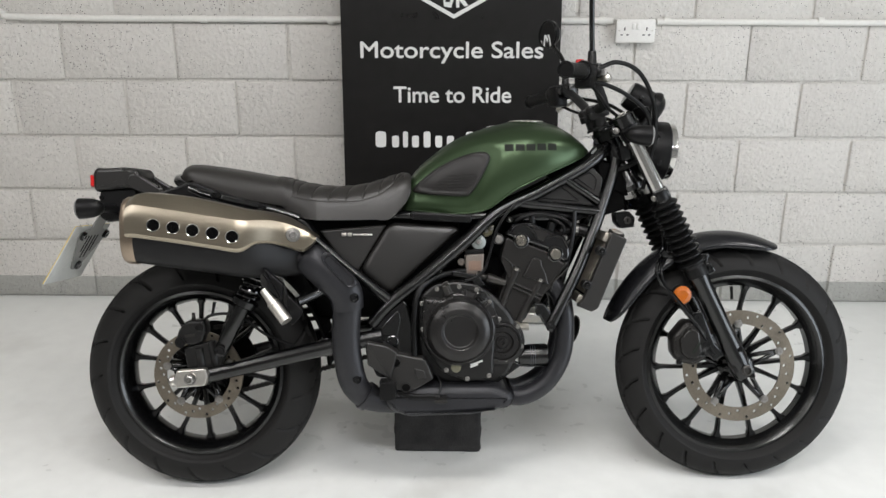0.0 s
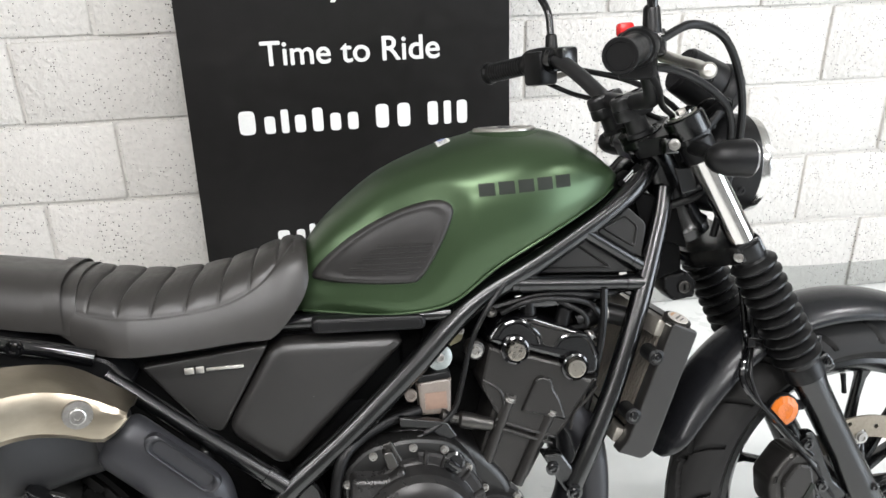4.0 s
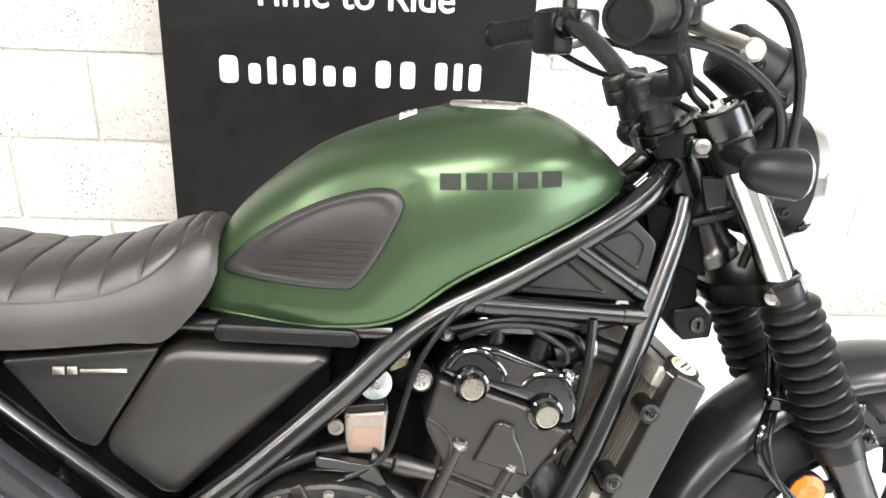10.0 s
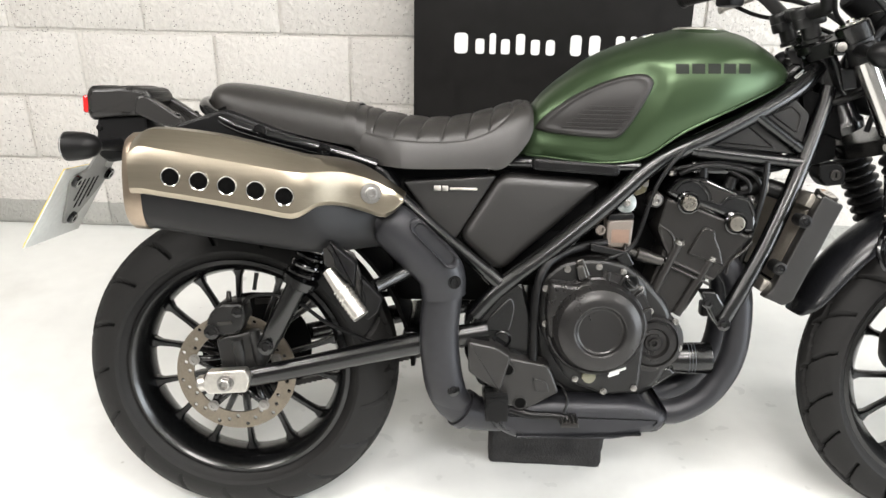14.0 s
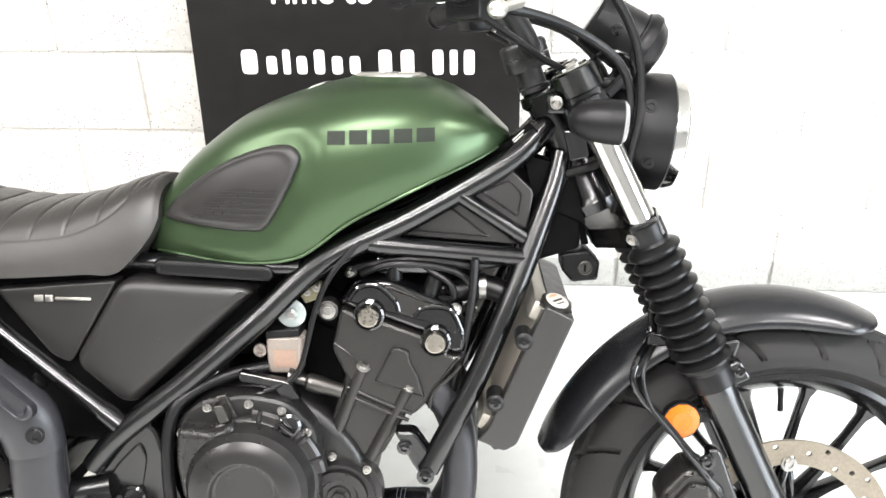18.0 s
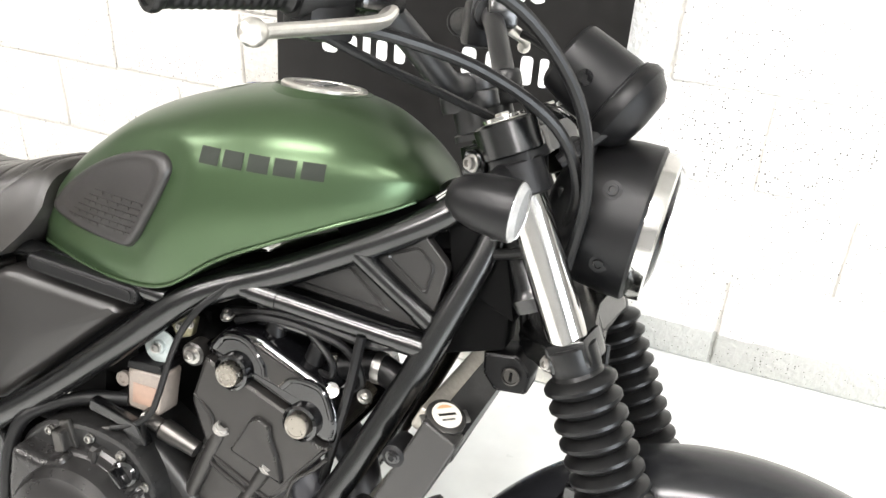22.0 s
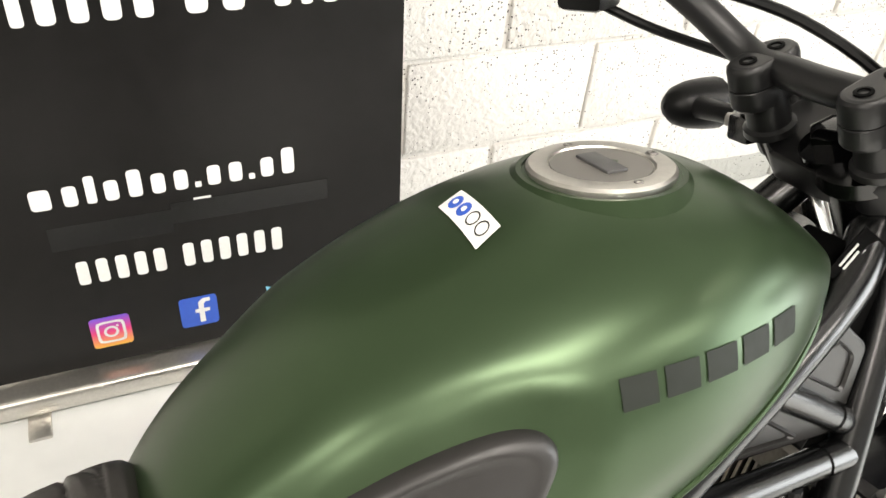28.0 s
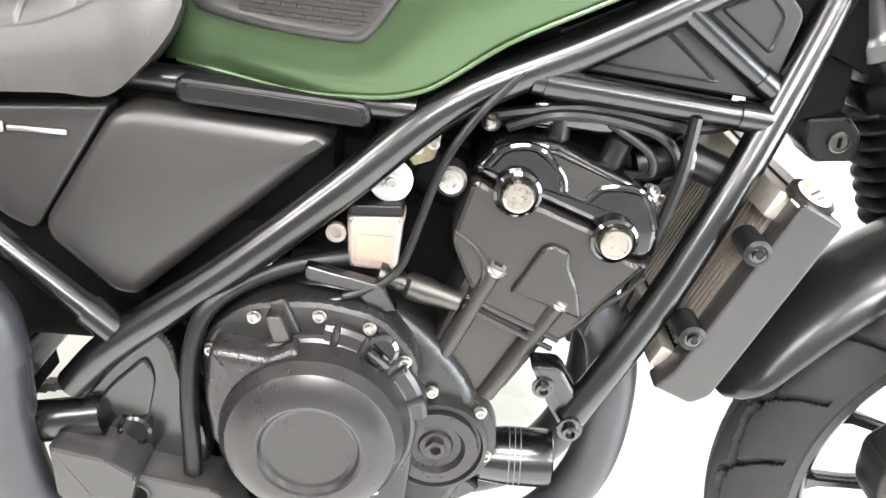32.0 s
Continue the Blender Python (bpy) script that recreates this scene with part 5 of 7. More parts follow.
pipe = part("exhaust_pipe", tube([(0.27, -0.180, 0.668), (0.325, -0.188, 0.652), (0.375, -0.188, 0.607), (0.415, -0.178, 0.560), (0.418, -0.170, 0.48), (0.415, -0.165, 0.400), (0.428, -0.155, 0.325), (0.468, -0.14, 0.278), (0.54, -0.12, 0.262), (0.62, -0.10, 0.262)], [0.024, 0.028, 0.037, 0.036, 0.033, 0.033, 0.034, 0.034, 0.033, 0.033], 24), EXHAUST, bike, "dark grey upswept exhaust pipe", (-0.009, 0.036, -0.013))
part("pipe_guard", tube([(0.322, -0.198, 0.662), (0.331, -0.2, 0.654), (0.375, -0.2, 0.612), (0.416, -0.195, 0.570), (0.424, -0.188, 0.522)], [0.038, 0.043, 0.0435, 0.044, 0.0405], 28, 7, 0.7), EXHAUST, pipe, "dark grey pipe guard with a slot")
part("pipe_guard", tube([(0.422, -0.185, 0.545), (0.420, -0.184, 0.511), (0.416, -0.18, 0.452), (0.420, -0.175, 0.391), (0.433, -0.168, 0.33), (0.455, -0.158, 0.295)], [0.036, 0.037, 0.037, 0.0375, 0.036, 0.03], 28, 6, 0.72), EXHAUST, pipe, "dark grey lower pipe guard")
SA, SB = V((0.379, -0.2325, 0.6565)), V((0.4335, -0.2285, 0.600))
SD = (SB - SA).normalized()
SN = V((-SD.z, 0, SD.x))
oval = [SA + SN * (0.0115 * math.cos(a)) - SD * (0.0115 * math.sin(a)) for a in [math.pi * k / 10 for k in range(11)]] + [SB - SN * (0.0115 * math.cos(a)) + SD * (0.0115 * math.sin(a)) for a in [math.pi * k / 10 for k in range(11)]]
mid = SA.lerp(SB, 0.5)
part("guard_slot", loft([[tuple(mid + (p - mid) * k + V((0, dy, 0))) for p in oval] for k, dy in ((1.16, 0.008), (1.14, -0.0035), (1.06, -0.0055), (0.98, -0.0045), (0.92, 0.0), (0.86, 0.0015))]), EXHAUST, pipe)
part("slot_floor", loft([[tuple(mid + (p - mid) * k + V((0, dy, 0))) for p in oval] for k, dy in ((0.90, 0.004), (0.90, -0.0005), (0.4, -0.0005))]), EXHAUST, pipe)
for x, y, z in ((0.443, -0.219, 0.556), (0.445, -0.191, 0.338)):
    part("guard_bolt", hex_bolt((x, y, z), (0.35, -1, 0.1), 0.0088, 0.006, 1.4), GLOSS, pipe)
part("pipe_clamp", lathe([(-0.008, 0.037), (-0.008, 0.0395), (0.008, 0.0395), (0.008, 0.037)], (0.466, -0.141, 0.280), (0.75, 0.25, -0.6), 28), EXHAUST, pipe)
part("collector_box", prism(rounded([(0.50, 0.285), (0.515, 0.238), (0.566, 0.216), (0.745, 0.221), (0.843, 0.243), (0.852, 0.278), (0.80, 0.30), (0.60, 0.30)], 0.02), -0.14, 0.06, 0.02, 4), EXHAUST, bike, "dark grey exhaust collector")
part("collector_seam", prism(rounded([(0.56, 0.224), (0.745, 0.228), (0.80, 0.238), (0.745, 0.2335), (0.56, 0.2295)], 0.002), -0.1435, -0.13, 0.002), EXHAUST, bike)
for y in (-0.055, 0.055):
    part("header_pipe", tube([(0.82, y * 0.8, 0.258), (0.88, y, 0.252), (0.945, y, 0.288), (0.988, y, 0.36), (0.998, y, 0.45), (0.985, y, 0.53), (0.94, y, 0.585)], 0.0255, 20), EXHAUST, bike, "dark grey header pipe")

# ---- foot controls ----
for s in (-1, 1):
    hg = part("heel_guard", prism(rounded([(0.458, 0.445), (0.513, 0.434), (0.540, 0.416), (0.520, 0.345), (0.497, 0.36), (0.460, 0.384)], 0.006), s * 0.214, s * 0.15, 0.004), SHELL, bike, "matt black heel guard", (0.004, -s * 0.056, -0.022))
    gd = part("foot_guard", prism(rounded([(0.534, 0.418), (0.612, 0.404), (0.622, 0.388), (0.636, 0.350), (0.578, 0.316), (0.528, 0.322), (0.512, 0.345)], 0.006), s * 0.218, s * 0.168, 0.004), SHELL, bike, "matt black footrest guard with two round holes", (0.001, -s * 0.070, -0.028))
    part("guard_relief", prism(rounded([(0.585, 0.380), (0.612, 0.372), (0.618, 0.352), (0.590, 0.352)], 0.004), s * 0.221, s * 0.21, 0.002), SHELL, gd)
    for gx, gz in ((0.537, 0.394), (0.563, 0.328)):
        part("guard_eye", lathe([(0.0, 0.0135), (0.003, 0.0125), (0.003, 0.0105), (-0.004, 0.0105)], (gx, s * 0.218, gz), (0, s, 0), 24, True), SHELL, gd)
        # No opening is cut; a near-black disc paints the shade of the hole.
        part("guard_hole", lathe([(-0.004, 0.0106), (0.0012, 0.0106)], (gx, s * 0.218, gz), (0, s, 0), 24), DARK, gd)
    part("pivot_plate", prism(rounded([(0.555, 0.545), (0.505, 0.497), (0.470, 0.452), (0.458, 0.40), (0.49, 0.33), (0.60, 0.33), (0.60, 0.42), (0.572, 0.53)], 0.012), s * 0.112, s * 0.07, 0.006), SATIN, bike, "satin black pivot plate", (-0.004, 0, -0.012))
    part("pivot_relief", prism(rounded([(0.548, 0.515), (0.508, 0.475), (0.492, 0.445), (0.545, 0.44), (0.556, 0.49)], 0.012), s * 0.116, s * 0.105, 0.003), SATIN, bike, at=(-0.004, 0, -0.012))
    part("pivot_cap", lathe([(0, 0.017), (0.006, 0.017), (0.008, 0.014), (0.005, 0.012), (0.005, 0)], (0.528, s * 0.112, 0.416), (0, s, 0), 28), GLOSS, bike)
    pk = part("footrest", tube([(0.517, s * 0.18, 0.318), (0.517, s * 0.25, 0.322)], 0.022, 8, 1, 1.0), SOFT, bike, "black ribbed footrest", (0.001, -s * 0.062, -0.025))
    part("footrest_ribs", join(*[box(0.496, 0.538, s * (0.185 + 0.008 * i), s * (0.189 + 0.008 * i), 0.300, 0.345, 0.001) for i in range(8)]), SOFT, pk)
    part("footrest_bracket", prism(rounded([(0.49, 0.335), (0.545, 0.335), (0.55, 0.297), (0.50, 0.290)], 0.006), s * 0.184, s * 0.15, 0.003), ENGINE, bike, at=(0.001, -s * 0.062, -0.025))
    # folded pillion footrest
    pp = part("pillion_footrest", tube([(0.210, s * 0.219, 0.568), (0.243, s * 0.236, 0.528), (0.272, s * 0.25, 0.494)], [0.011, 0.0145, 0.016], 12, 3), ALU, bike, "folded aluminium pillion footrest")
    for k in range(7):
        part("footrest_ridge", lathe([(-0.002, 0.0165), (0.002, 0.0165)], V((0.236, s * 0.2325, 0.537)).lerp(V((0.266, s * 0.2475, 0.501)), k / 6), V((0.03, s * 0.015, -0.036)), 12), ALU, pp)
    part("footrest_bracket", prism(rounded([(0.268, 0.560), (0.308, 0.520), (0.300, 0.497), (0.280, 0.478), (0.268, 0.50)], 0.006), s * 0.226, s * 0.208, 0.003), PLASTIC, pp)
    part("footrest_plate", prism(rounded([(0.199, 0.622), (0.256, 0.599), (0.268, 0.560), (0.270, 0.51), (0.254, 0.545), (0.203, 0.578)], 0.004), s * 0.217, s * 0.207, 0.002), SHELL, pp)
    part("bracket_arm", tube([(0.29, s * 0.205, 0.535), (0.33, s * 0.17, 0.55), (0.39, s * 0.14, 0.58), (0.42, s * 0.13, 0.60)], 0.013, 12), SATIN, bike)
pedal = part("brake_pedal", tube([(0.545, -0.19, 0.305), (0.585, -0.20, 0.297), (0.63, -0.205, 0.298), (0.655, -0.21, 0.293)], [0.009, 0.008, 0.007, 0.008], 10), PLASTIC, bike, "black brake pedal", (0.001, 0.055, -0.022))
part("pedal_pad", join(box(0.638, 0.672, -0.235, -0.19, 0.286, 0.296, 0.003), *[box(0.64 + 0.007 * i, 0.643 + 0.007 * i, -0.233, -0.192, 0.295, 0.3) for i in range(5)]), ENGINE, pedal)
part("pedal_wire", tube([(0.648, -0.20, 0.30), (0.655, -0.19, 0.325), (0.645, -0.17, 0.345), (0.63, -0.16, 0.35)], 0.003, 8), PLASTIC, pedal)
part("side_stand", tube([(0.50, 0.13, 0.34), (0.52, 0.20, 0.20), (0.55, 0.29, 0.075)], [0.014, 0.012, 0.012], 12, 3), SATIN, bike, "black side stand")

# ---- engine ----
crank = part("crankcase", prism(rounded([(0.60, 0.56), (0.585, 0.47), (0.60, 0.36), (0.66, 0.305), (0.80, 0.30), (0.848, 0.335), (0.868, 0.42), (0.858, 0.485), (0.80, 0.55), (0.72, 0.60)], 0.03), -0.115, 0.13, 0.012, 3), CASE, bike, "dark painted crankcase", (0, 0.027, -0.011))
part("clutch_cover", prism(rounded([(0.640, 0.581), (0.598, 0.545), (0.597, 0.455), (0.625, 0.395), (0.66, 0.342), (0.73, 0.318), (0.795, 0.325), (0.80, 0.42), (0.80, 0.535), (0.762, 0.577), (0.706, 0.588)], 0.02), -0.145, -0.10, 0.006, 2), CASE, crank, "satin black clutch cover")
CL = V((0.705, -0.145, 0.461))
part("clutch_dome", lathe([(-0.01, 0.097), (0.010, 0.0965), (0.013, 0.0945), (0.015, 0.091), (0.036, 0.085), (0.047, 0.0775), (0.0530, 0.067), (0.0555, 0.057), (0.0562, 0.0495), (0.0550, 0.0465), (0.0505, 0.0435), (0.0490, 0.040), (0.0487, 0.032), (0.0487, 0.0)], CL, (0.02, -1, 0.02), 64), COVER, crank, "round satin black clutch dome", sharp=18)
part("dome_lug", pillow(rounded([(0.612, 0.549), (0.666, 0.543), (0.690, 0.558), (0.700, 0.515), (0.660, 0.430), (0.612, 0.44), (0.606, 0.495)], 0.010), -0.176, -0.12, 0.010), COVER, crank)
part("dome_step", loft([[tuple(V((CL.x, -0.145 - h, CL.z)) + V((math.sin(a), 0, math.cos(a))) * r) for a in [radians(d) for d in range(4, 88, 6)]] for h, r in ((-0.005, 0.108), (0.006, 0.107), (0.010, 0.103), (0.012, 0.092), (0.0, 0.086))], closed=False), COVER, crank)
part("dome_spoke", join(*[turned(box(-0.0035, 0.0035, -0.160, -0.13, 0.086, 0.108, 0.003), Matrix.Translation((CL.x, 0, CL.z)) @ pose(0, 0, 0, 0, a, 0)) for a in (10, 26, 44, 50, 70)]), COVER, crank)
part("cover_tab", prism(rounded([(0.660, 0.577), (0.674, 0.579), (0.683, 0.554), (0.667, 0.549)], 0.003), -0.162, -0.14, 0.002), DULL, crank)
AL = V((0.822, -0.112, 0.420))
part("pulse_cover", lathe([(-0.02, 0.064), (0.002, 0.062), (0.004, 0.054), (0.016, 0.052), (0.017, 0.048), (0.012, 0.046), (0.012, 0.043), (0.018, 0.042), (0.0185, 0.030), (0.012, 0.026), (0.011, 0.018), (0.014, 0.016), (0.014, 0.0)], AL, (0.03, -1, 0.02), 48), COVER, crank, "small round cover with a hex plug")
part("hex_plug", lathe([(0.008, 0.011), (0.02, 0.0105), (0.0205, 0.006), (0.012, 0.005)], AL, (0.03, -1, 0.02), 6), ENGINE, crank)
part("filler_plug", join(lathe([(0, 0.016), (0.012, 0.016), (0.014, 0.012)], (0.762, -0.146, 0.545), (0.2, -1, 0.2), 24), turned(box(-0.012, 0.012, -0.012, 0, -0.003, 0.003, 0.001), Matrix.Translation((0.763, -0.16, 0.548)) @ pose(0, 0, 0, 0, 45, 0))), GLOSS, crank, "black oil filler plug")
part("oil_window", lathe([(0, 0.014), (0.004, 0.013), (0.005, 0.0)], (0.697, -0.146, 0.357), (0, -1, 0), 24), mat("oil_glass", (0.16, 0.155, 0.11), 0.1), crank, "oil sight glass")
part("badge_bar", join(turned(box(-0.017, 0.017, -0.1475, -0.144, -0.002, 0.0025), Matrix.Translation((0.752, 0, 0.369)) @ pose(0, 0, 0, 0, -20, 0)), turned(box(-0.01, 0.012, -0.1475, -0.144, -0.002, 0.0025), Matrix.Translation((0.744, 0, 0.361)) @ pose(0, 0, 0, 0, -20, 0))), PRINT, crank, "small silver badge strokes")
part("name_bar", turned(box(-0.02, 0.02, -0.1085, -0.105, -0.003, 0.003), Matrix.Translation((0.822, 0, 0.325)) @ pose(0, 0, 0, 0, -35, 0)), PRINT, crank, "small pale bar on the bracket")
part("skid_bracket", prism(rounded([(0.77, 0.325), (0.86, 0.365), (0.875, 0.352), (0.80, 0.298), (0.775, 0.30)], 0.006), -0.106, -0.085, 0.003), SATIN, crank)
bolt = None
for x, z, y in ((0.647, 0.568, -0.146), (0.706, 0.574, -0.146), (0.752, 0.565, -0.146), (0.786, 0.533, -0.146), (0.607, 0.530, -0.146), (0.609, 0.461, -0.146), (0.638, 0.403, -0.146), (0.814, 0.482, -0.118), (0.864, 0.462, -0.118), (0.874, 0.409, -0.118), (0.833, 0.372, -0.118), (0.785, 0.335, -0.146), (0.727, 0.327, -0.146), (0.671, 0.351, -0.146)):
    if bolt is None:
        bolt = part("cover_bolt", hex_bolt((0, 0, 0), (0, -1, 0), 0.0052, 0.006, 1.25), ZINC, crank, at=(x, y, z))
    else:
        again(bolt, (x, y, z))
# cylinder block and head, leaning forward
head = part("cylinder_head", prism(rounded([(0.834, 0.694), (0.856, 0.681), (0.896, 0.671), (0.95, 0.651), (0.986, 0.622), (1.003, 0.624), (0.952, 0.552), (0.930, 0.53), (0.850, 0.565), (0.832, 0.60), (0.818, 0.632)], 0.010), -0.096, 0.10, 0.005), ENGINE, bike, "dark painted cylinder head", (0, 0.013, 0))
part("cylinder_block", prism(rounded([(0.838, 0.60), (0.936, 0.556), (0.885, 0.465), (0.83, 0.46), (0.80, 0.482)], 0.008), -0.088, 0.09, 0.005), ENGINE, head)
part("head_cover", prism(rounded([(0.830, 0.700), (0.852, 0.727), (0.887, 0.731), (0.901, 0.731), (0.977, 0.699), (0.991, 0.693), (1.007, 0.660), (1.008, 0.640), (1.004, 0.626), (0.985, 0.625), (0.95, 0.655), (0.896, 0.675), (0.856, 0.685)], 0.008), -0.094, 0.098, 0.008, 3), GLOSS, head, "gloss black cylinder head cover")
part("cover_ridge", tube([(0.846, -0.094, 0.706), (0.860, -0.095, 0.722), (0.886, -0.095, 0.724), (0.909, -0.095, 0.703), (0.914, -0.095, 0.688)], 0.0042, 10, 4), GLOSS, head)
part("cover_ridge", tube([(0.936, -0.095, 0.681), (0.949, -0.095, 0.693), (0.975, -0.095, 0.694), (0.990, -0.095, 0.685), (1.001, -0.095, 0.660)], 0.0042, 10, 4), GLOSS, head)
part("cover_inset", prism(rounded([(0.893, 0.724), (0.905, 0.724), (0.966, 0.698), (0.947, 0.692), (0.934, 0.679), (0.917, 0.685), (0.912, 0.703)], 0.003), -0.0965, -0.09, 0.002), ENGINE, head)
for x, z in ((0.873, 0.683), (0.965, 0.646)):
    boss = part("cam_boss", lathe([(-0.01, 0.0225), (0.006, 0.0215), (0.008, 0.0185), (0.004, 0.0175), (0.004, 0)], (x, -0.096, z), (0, -1, 0), 32), GLOSS, head)
    part("cam_cap", lathe([(0, 0.0152), (0.010, 0.0152), (0.0128, 0.0138), (0.0133, 0.0115), (0.0125, 0.011), (0.0125, 0)], (x, -0.098, z), (0, -1, 0), 32), CAP_STEEL, head, "chromed round cam cap")
arch = rounded([(0.878, 0.585), (0.903, 0.634), (0.912, 0.637), (0.928, 0.630), (0.929, 0.616), (0.940, 0.594), (0.948, 0.562)], 0.004)
part("head_arch", prism(arch, -0.102, -0.09, 0.003), ENGINE, head)
for x0, z0, x1, z1 in ((0.862, 0.606, 0.815, 0.49), (0.927, 0.576, 0.868, 0.462)):
    part("stud_column", tube([(x0, -0.092, z0), (x1, -0.088, z1)], 0.0095, 14, 1), ENGINE, head)
    part("stud_bolt", hex_bolt((x0, -0.094, z0), (0.35, -0.45, 0.82), 0.0088, 0.007, 1.3), ZINC, head)
part("head_rib", join(tube([(0.838, -0.094, 0.575), (0.872, -0.096, 0.56), (0.93, -0.096, 0.535)], 0.003, 8, 3), tube([(0.836, -0.094, 0.565), (0.868, -0.096, 0.55), (0.925, -0.096, 0.525)], 0.003, 8, 3), tube([(0.822, -0.094, 0.64), (0.846, -0.097, 0.622), (0.852, -0.097, 0.60), (0.846, -0.096, 0.575)], 0.0025, 8), tube([(0.955, -0.097, 0.545), (0.962, -0.097, 0.57), (0.985, -0.097, 0.592), (1.0, -0.097, 0.61)], 0.0025, 8)), ENGINE, head)
for p, d, r in (((0.814, -0.09, 0.686), (0, -1, 0), 0.0075), ((0.845, -0.07, 0.735), (0, -0.5, 1), 0.006), ((0.992, -0.085, 0.688), (0.3, -0.6, 0.5), 0.006)):
    part("head_bolt", hex_bolt(p, d, r, 0.009, 1.5), ZINC, head)
part("head_boss", lathe([(-0.02, 0.0155), (0.0, 0.0145), (0.002, 0.011), (-0.004, 0.010), (-0.004, 0)], (0.814, -0.09, 0.686), (0, -1, 0), 24), ENGINE, head)
for p, d, r in (((0.862, -0.038, 0.722), (0.1, -0.5, 0.9), 0.007), ((0.971, -0.040, 0.700), (0.3, -0.5, 0.8), 0.008), ((1.014, -0.040, 0.668), (0.4, -0.6, 0.6), 0.006)):
    part("head_bolt", hex_bolt(p, d, r, 0.009, 1.5), ZINC, head)
part("sensor_plug", join(box(0.915, 0.945, -0.068, -0.04, 0.738, 0.752, 0.003), box(0.945, 0.960, -0.064, -0.044, 0.740, 0.750, 0.002)), GLOSS, head)
part("engine_mount", prism(rounded([(0.905, 0.515), (0.935, 0.515), (0.967, 0.465), (0.963, 0.445), (0.945, 0.442), (0.93, 0.465)], 0.008), -0.100, -0.072, 0.004), SATIN, bike)
part("mount_bolt", hex_bolt((0.920, -0.100, 0.492), (0, -1, 0), 0.008, 0.008, 1.4), GLOSS, bike)
part("mount_bolt", hex_bolt((0.950, -0.110, 0.453), (0, -1, 0), 0.0085, 0.010, 1.5), GLOSS, bike)
part("oil_filter", lathe([(-0.03, 0.028), (0.0, 0.0315), (0.045, 0.0315), (0.05, 0.030), (0.052, 0.024), (0.048, 0.02), (0.048, 0)], (0.90, -0.045, 0.362), (1, -0.05, 0.05), 32), SATIN, bike, "satin black oil filter")
part("filter_print", join(*[lathe([(0.004 + 0.006 * i, 0.0318), (0.005 + 0.006 * i, 0.0318)], (0.90, -0.045, 0.362), (1, -0.05, 0.05), 32) for i in range(3)]), mat("filter_print_grey", (0.045, 0.055, 0.065), 0.5), bike)
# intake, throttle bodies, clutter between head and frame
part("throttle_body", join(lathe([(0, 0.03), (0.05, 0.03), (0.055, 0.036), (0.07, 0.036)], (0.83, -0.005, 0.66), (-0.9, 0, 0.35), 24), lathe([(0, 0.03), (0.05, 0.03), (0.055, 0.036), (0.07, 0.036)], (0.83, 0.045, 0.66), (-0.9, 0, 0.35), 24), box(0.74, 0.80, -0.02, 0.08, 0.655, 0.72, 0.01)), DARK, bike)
# Near-black backing, added to close the see-through gaps between head and frame.
part("air_cleaner_case", prism(rounded([(0.655, 0.49), (0.655, 0.70), (0.80, 0.775), (0.90, 0.805), (1.07, 0.80), (1.08, 0.758), (1.0, 0.70), (0.90, 0.66), (0.86, 0.50)], 0.02), 0.0, 0.075, 0.01), DARK, bike, "black backing behind the cylinder head, added to close see-through gaps")
part("ignition_coil", box(0.88, 0.955, -0.06, 0.0, 0.735, 0.76, 0.006), GLOSS, bike)
for p, d in (((0.905, -0.05, 0.726), (0, 0, 1)), ((0.955, -0.05, 0.70), (0.3, 0, 1))):
    part("coil_plug", lathe([(0, 0.012), (0.03, 0.012), (0.034, 0.009)], p, d, 16), SOFT, bike)
part("wiring", join(tube([(0.86, -0.06, 0.735), (0.90, -0.07, 0.752), (0.95, -0.066, 0.75), (1.0, -0.06, 0.735), (1.02, -0.055, 0.70), (1.0, -0.05, 0.68)], 0.005, 8), tube([(0.84, -0.05, 0.74), (0.93, -0.06, 0.757), (1.03, -0.05, 0.745), (1.09, -0.03, 0.76)], 0.006, 8), tube([(1.02, -0.07, 0.76), (1.015, -0.075, 0.70), (1.0, -0.07, 0.62), (0.985, -0.06, 0.55)], 0.006, 8), tube([(0.95, -0.06, 0.745), (0.985, -0.07, 0.725), (0.99, -0.07, 0.705), (0.97, -0.06, 0.70)], 0.004, 8)), SOFT, bike, "black wiring and hoses")
part("coolant_hose", tube([(0.985, -0.03, 0.70), (1.03, -0.03, 0.71), (1.07, -0.04, 0.70)], 0.017, 14), SOFT, bike)
part("hose_clip", lathe([(-0.005, 0.0185), (0.005, 0.0185)], (1.03, -0.03, 0.71), (1, 0, 0), 18), ZINC, bike)
part("starter_union", join(lathe([(-0.02, 0.010), (0.0, 0.011), (0.012, 0.013), (0.03, 0.013), (0.034, 0.009), (0.05, 0.009), (0.054, 0.012), (0.06, 0.012)], (0.812, -0.095, 0.578), (-0.95, 0, 0.28), 20)), DULL, bike, at=(0, 0.012, -0.004))
res = part("brake_fluid_bottle", prism(rounded([(0.723, 0.657), (0.775, 0.660), (0.771, 0.603), (0.725, 0.605)], 0.006), -0.10, -0.062, 0.004), MILKY, bike, "milky white brake fluid bottle", (0, 0.022, -0.012))
part("bottle_cap", prism(rounded([(0.725, 0.669), (0.773, 0.672), (0.774, 0.661), (0.724, 0.658)], 0.003), -0.103, -0.059, 0.002), PLASTIC, res, "black bottle cap")
part("bottle_lug", lathe([(0, 0.0095), (0.006, 0.0095), (0.0065, 0.0055), (0.003, 0.0045)], (0.713, -0.09, 0.637), (0, -1, 0), 20), MILKY, res)
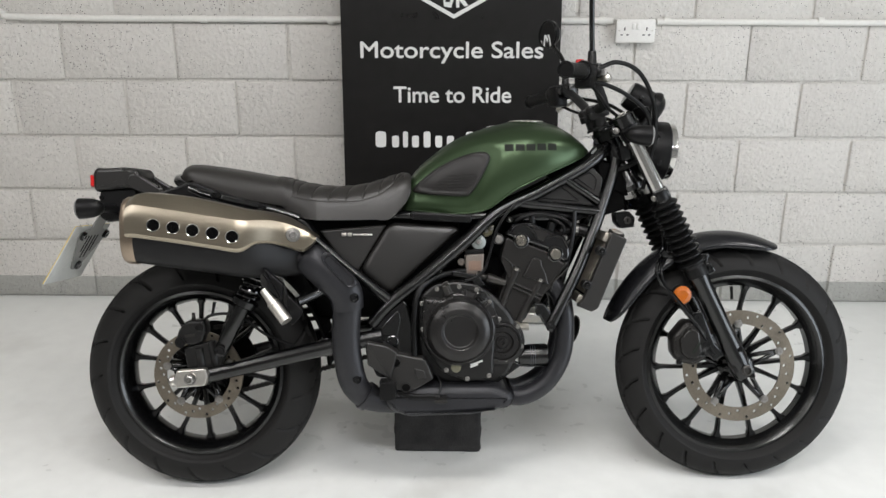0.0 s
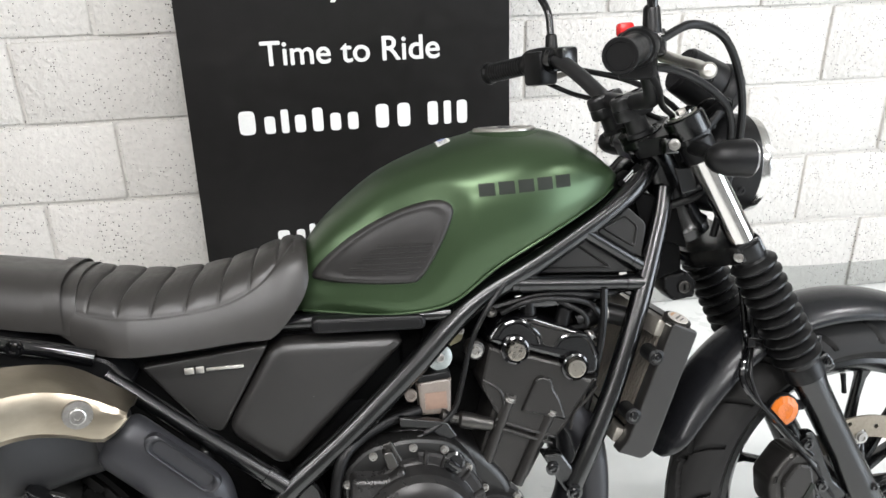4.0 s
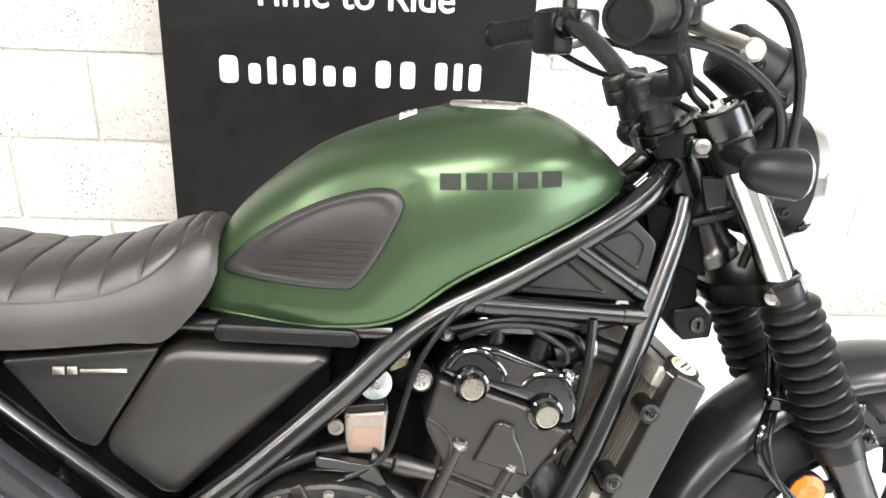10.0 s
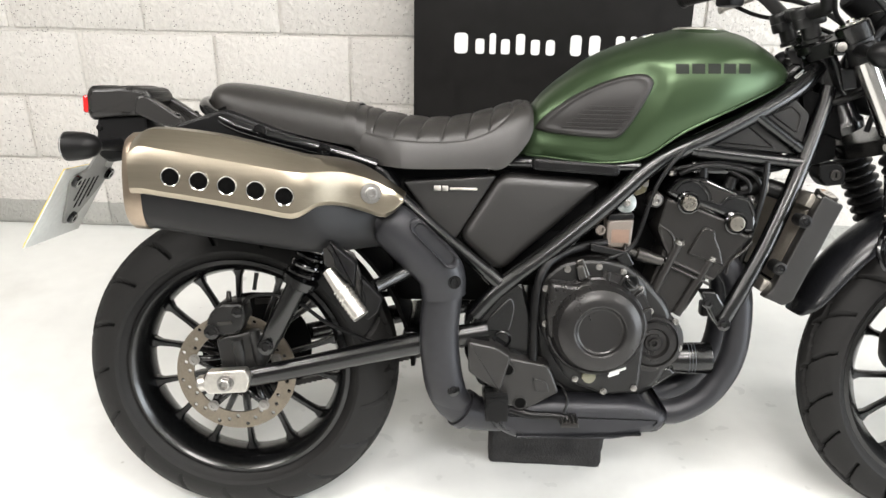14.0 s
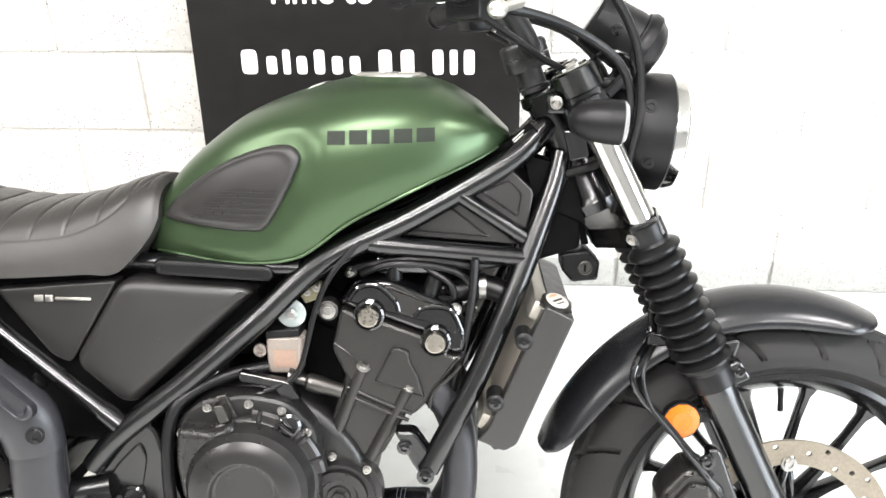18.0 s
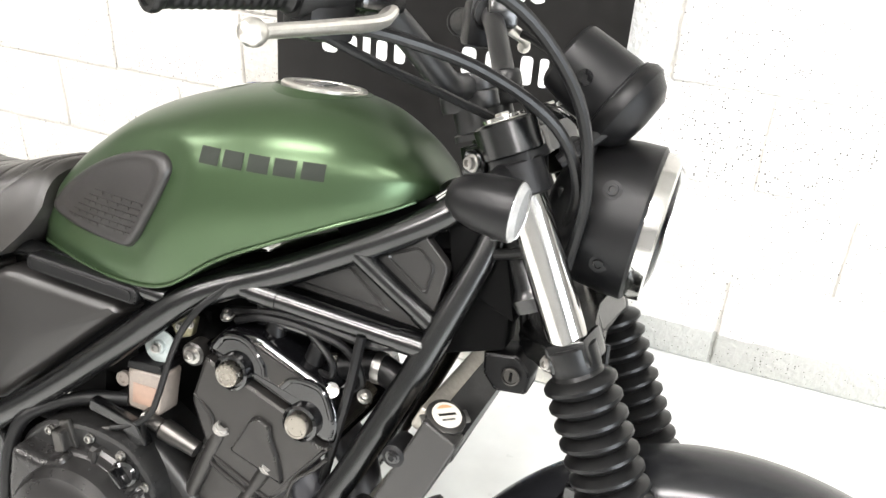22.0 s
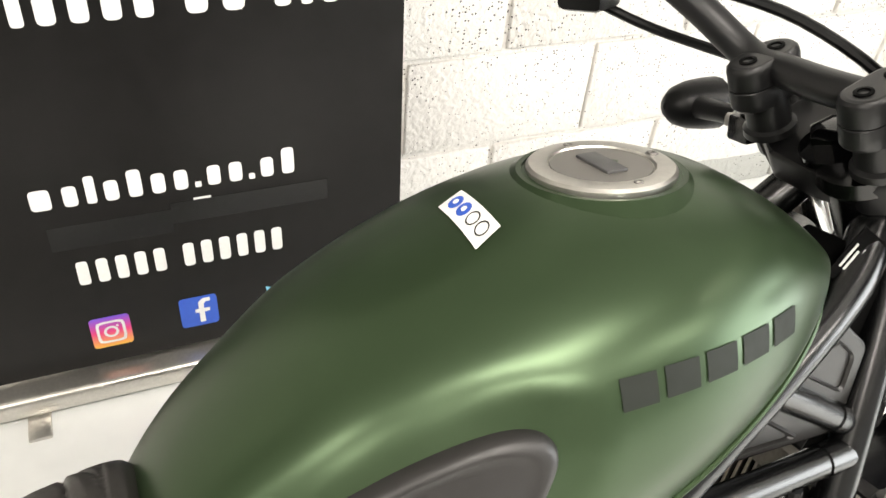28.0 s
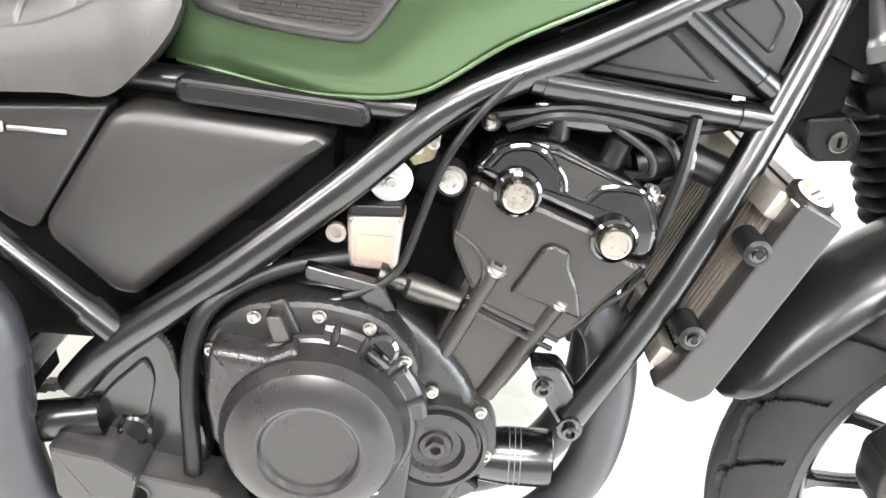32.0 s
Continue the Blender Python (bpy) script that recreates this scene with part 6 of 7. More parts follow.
part("level_mark", box(0.733, 0.766, -0.1012, -0.0995, 0.614, 0.640), mat("amber_fluid", (0.21, 0.14, 0.105), 0.3), res)
part("round_cap", lathe([(0, 0.0195), (0.003, 0.020), (0.004, 0.018), (0.005, 0.009), (0.010, 0.008), (0.011, 0.004)], (0.760, -0.064, 0.678), (0.1, -1, 0.1), 32), mat("pale_bluish_plastic", (0.33, 0.36, 0.35), 0.22, 0.2, 0.15, 80), bike, "pale round cap on the cable drum")
part("cap_stud", hex_bolt((0.761, -0.074, 0.679), (0.1, -1, 0.1), 0.0055, 0.006, 1.2), ZINC, bike)
part("throttle_bracket", prism(rounded([(0.775, 0.728), (0.815, 0.733), (0.81, 0.708), (0.79, 0.70)], 0.004), -0.085, -0.075, 0.002), mat("yellow_zinc_plate", (0.20, 0.185, 0.12), 0.34, 0.8, 0.3, 50), bike, "yellow zinc throttle bracket", (-0.012, 0.026, -0.010))
for x, z in ((0.782, 0.708), (0.796, 0.714)):
    part("bracket_screw", hex_bolt((x, -0.060, z), (0, -1, 0), 0.0045, 0.004, 1.3), ZINC, bike)
part("coolant_pipe", tube([(0.725, -0.10, 0.612), (0.674, -0.115, 0.606), (0.632, -0.13, 0.591), (0.604, -0.145, 0.57), (0.591, -0.152, 0.532), (0.587, -0.155, 0.478), (0.587, -0.155, 0.41), (0.586, -0.155, 0.36)], 0.0088, 12), SOFT, bike, "black rubber hose", (0, 0.026, -0.011))
part("clutch_cable", tube([(0.95, -0.05, 0.838), (0.88, -0.078, 0.800), (0.845, -0.090, 0.768), (0.830, -0.096, 0.751), (0.812, -0.098, 0.722), (0.799, -0.098, 0.688), (0.790, -0.098, 0.655), (0.783, -0.098, 0.630), (0.775, -0.098, 0.608), (0.761, -0.100, 0.592), (0.741, -0.103, 0.582), (0.725, -0.106, 0.577)], 0.0040, 10), SOFT, bike, "black clutch cable")
part("cable_end", tube([(0.728, -0.106, 0.577), (0.672, -0.113, 0.562)], 0.0022, 8, 1), DULL, bike)
part("clutch_arm", prism(rounded([(0.66, 0.585), (0.675, 0.59), (0.69, 0.555), (0.675, 0.55)], 0.003), -0.15, -0.142, 0.002), DULL, bike, at=(0, 0.027, -0.011))
part("cable_bracket", prism(rounded([(0.69, 0.615), (0.76, 0.60), (0.775, 0.575), (0.755, 0.57), (0.735, 0.592), (0.69, 0.60)], 0.004), -0.13, -0.115, 0.002), SATIN, bike, at=(0, 0.025, -0.010))
part("gear_union", hex_bolt((0.652, -0.100, 0.610), (0, -1, 0), 0.008, 0.010), ZINC, bike)

# ---- radiator ----
RT, RB = V((1.118, 0, 0.692)), V((1.040, 0, 0.508))
rd = (RB - RT).normalized()
rn = V((-rd.z, 0, rd.x)) * -1
if rn.x < 0:
    rn = -rn
RM = Matrix.Translation((RT + RB) / 2 + V((-0.002, 0.013, 0.006))) @ Matrix(((rn.x, 0, -rd.x, 0), (0, 1, 0, 0), (rn.z, 0, -rd.z, 0), (0, 0, 0, 1)))
L2 = (RB - RT).length / 2
radiator = part("radiator", box(0.000, 0.031, -0.092, 0.150, -L2, L2, 0.004), DARK, bike, "dark radiator with a side shroud", RM)
fins = []
for i in range(30):
    fins.append(box(-0.0045, 0.001, -0.0900 + 0.008 * i, -0.0868 + 0.008 * i, -L2 + 0.026, L2 - 0.024))
CORE = mat("radiator_core_metal", (0.40, 0.365, 0.31), 0.42, 0.85, 0.2, 60)
for fin in fins:
    part("fin", fin, CORE, radiator)
fins = [box(0.033, 0.0365, -0.09 + 0.006 * i, -0.0885 + 0.006 * i, -L2 + 0.02, L2 - 0.02) for i in range(40)]
part("front_fins", join(*fins), DARK, radiator)
grid = [box(0.0375, 0.040, -0.095, 0.15, -L2 + 0.018 + 0.0085 * i, -L2 + 0.0205 + 0.0085 * i) for i in range(20)]
part("grille", join(*grid), PLASTIC, radiator, "black radiator grille")
part("end_tank", join(box(-0.016, 0.030, -0.098, 0.150, L2 - 0.026, L2 + 0.003, 0.005), box(-0.016, 0.030, -0.096, 0.150, -L2 - 0.006, -L2 + 0.020, 0.005)), mat("grey_cast_tank", (0.36, 0.34, 0.30), 0.45, 0.8, 0.2, 50), radiator, "grey metal end tank")
for s in (-1, 1):
    y0 = -0.122 if s < 0 else 0.150
    sh = part("radiator_shroud", prism(rounded([(-0.004, L2 + 0.006), (0.040, L2 + 0.004), (0.042, -L2 + 0.004), (0.030, -L2 - 0.012), (-0.012, -L2 - 0.012), (-0.004, -L2 + 0.010)], 0.005), y0, y0 + 0.028, 0.003), SHELL, radiator, "matt black radiator shroud")
part("top_shroud", prism(rounded([(0.004, L2 + 0.006), (0.038, L2 + 0.006), (0.0415, L2 - 0.030), (0.0405, L2 - 0.030), (0.034, L2 + 0.003), (0.004, L2 + 0.003)], 0.0006), -0.094, 0.150), PLASTIC, radiator)
for z in (0.048, -0.050):
    part("shroud_lug", lathe([(-0.024, 0.0125), (0.012, 0.0125), (0.014, 0.0085), (0.008, 0.007), (0.016, 0.004), (0.017, 0)], (-0.010, -0.110, z), (0, -1, 0), 24), PLASTIC, radiator)
    part("shroud_bolt", hex_bolt((-0.010, -0.122, z), (0, -1, 0), 0.006, 0.005), GLOSS, radiator)
rc = part("radiator_cap", lathe([(0, 0.014), (0.014, 0.014), (0.016, 0.022), (0.024, 0.022), (0.026, 0.018), (0.0265, 0)], (1.124, -0.078, 0.682), (0.3, -0.3, 0.9), 28), DULL, bike, "zinc radiator cap with a warning sticker")
CAP_M = Matrix.Translation((1.124, -0.078, 0.682)) @ V((0.3, -0.3, 0.9)).to_track_quat("Z", "Y").to_matrix().to_4x4()
part("cap_sticker", lathe([(0.0262, 0.0165), (0.0270, 0.016), (0.0272, 0.0)], (1.124, -0.078, 0.682), (0.3, -0.3, 0.9), 28), mat("pale_label", (0.34, 0.32, 0.29), 0.4, 0, 0.1, 60), rc, "pale round warning label")
for material, shape in ((mat("faded_orange_print", (0.30, 0.17, 0.085), 0.4), [(0.0125 * math.cos(radians(a)), 0.0125 * math.sin(radians(a))) for a in range(40, 141, 10)]), (DULL, [(-0.010, -0.0015), (0.010, -0.0015), (0.010, 0.0015), (-0.010, 0.0015)]), (DULL, [(-0.008, -0.0075), (0.007, -0.0075), (0.007, -0.0055), (-0.008, -0.0055)])):
    bm = bmesh.new()
    bm.faces.new([bm.verts.new(CAP_M @ V((a, b, 0.0275))) for a, b in shape])
    part("print", bm, material, rc)
part("cap_ear", turned(box(-0.028, 0.028, -0.008, 0.008, 0.018, 0.022, 0.002), Matrix.Translation((1.124, -0.078, 0.682)) @ V((0.3, -0.3, 0.9)).to_track_quat("Z", "Y").to_matrix().to_4x4()), ZINC, rc)
# Near-black plate, added to fill the open gap under the headstock.
part("steering_gusset", prism(rounded([(1.075, 0.835), (1.165, 0.835), (1.168, 0.765), (1.095, 0.742)], 0.006), -0.022, 0.022, 0.003), DARK, bike)
part("horn", join(lathe([(0, 0.018), (0.02, 0.024), (0.034, 0.038), (0.040, 0.042), (0.046, 0.040), (0.042, 0.02), (0.042, 0)], (1.02, 0.16, 0.41), (0.8, 0.1, -0.2), 28), box(0.985, 1.03, 0.145, 0.175, 0.395, 0.43, 0.006)), PLASTIC, bike, "round black horn")
lock = part("steering_lock", prism(rounded([(1.142, 0.755), (1.182, 0.760), (1.199, 0.742), (1.196, 0.716), (1.160, 0.712), (1.144, 0.730)], 0.005), -0.03, 0.02, 0.004), PLASTIC, bike, "black helmet lock", (0, 0.02, -0.002))
part("lock_barrel", lathe([(0, 0.0105), (0.004, 0.0105), (0.0045, 0.0085), (0.003, 0.008), (0.003, 0)], (1.177, -0.03, 0.735), (0, -1, 0), 24), DULL, lock, "silver lock barrel")
part("key_slot", box(1.1755, 1.1785, -0.0345, -0.032, 0.730, 0.740), DARK, lock)

# ---- front fork ----
F0 = V((1.181, 0, 0.938))


FY = 0.024


def on_fork(s, y, off=0.0):
    """A place along the fork's line, off metres ahead of it."""
    return F0 + AX * s + V((0, y, 0)) + V((0.899, 0, 0.438)) * off


for s in (-1, 1):
    y = s * 0.104 + FY
    leg = part("fork_tube", lathe([(-0.09, 0.0205), (0.20, 0.0205)], on_fork(0, y), AX, 36), CHROME, bike, "chromed steel fork tube")
    prof = [(0.146, 0.0255), (0.162, 0.026), (0.166, 0.025)]
    for i in range(10):
        h = 0.170 + 0.0192 * i
        prof += [(h, 0.0265 + 0.0005 * i * 0.2), (h + 0.0035, 0.033), (h + 0.0075, 0.0368 + 0.0003 * i), (h + 0.011, 0.0368 + 0.0003 * i), (h + 0.0150, 0.033)]
    prof += [(0.366, 0.030), (0.370, 0.031), (0.392, 0.031), (0.394, 0.027)]
    part("fork_gaiter", lathe(prof, on_fork(0, y), AX, 40), SOFT, leg, "black ribbed rubber fork gaiter")
    part("fork_slider", lathe([(0.36, 0.027), (0.40, 0.0285), (0.42, 0.026), (0.55, 0.0255), (0.60, 0.027), (0.64, 0.0285), (0.68, 0.027), (0.70, 0.022), (0.704, 0.012)], on_fork(0, y), AX, 32), SATIN, leg, "satin black fork slider")
    part("slider_clamp", join(turned(box(-0.026, 0.026, y - 0.022, y + 0.022, -0.03, 0.022, 0.008), Matrix.Translation(on_fork(0.672, 0)) @ pose(0, 0, 0, 0, -26, 0))), SATIN, leg)
    part("axle_end", lathe([(0, 0.0145), (0.006, 0.0145), (0.008, 0.010), (0.003, 0.0075), (0.003, 0)], (FRONT[0], y + s * 0.026, FRONT[2]), (0, s, 0), 28), DULL, leg)
    for h in (0.62, 0.70):
        part("pinch_bolt", hex_bolt(on_fork(h, y + s * 0.024, 0.012), (0, s, 0), 0.006, 0.006), GLOSS, leg)
    part("slider_lug", prism(rounded([tuple(on_fork(0.370, 0, o)[i] for i in (0, 2)) for o in (0.015, 0.043)] + [tuple(on_fork(0.402, 0, o)[i] for i in (0, 2)) for o in (0.047, 0.015)], 0.006), y - 0.012, y + 0.012, 0.003), SATIN, leg)
    part("lug_bolt", hex_bolt(on_fork(0.385, y + s * 0.012, 0.036), (0, s, 0), 0.006, 0.006), GLOSS, leg)
    part("fork_cap", lathe([(-0.0935, 0.0), (-0.0935, 0.0068), (-0.092, 0.0075), (-0.084, 0.0075)], on_fork(0, y), AX, 6), ALU, leg)
    part("fork_cap_rim", lathe([(-0.0865, 0.0), (-0.0865, 0.021), (-0.0855, 0.0228), (-0.07, 0.0232)], on_fork(0, y), AX, 36), ALU, leg, "pale aluminium fork cap")
    # clamps of both yokes
    part("upper_clamp", lathe([(-0.080, 0.0235), (-0.0845, 0.0245), (-0.0855, 0.028), (-0.083, 0.031), (-0.054, 0.031), (-0.052, 0.0275)], on_fork(0, y), AX, 36), SATIN, leg)
    part("clamp_ear", box(1.112, 1.135, y - 0.012, y + 0.014, 0.958, 0.982, 0.004), SATIN, leg)
    part("clamp_bolt", hex_bolt(on_fork(-0.056, y + s * 0.016, -0.036), (-0.4, s * 0.8, 0), 0.0065, 0.008), ZINC, leg)
    part("indicator_clamp", lathe([(-0.046, 0.0245), (-0.044, 0.0265), (-0.014, 0.0265), (-0.012, 0.0245)], on_fork(0, y), AX, 36), PLASTIC, leg)
    part("lower_clamp", lathe([(0.139, 0.0235), (0.141, 0.0262), (0.163, 0.0262), (0.166, 0.0245)], on_fork(0, y), AX, 36), SOFT, leg)
    part("lower_clamp_bolt", hex_bolt(on_fork(0.150, y + s * 0.014, -0.020), (-0.5, s * 0.8, 0), 0.0065, 0.008), ZINC, leg)
    part("lamp_bracket", prism(rounded([(1.195, 0.955), (1.25, 0.95), (1.25, 0.925), (1.205, 0.925)], 0.006), FY + s * 0.060, FY + s * 0.052, 0.003), PLASTIC, bike)
yoke = []
for s0, s1, w in ((-0.070, -0.042, 0.032), (0.132, 0.162, 0.034)):
    a, b = on_fork(s0, 0), on_fork(s1, 0)
    pts = [(-0.07, 0.0), (-0.068, -0.045), (-0.03, -0.10), (-0.02, -0.125), (0.02, -0.125), (0.028, -0.08), (0.012, 0.0), (0.028, 0.08), (0.02, 0.125), (-0.02, 0.125), (-0.03, 0.10), (-0.068, 0.045)]
    fwd = V((0.899, 0, 0.438))
    bm = loft([[tuple(base + fwd * o + V((0, y + FY, 0))) for o, y in pts] for base in (a, b)])
    bmesh.ops.bevel(bm, geom=list(bm.edges), offset=0.004, segments=2, affect="EDGES", profile=0.5)
    yoke.append(bm)
upper = part("upper_yoke", yoke[0], YOKE, bike, "satin black upper yoke")
part("lower_yoke", yoke[1], SATIN, bike, "satin black lower yoke")
stem = on_fork(-0.072, FY, -0.043)
part("stem_nut", join(lathe([(0, 0.024), (0.005, 0.024), (0.0055, 0.017), (0.02, 0.017), (0.022, 0.012), (0.022, 0.0)], stem, -AX, 6), lathe([(0, 0.026), (0.006, 0.026)], stem, -AX, 28)), GLOSS, upper, "black hexagonal stem nut")
# brake line, caliper, reflector
fc = part("front_caliper", prism(rounded([(1.283, 0.42), (1.318, 0.462), (1.345, 0.462), (1.376, 0.430), (1.376, 0.36), (1.345, 0.342), (1.30, 0.352), (1.285, 0.375)], 0.010), -0.098, -0.035, 0.010, 3), ENGINE, bike, "black front brake caliper")
part("caliper_face", prism(rounded([(1.30, 0.415), (1.325, 0.445), (1.352, 0.44), (1.362, 0.375), (1.335, 0.358), (1.305, 0.375)], 0.008), -0.105, -0.09, 0.005), ENGINE, fc)
part("name_bar", turned(box(-0.018, 0.018, -0.1065, -0.104, -0.004, 0.004), Matrix.Translation((1.345, 0, 0.392)) @ pose(0, 0, 0, 0, -58, 0)), DECAL, fc)
for x, z, r in ((1.372, 0.398, 0.009), (1.345, 0.475, 0.009), (1.36, 0.375, 0.007), (1.30, 0.352, 0.006)):
    part("caliper_bolt", hex_bolt((x, -0.098, z), (0, -1, 0), r, 0.007), GLOSS, fc)
part("caliper_mount", prism(rounded([(1.345, 0.49), (1.365, 0.49), (1.40, 0.40), (1.43, 0.37), (1.40, 0.35), (1.36, 0.39)], 0.008), -0.09, -0.07, 0.004), SATIN, bike)
part("brake_hose", tube([(1.262, -0.020, 0.80), (1.268, -0.030, 0.72), (1.271, -0.036, 0.655), (1.262, -0.055, 0.634), (1.246, -0.076, 0.617), (1.240, -0.086, 0.592), (1.254, -0.092, 0.564), (1.283, -0.095, 0.535), (1.320, -0.098, 0.490), (1.352, -0.10, 0.455)], 0.0052, 10), GLOSS, bike, "black front brake hose")
part("sensor_wire", tube([(1.274, -0.022, 0.80), (1.281, -0.034, 0.70), (1.280, -0.044, 0.64), (1.262, -0.072, 0.622), (1.252, -0.090, 0.595), (1.264, -0.097, 0.555), (1.30, -0.100, 0.51), (1.36, -0.10, 0.43), (1.40, -0.09, 0.37)], 0.003, 8), SOFT, bike)
part("hose_clamp", lathe([(-0.006, 0.0075), (0.006, 0.0075)], (1.269, -0.044, 0.645), (0.3, 0.6, 1), 14), GLOSS, bike)
part("hose_guide", prism(rounded([(1.262, 0.652), (1.292, 0.646), (1.292, 0.632), (1.262, 0.634)], 0.003), -0.062, -0.050, 0.002), GLOSS, bike)
rf = part("side_reflector", lathe([(0, 0.0275), (0.008, 0.0275), (0.010, 0.0265)], (1.303, -0.118, 0.538), (0.05, -1, 0), 36), PLASTIC, bike, "orange round side reflector", (0.005, 0.036, -0.004))
part("reflector_face", lathe([(0.0085, 0.0255), (0.0110, 0.0248), (0.0135, 0.014), (0.0125, 0)], (1.303, -0.118, 0.538), (0.05, -1, 0), 12), ORANGE, rf, "orange prismatic face", sharp=4)
part("reflector_bracket", box(1.29, 1.345, -0.118, -0.112, 0.53, 0.548, 0.002), PLASTIC, rf)
# mudguard over the front wheel
rings = []
for i in range(45):
    f = i / 44
    a = radians(161 - 89 * f)
    R = 0.388 - 0.034 * max(0, (f - 0.45) / 0.55) ** 1.5
    drop = 0.030 * (1 - abs(2 * f - 1) ** 6) + 0.012
    ring = []
    for j in range(17):
        u = -1 + 2 * j / 16
        yy = 0.062 * math.sin(u * 1.45) / math.sin(1.45) * (0.55 + 0.45 * min(1, f / 0.06) ** 0.5) * (0.55 + 0.45 * min(1, (1 - f) / 0.07) ** 0.5)
        rr = R - drop * (1 - math.cos(u * 1.45)) / (1 - math.cos(1.45))
        ring.append((yy, rr))
    inner = [(yy * 0.965, rr - 0.003) for yy, rr in ring[::-1]]
    rings.append([(FRONT[0] + rr * math.cos(a), yy, FRONT[2] + rr * math.sin(a)) for yy, rr in ring + inner])
fender = part("front_mudguard", loft(rings), mat("satin_graphite_paint", (0.0095, 0.0098, 0.0112), 0.25, 0.2, 0.02, 20, rvar=0.004), bike, "satin graphite front mudguard", sharp=60)
for s in (-1, 1):
    part("mudguard_stay", join(prism(rounded([(1.31, 0.632), (1.39, 0.648), (1.38, 0.61), (1.335, 0.58)], 0.012), s * 0.070, s * 0.060, 0.004)), SATIN, fender)

# ---- headlamp and instrument ----
LC, LD = V((1.238, 0.018, 0.928)), V((1, 0, -0.10)).normalized()
lamp = part("headlamp", lathe([(-0.055, 0.0), (-0.055, 0.02), (-0.048, 0.045), (-0.03, 0.066), (-0.008, 0.0775), (0.02, 0.081), (0.044, 0.082), (0.047, 0.079), (0.047, 0.072), (0.03, 0.07)], LC, LD, 56), PLASTIC, bike, "round black headlamp with a clear lens")
part("lamp_rim", lathe([(0.044, 0.0765), (0.052, 0.0785), (0.062, 0.0775), (0.064, 0.073), (0.05, 0.0715)], LC, LD, 56, True), CHROME, lamp, "bright lamp rim")
part("lens", lathe([(0.050, 0.0735), (0.060, 0.072), (0.068, 0.064), (0.073, 0.045), (0.0755, 0.02), (0.076, 0.0)], LC, LD, 48), CLEAR, lamp, "clear headlamp lens")
part("lamp_bowl", lathe([(0.048, 0.0715), (0.036, 0.066), (0.030, 0.058), (0.028, 0.03), (0.028, 0.0)], LC, LD, 48), mat("grey_lamp_bowl", (0.5, 0.49, 0.48), 0.35, 0.5), lamp)
for sy in (-1, 1):
    for sz in (-1, 1):
        part("lamp_cell", lathe([(0.030, 0.022), (0.044, 0.024), (0.046, 0.020), (0.036, 0.014), (0.036, 0)], LC + V((0, sy * 0.027, sz * 0.027)), LD, 24), ALU, lamp)
    part("lamp_bar", turned(box(-0.004, 0.004, -0.05, 0.05, -0.003, 0.003, 0.001), Matrix.Translation(LC + LD * 0.04 + V((0, 0, sy * 0.004)))), ALU, lamp)
    for z in (0.037, -0.037):
        part("lamp_screw", hex_bolt(LC + V((0.014, sy * 0.0715, z)), (0, sy, z * 8), 0.0062, 0.004, 1.5), PLASTIC, lamp)
MC, MD = V((1.180, 0.0, 1.080)), V((0.066, 0, -0.042)).normalized()
meter = part("instrument", lathe([(-0.004, 0.034), (0.0, 0.0375), (0.008, 0.0385), (0.055, 0.0425), (0.06, 0.042), (0.062, 0.045), (0.07, 0.050), (0.078, 0.050), (0.082, 0.046), (0.092, 0.040), (0.10, 0.028), (0.102, 0)], MC, MD, 48), PLASTIC, bike, "round black instrument housing")
part("dial_glass", lathe([(-0.0045, 0.033), (-0.0052, 0.0)], MC, MD, 40), GLOSS, meter, "dark dial glass")
part("housing_band", lathe([(0.0605, 0.0428), (0.0615, 0.0455), (0.0635, 0.0455)], MC, MD, 48), SOFT, meter)
part("housing_screw", hex_bolt(MC + MD * 0.03 + V((0, -0.0405, 0)), (0, -1, 0), 0.006, 0.004), GLOSS, meter)
part("instrument_stay", join(tube([(1.235, -0.03, 1.02), (1.215, -0.035, 1.0), (1.195, -0.04, 0.98)], 0.008, 10), tube([(1.235, 0.03, 1.02), (1.215, 0.035, 1.0), (1.195, 0.04, 0.98)], 0.008, 10), box(1.19, 1.225, -0.03, 0.03, 0.985, 1.0, 0.004)), PLASTIC, bike)

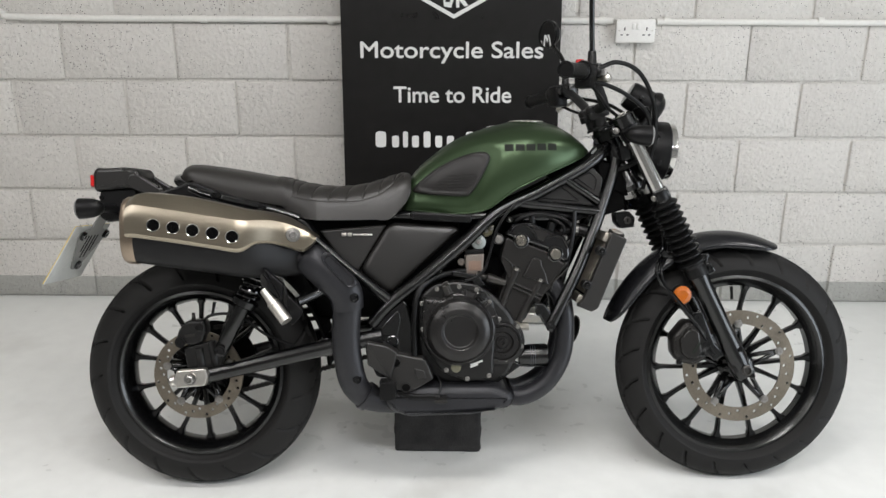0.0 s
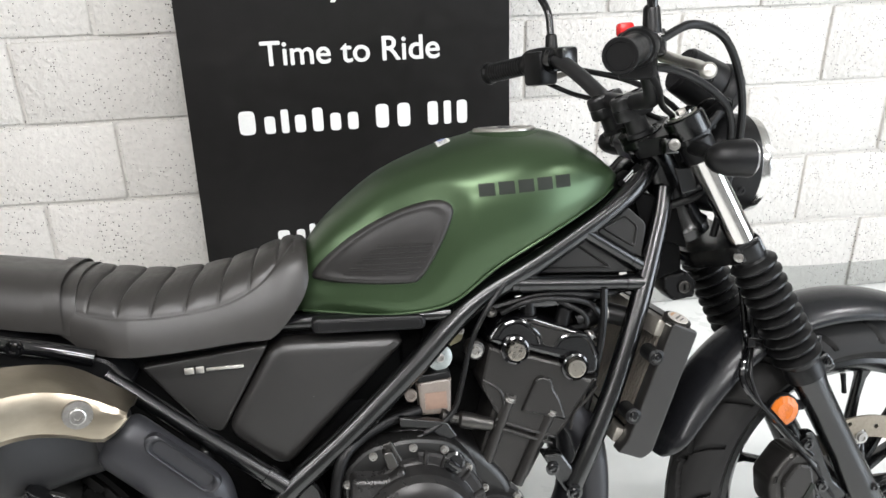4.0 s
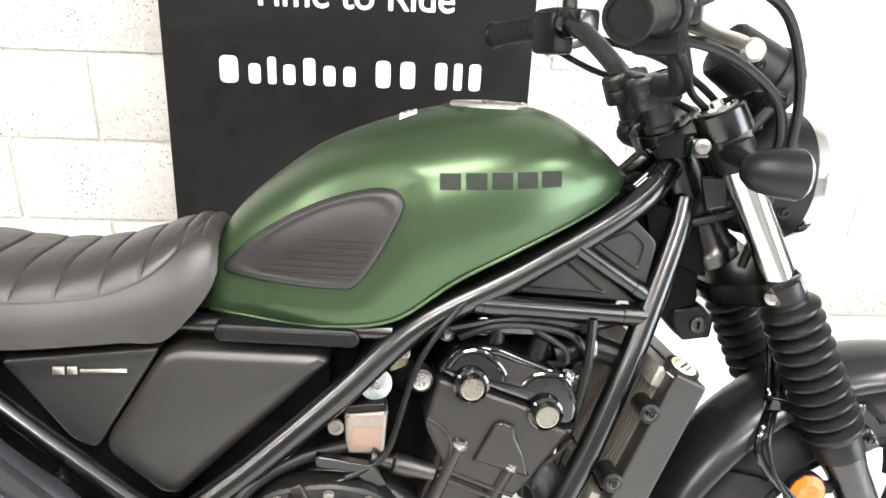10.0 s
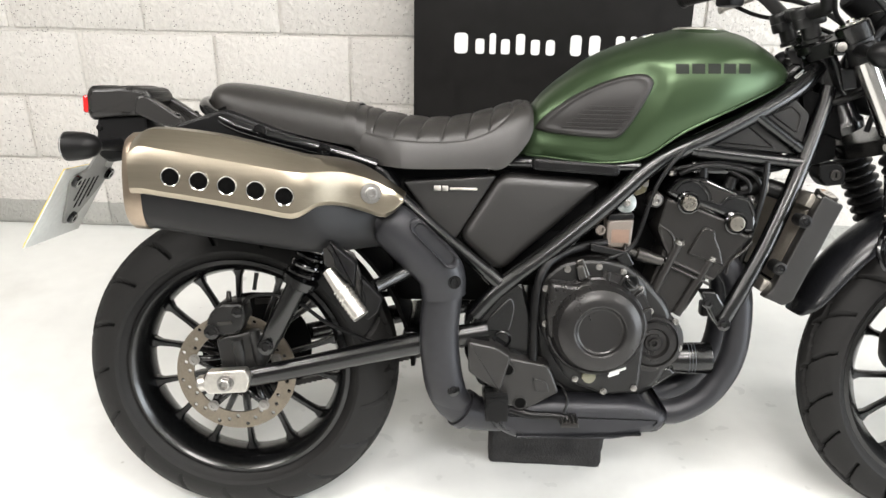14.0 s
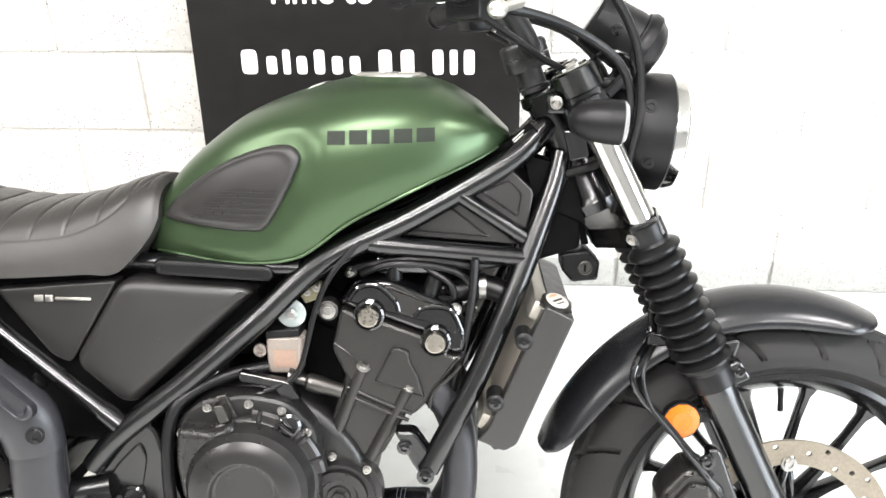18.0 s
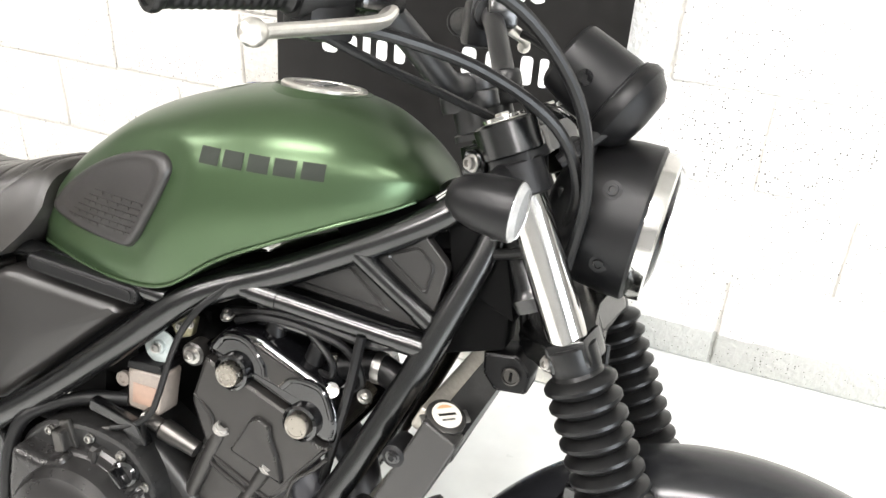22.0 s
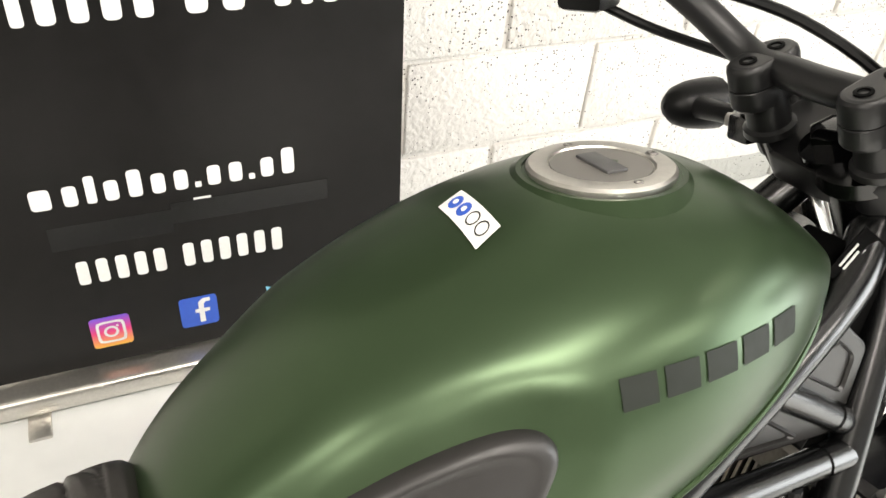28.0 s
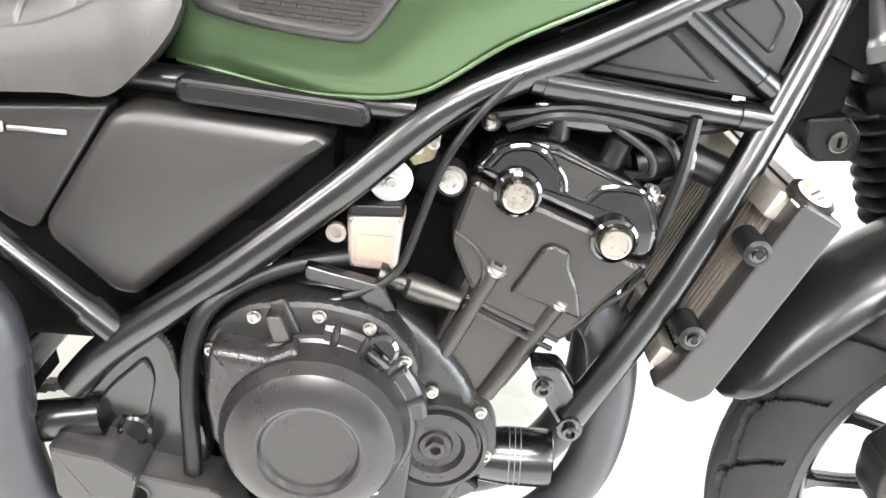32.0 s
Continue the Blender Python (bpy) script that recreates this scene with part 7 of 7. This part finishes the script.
# ---- handlebar ----
half = [(1.086, 0.0, 1.036), (1.088, -0.06, 1.038), (1.088, -0.102, 1.044), (1.066, -0.142, 1.078), (1.045, -0.178, 1.104), (1.026, -0.215, 1.112), (0.990, -0.276, 1.106), (0.955, -0.332, 1.098)]
part("handlebar", tube([(x, -y, z) for x, y, z in half[:0:-1]] + half, 0.0132, 18), YOKE, bike, "satin black handlebar")
for s in (-1, 1):
    y = s * 0.053 + 0.029
    RM2 = Matrix.Translation((1.087, y, 1.032)) @ pose(0, 0, 0, 0, -18, 0)
    pill = [(0.017 * math.cos(a) + (0.014 if math.cos(a) >= 0 else -0.014), 0.017 * math.sin(a)) for a in [2 * math.pi * (k + 0.5) / 28 for k in range(28)]]
    body = [loft([[tuple(RM2 @ V((px * k, py * k, h))) for px, py in pill] for k, h in rows]) for rows in (((0.93, -0.020), (1.0, -0.017), (1.0, -0.003), (0.98, -0.0022)), ((0.98, -0.0014), (1.0, -0.0006), (1.0, 0.012), (0.97, 0.0155), (0.90, 0.0175), (0.80, 0.018)))]
    riser = part("bar_riser", join(lathe([(0, 0.021), (0.006, 0.021), (0.008, 0.0175), (0.05, 0.017)], (1.102, y, 0.985), (-0.35, 0, 0.94), 24), *body), YOKE, bike, "satin black handlebar riser clamp")
    for dx in (-0.014, 0.014):
        part("riser_bolt", turned(lathe([(0, 0.0068), (0.0012, 0.0068), (0.0016, 0.0042), (-0.003, 0.0036), (-0.003, 0)], (0, 0, 0), (0, 0, 1), 14), RM2 @ Matrix.Translation((dx, 0, 0.0178))), DARK, riser)
    a, b = V((1.004, s * 0.252, 1.108)), V((0.948, s * 0.345, 1.097))
    gd = (b - a).normalized()
    prof = [(0, 0.020), (0.004, 0.0205)]
    for i in range(14):
        prof += [(0.008 + 0.0066 * i, 0.0182), (0.0095 + 0.0066 * i, 0.0177), (0.0115 + 0.0066 * i, 0.0177), (0.013 + 0.0066 * i, 0.0182)]
    prof += [(0.102, 0.0182), (0.105, 0.0205), (0.109, 0.0212), (0.112, 0.020), (0.112, 0.0165), (0.109, 0.016), (0.109, 0)]
    part("grip", lathe(prof, a, gd, 28), SOFT, bike, "black ribbed rubber grip")
    sw = part("switch_housing", lathe([(-0.058, 0.014), (-0.056, 0.022), (-0.03, 0.025), (-0.006, 0.0255), (0.0, 0.0235)], a, gd, 24), PLASTIC, bike, "black switch housing")
    part("switch_block", turned(box(-0.026, 0.020, -0.022, 0.022, -0.042, 0.018, 0.007), Matrix.Translation(a - gd * 0.03) @ pose(0, 0, 0, 0, 0, s * 30)), PLASTIC, sw)
    if s < 0:
        part("kill_switch", box(0.994, 1.014, -0.226, -0.208, 1.124, 1.141, 0.004), RED, sw, "red kill switch")
    else:
        part("switch_button", join(box(0.990, 1.0, 0.225, 0.237, 1.10, 1.112, 0.002), box(0.990, 1.0, 0.225, 0.237, 1.08, 1.092, 0.002)), GLOSS, sw)
    part("lever_perch", join(turned(box(-0.016, 0.022, -0.024, 0.024, -0.016, 0.020, 0.006), Matrix.Translation((1.045, s * 0.195, 1.113)) @ pose(0, 0, 0, 0, 0, s * 25)), lathe([(-0.016, 0.019), (0.016, 0.019)], (1.028, s * 0.206, 1.112), (-0.5, s, 0), 20)), SATIN, bike)
    lever = part("brake_lever" if s < 0 else "clutch_lever", tube([(1.062, s * 0.187, 1.100), (1.070, s * 0.228, 1.090), (1.062, s * 0.295, 1.083), (1.046, s * 0.355, 1.076)], [0.009, 0.0075, 0.0065, 0.006], 12, 5, 0.8), ALU, bike, "silver lever with a ball end")
    part("lever_ball", lathe([(-0.010, 0.003), (-0.008, 0.0065), (-0.003, 0.0095), (0.003, 0.0095), (0.008, 0.0065), (0.010, 0.002)], (1.043, s * 0.362, 1.075), (-0.3, s, 0), 20), ALU, lever)
    # mirrors
    if s < 0:
        stem_pts, head_at, face_d = [(1.030, -0.240, 1.125), (1.029, -0.245, 1.17), (1.027, -0.25, 1.23), (1.024, -0.262, 1.285), (1.012, -0.29, 1.315)], V((1.0, -0.315, 1.325)), (-1, 0.1, 0.0)
    else:
        stem_pts, head_at, face_d = [(1.043, 0.240, 1.125), (1.043, 0.245, 1.17), (1.041, 0.25, 1.20), (1.030, 0.275, 1.235), (1.012, 0.305, 1.265)], V((1.005, 0.33, 1.305)), (-1, -0.35, -0.1)
    mstem = part("mirror_stem", tube(stem_pts, 0.0068, 12), SATIN, bike, "black mirror stem")
    part("stem_boot", lathe([(0, 0.012), (0.03, 0.0105), (0.034, 0.008)], stem_pts[0], (0, 0, 1), 16), SOFT, mstem)
    d = V(face_d).normalized()
    m = Matrix.Translation(head_at) @ d.to_track_quat("Z", "Y").to_matrix().to_4x4() @ Matrix.Diagonal((1.0, 0.72, 1, 1)) @ pose(0, 0, 0, 0, 0, 90)
    mir = part("mirror", turned(lathe([(-0.026, 0.0), (-0.024, 0.02), (-0.018, 0.042), (-0.008, 0.056), (0.004, 0.060), (0.008, 0.058), (0.006, 0.054), (0.003, 0.0535), (0.003, 0)], (0, 0, 0), (0, 0, 1), 40), m), PLASTIC, bike, "oval black rear-view mirror")
    part("mirror_glass", turned(lathe([(0.0042, 0.0535), (0.0046, 0.0)], (0, 0, 0), (0, 0, 1), 40), m), mat("mirror_silver", (0.85, 0.85, 0.85), 0.02, 1.0, 0.0, rvar=0.0), mir, "mirror glass")
# cables from the controls to the headstock
for pts, r in (([(1.05, -0.22, 1.118), (1.10, -0.21, 1.135), (1.165, -0.17, 1.115), (1.215, -0.12, 1.05), (1.232, -0.085, 0.97), (1.225, -0.06, 0.90), (1.21, -0.045, 0.82)], 0.0058),
               ([(1.02, -0.24, 1.085), (1.075, -0.20, 1.08), (1.14, -0.15, 1.06), (1.20, -0.11, 1.02), (1.222, -0.07, 0.96), (1.20, -0.03, 0.90), (1.14, -0.012, 0.88), (1.08, 0.0, 0.865)], 0.0058),
               ([(1.03, 0.24, 1.10), (1.09, 0.20, 1.09), (1.16, 0.12, 1.06), (1.205, 0.04, 1.00), (1.19, 0.0, 0.93), (1.13, 0.0, 0.888), (1.07, 0.01, 0.865)], 0.0052),
               ([(1.02, 0.25, 1.08), (1.07, 0.20, 1.05), (1.11, 0.10, 1.03), (1.16, 0.02, 1.0), (1.18, -0.02, 0.95)], 0.0045),
               ([(1.02, -0.25, 1.08), (1.06, -0.19, 1.055), (1.10, -0.11, 1.03), (1.15, -0.05, 1.0), (1.175, -0.01, 0.94)], 0.0045),
               ([(1.21, -0.055, 0.905), (1.175, -0.052, 0.885), (1.13, -0.026, 0.868), (1.08, -0.004, 0.858)], 0.006),
               ([(1.19, 0.06, 0.90), (1.165, 0.05, 0.87), (1.17, 0.03, 0.81), (1.18, 0.02, 0.76)], 0.006)):
    part("control_cable", tube(pts, r, 10), SOFT, bike, "black control cable")
part("cable_guide", tube([(1.165, -0.055, 1.01), (1.18, -0.09, 1.035), (1.21, -0.10, 1.03), (1.225, -0.06, 1.005)], 0.0025, 8), SATIN, bike)
part("cover_bracket", prism(rounded([(1.135, 0.935), (1.165, 0.935), (1.17, 0.90), (1.145, 0.895)], 0.004), -0.075, -0.068, 0.002), SATIN, bike)
lab = part("frame_label", turned(box(-0.022, 0.022, -0.0008, 0.0008, -0.010, 0.010), Matrix.Translation((1.083, -0.033, 0.922)) @ pose(0, 0, 0, 0, -43, 0) @ pose(0, 0, 0, -35, 0, 0)), DARK, bike, "black frame label with pale print")
for k in range(4):
    part("print", turned(box(-0.012, 0.009 - 0.004 * (k % 2), -0.0016, -0.0009, 0.0052 - 0.0036 * k, 0.0069 - 0.0036 * k), Matrix.Translation((1.083, -0.033, 0.922)) @ pose(0, 0, 0, 0, -43, 0) @ pose(0, 0, 0, -35, 0, 0)), PLATE, lab)

# ---- a second motorcycle, of which little more than the wheel comes into view ----
other = new("motorcycle")
other.matrix_basis = Matrix.Translation((2.92, 0.90, 0.0)) @ pose(0, 0, 0, 0, 0, -36) @ pose(0, 0, 0, -8, 0, 0)
tagged(other, "black motorcycle with red rim stripes parked beside the wall", "motorcycle")
wheel("front_wheel", (0, 0, 0.305), 0.304, 0.058, 0.05, 0.218, 0.045, -0.065, 0.15, 0.11, 0.12, other, "black cast wheel with red rim stripes", RIM_RED)
for s in (-1, 1):
    leg2 = part("fork_slider", lathe([(-0.06, 0.02), (-0.04, 0.028), (0.25, 0.027), (0.30, 0.03), (0.31, 0.022), (0.62, 0.022)], (0, s * 0.10, 0.305), (0.40, 0, 0.915), 28), SATIN, other, "black fork leg")
    part("front_caliper", prism(rounded([(0.06, 0.33), (0.12, 0.38), (0.16, 0.36), (0.15, 0.28), (0.10, 0.25)], 0.01), s * 0.11, s * 0.05, 0.008), ENGINE, other)
rings = []
for i in range(25):
    a = radians(15 + 100 * i / 24)
    rings.append([(r * math.cos(a), y, 0.305 + r * math.sin(a)) for y, r in ((-0.065, 0.315), (-0.05, 0.335), (0, 0.342), (0.05, 0.335), (0.065, 0.315), (0.048, 0.331), (0, 0.338), (-0.048, 0.331))])
part("front_mudguard", loft(rings), GLOSS, other, "gloss black front mudguard")
part("rear_body", join(prism(rounded([(0.45, 0.60), (0.62, 0.95), (0.95, 1.0), (1.15, 0.86), (1.3, 0.9), (1.4, 0.8), (1.1, 0.55), (0.95, 0.30), (0.5, 0.30)], 0.05), -0.12, 0.12, 0.03, 3)), GLOSS, other, "gloss black body")
wheel("rear_wheel", (1.38, 0, 0.31), 0.309, 0.075, 0.06, 0.218, 0.06, -0.08, 0.11, 0.08, 0.12, other, "black cast wheel with red rim stripes", RIM_RED)
part("handlebar", tube([(0.30, -0.36, 0.98), (0.36, -0.2, 1.0), (0.40, 0, 0.98), (0.36, 0.2, 1.0), (0.30, 0.36, 0.98)], 0.012), SATIN, other)

# ---- blocks of the north wall, each a piece of its own ----
def block_mesh(w, h):
    bm = box(-w / 2 + 0.0055, w / 2 - 0.0055, -0.010, 0.03, -h / 2 + 0.0055, h / 2 - 0.0055, 0.005, 2)
    me = bpy.data.meshes.new("block")
    bm.to_mesh(me)
    bm.free()
    me.polygons.foreach_set("use_smooth", [True] * len(me.polygons))
    me.materials.append(BLOCK)
    return me


full = block_mesh(0.4536, 0.227)
low_row = block_mesh(0.4536, 0.262)
rng = random.Random(4)
top = 0.262
row = -1
while top < 2.95:
    # the joint lines run at 0.262 m and every 0.227 m over it
    h = 0.262 if row < 0 else 0.227
    z = top - h / 2 if row < 0 else top + h / 2
    shift = 0.0 if row % 2 else -0.2268
    for k in range(-7, 9):
        x = -0.427 + 0.4536 * k + shift
        if not -3.4 < x < 4.4 or z > 2.0 and (x < -2 or x > 3.5):
            continue
        ob = new("block", low_row if row < 0 else full)
        ob.parent = wall_north
        ob.matrix_basis = Matrix.Translation((x + 0.2268 + rng.uniform(-0.004, 0.004), WALL_Y + 0.004 + rng.uniform(-0.0015, 0.0015), z + rng.uniform(-0.0015, 0.0015))) @ pose(0, 0, 0, 0, rng.uniform(-0.25, 0.25), rng.uniform(-0.2, 0.2))
    if row >= 0:
        top += 0.227
    row += 1
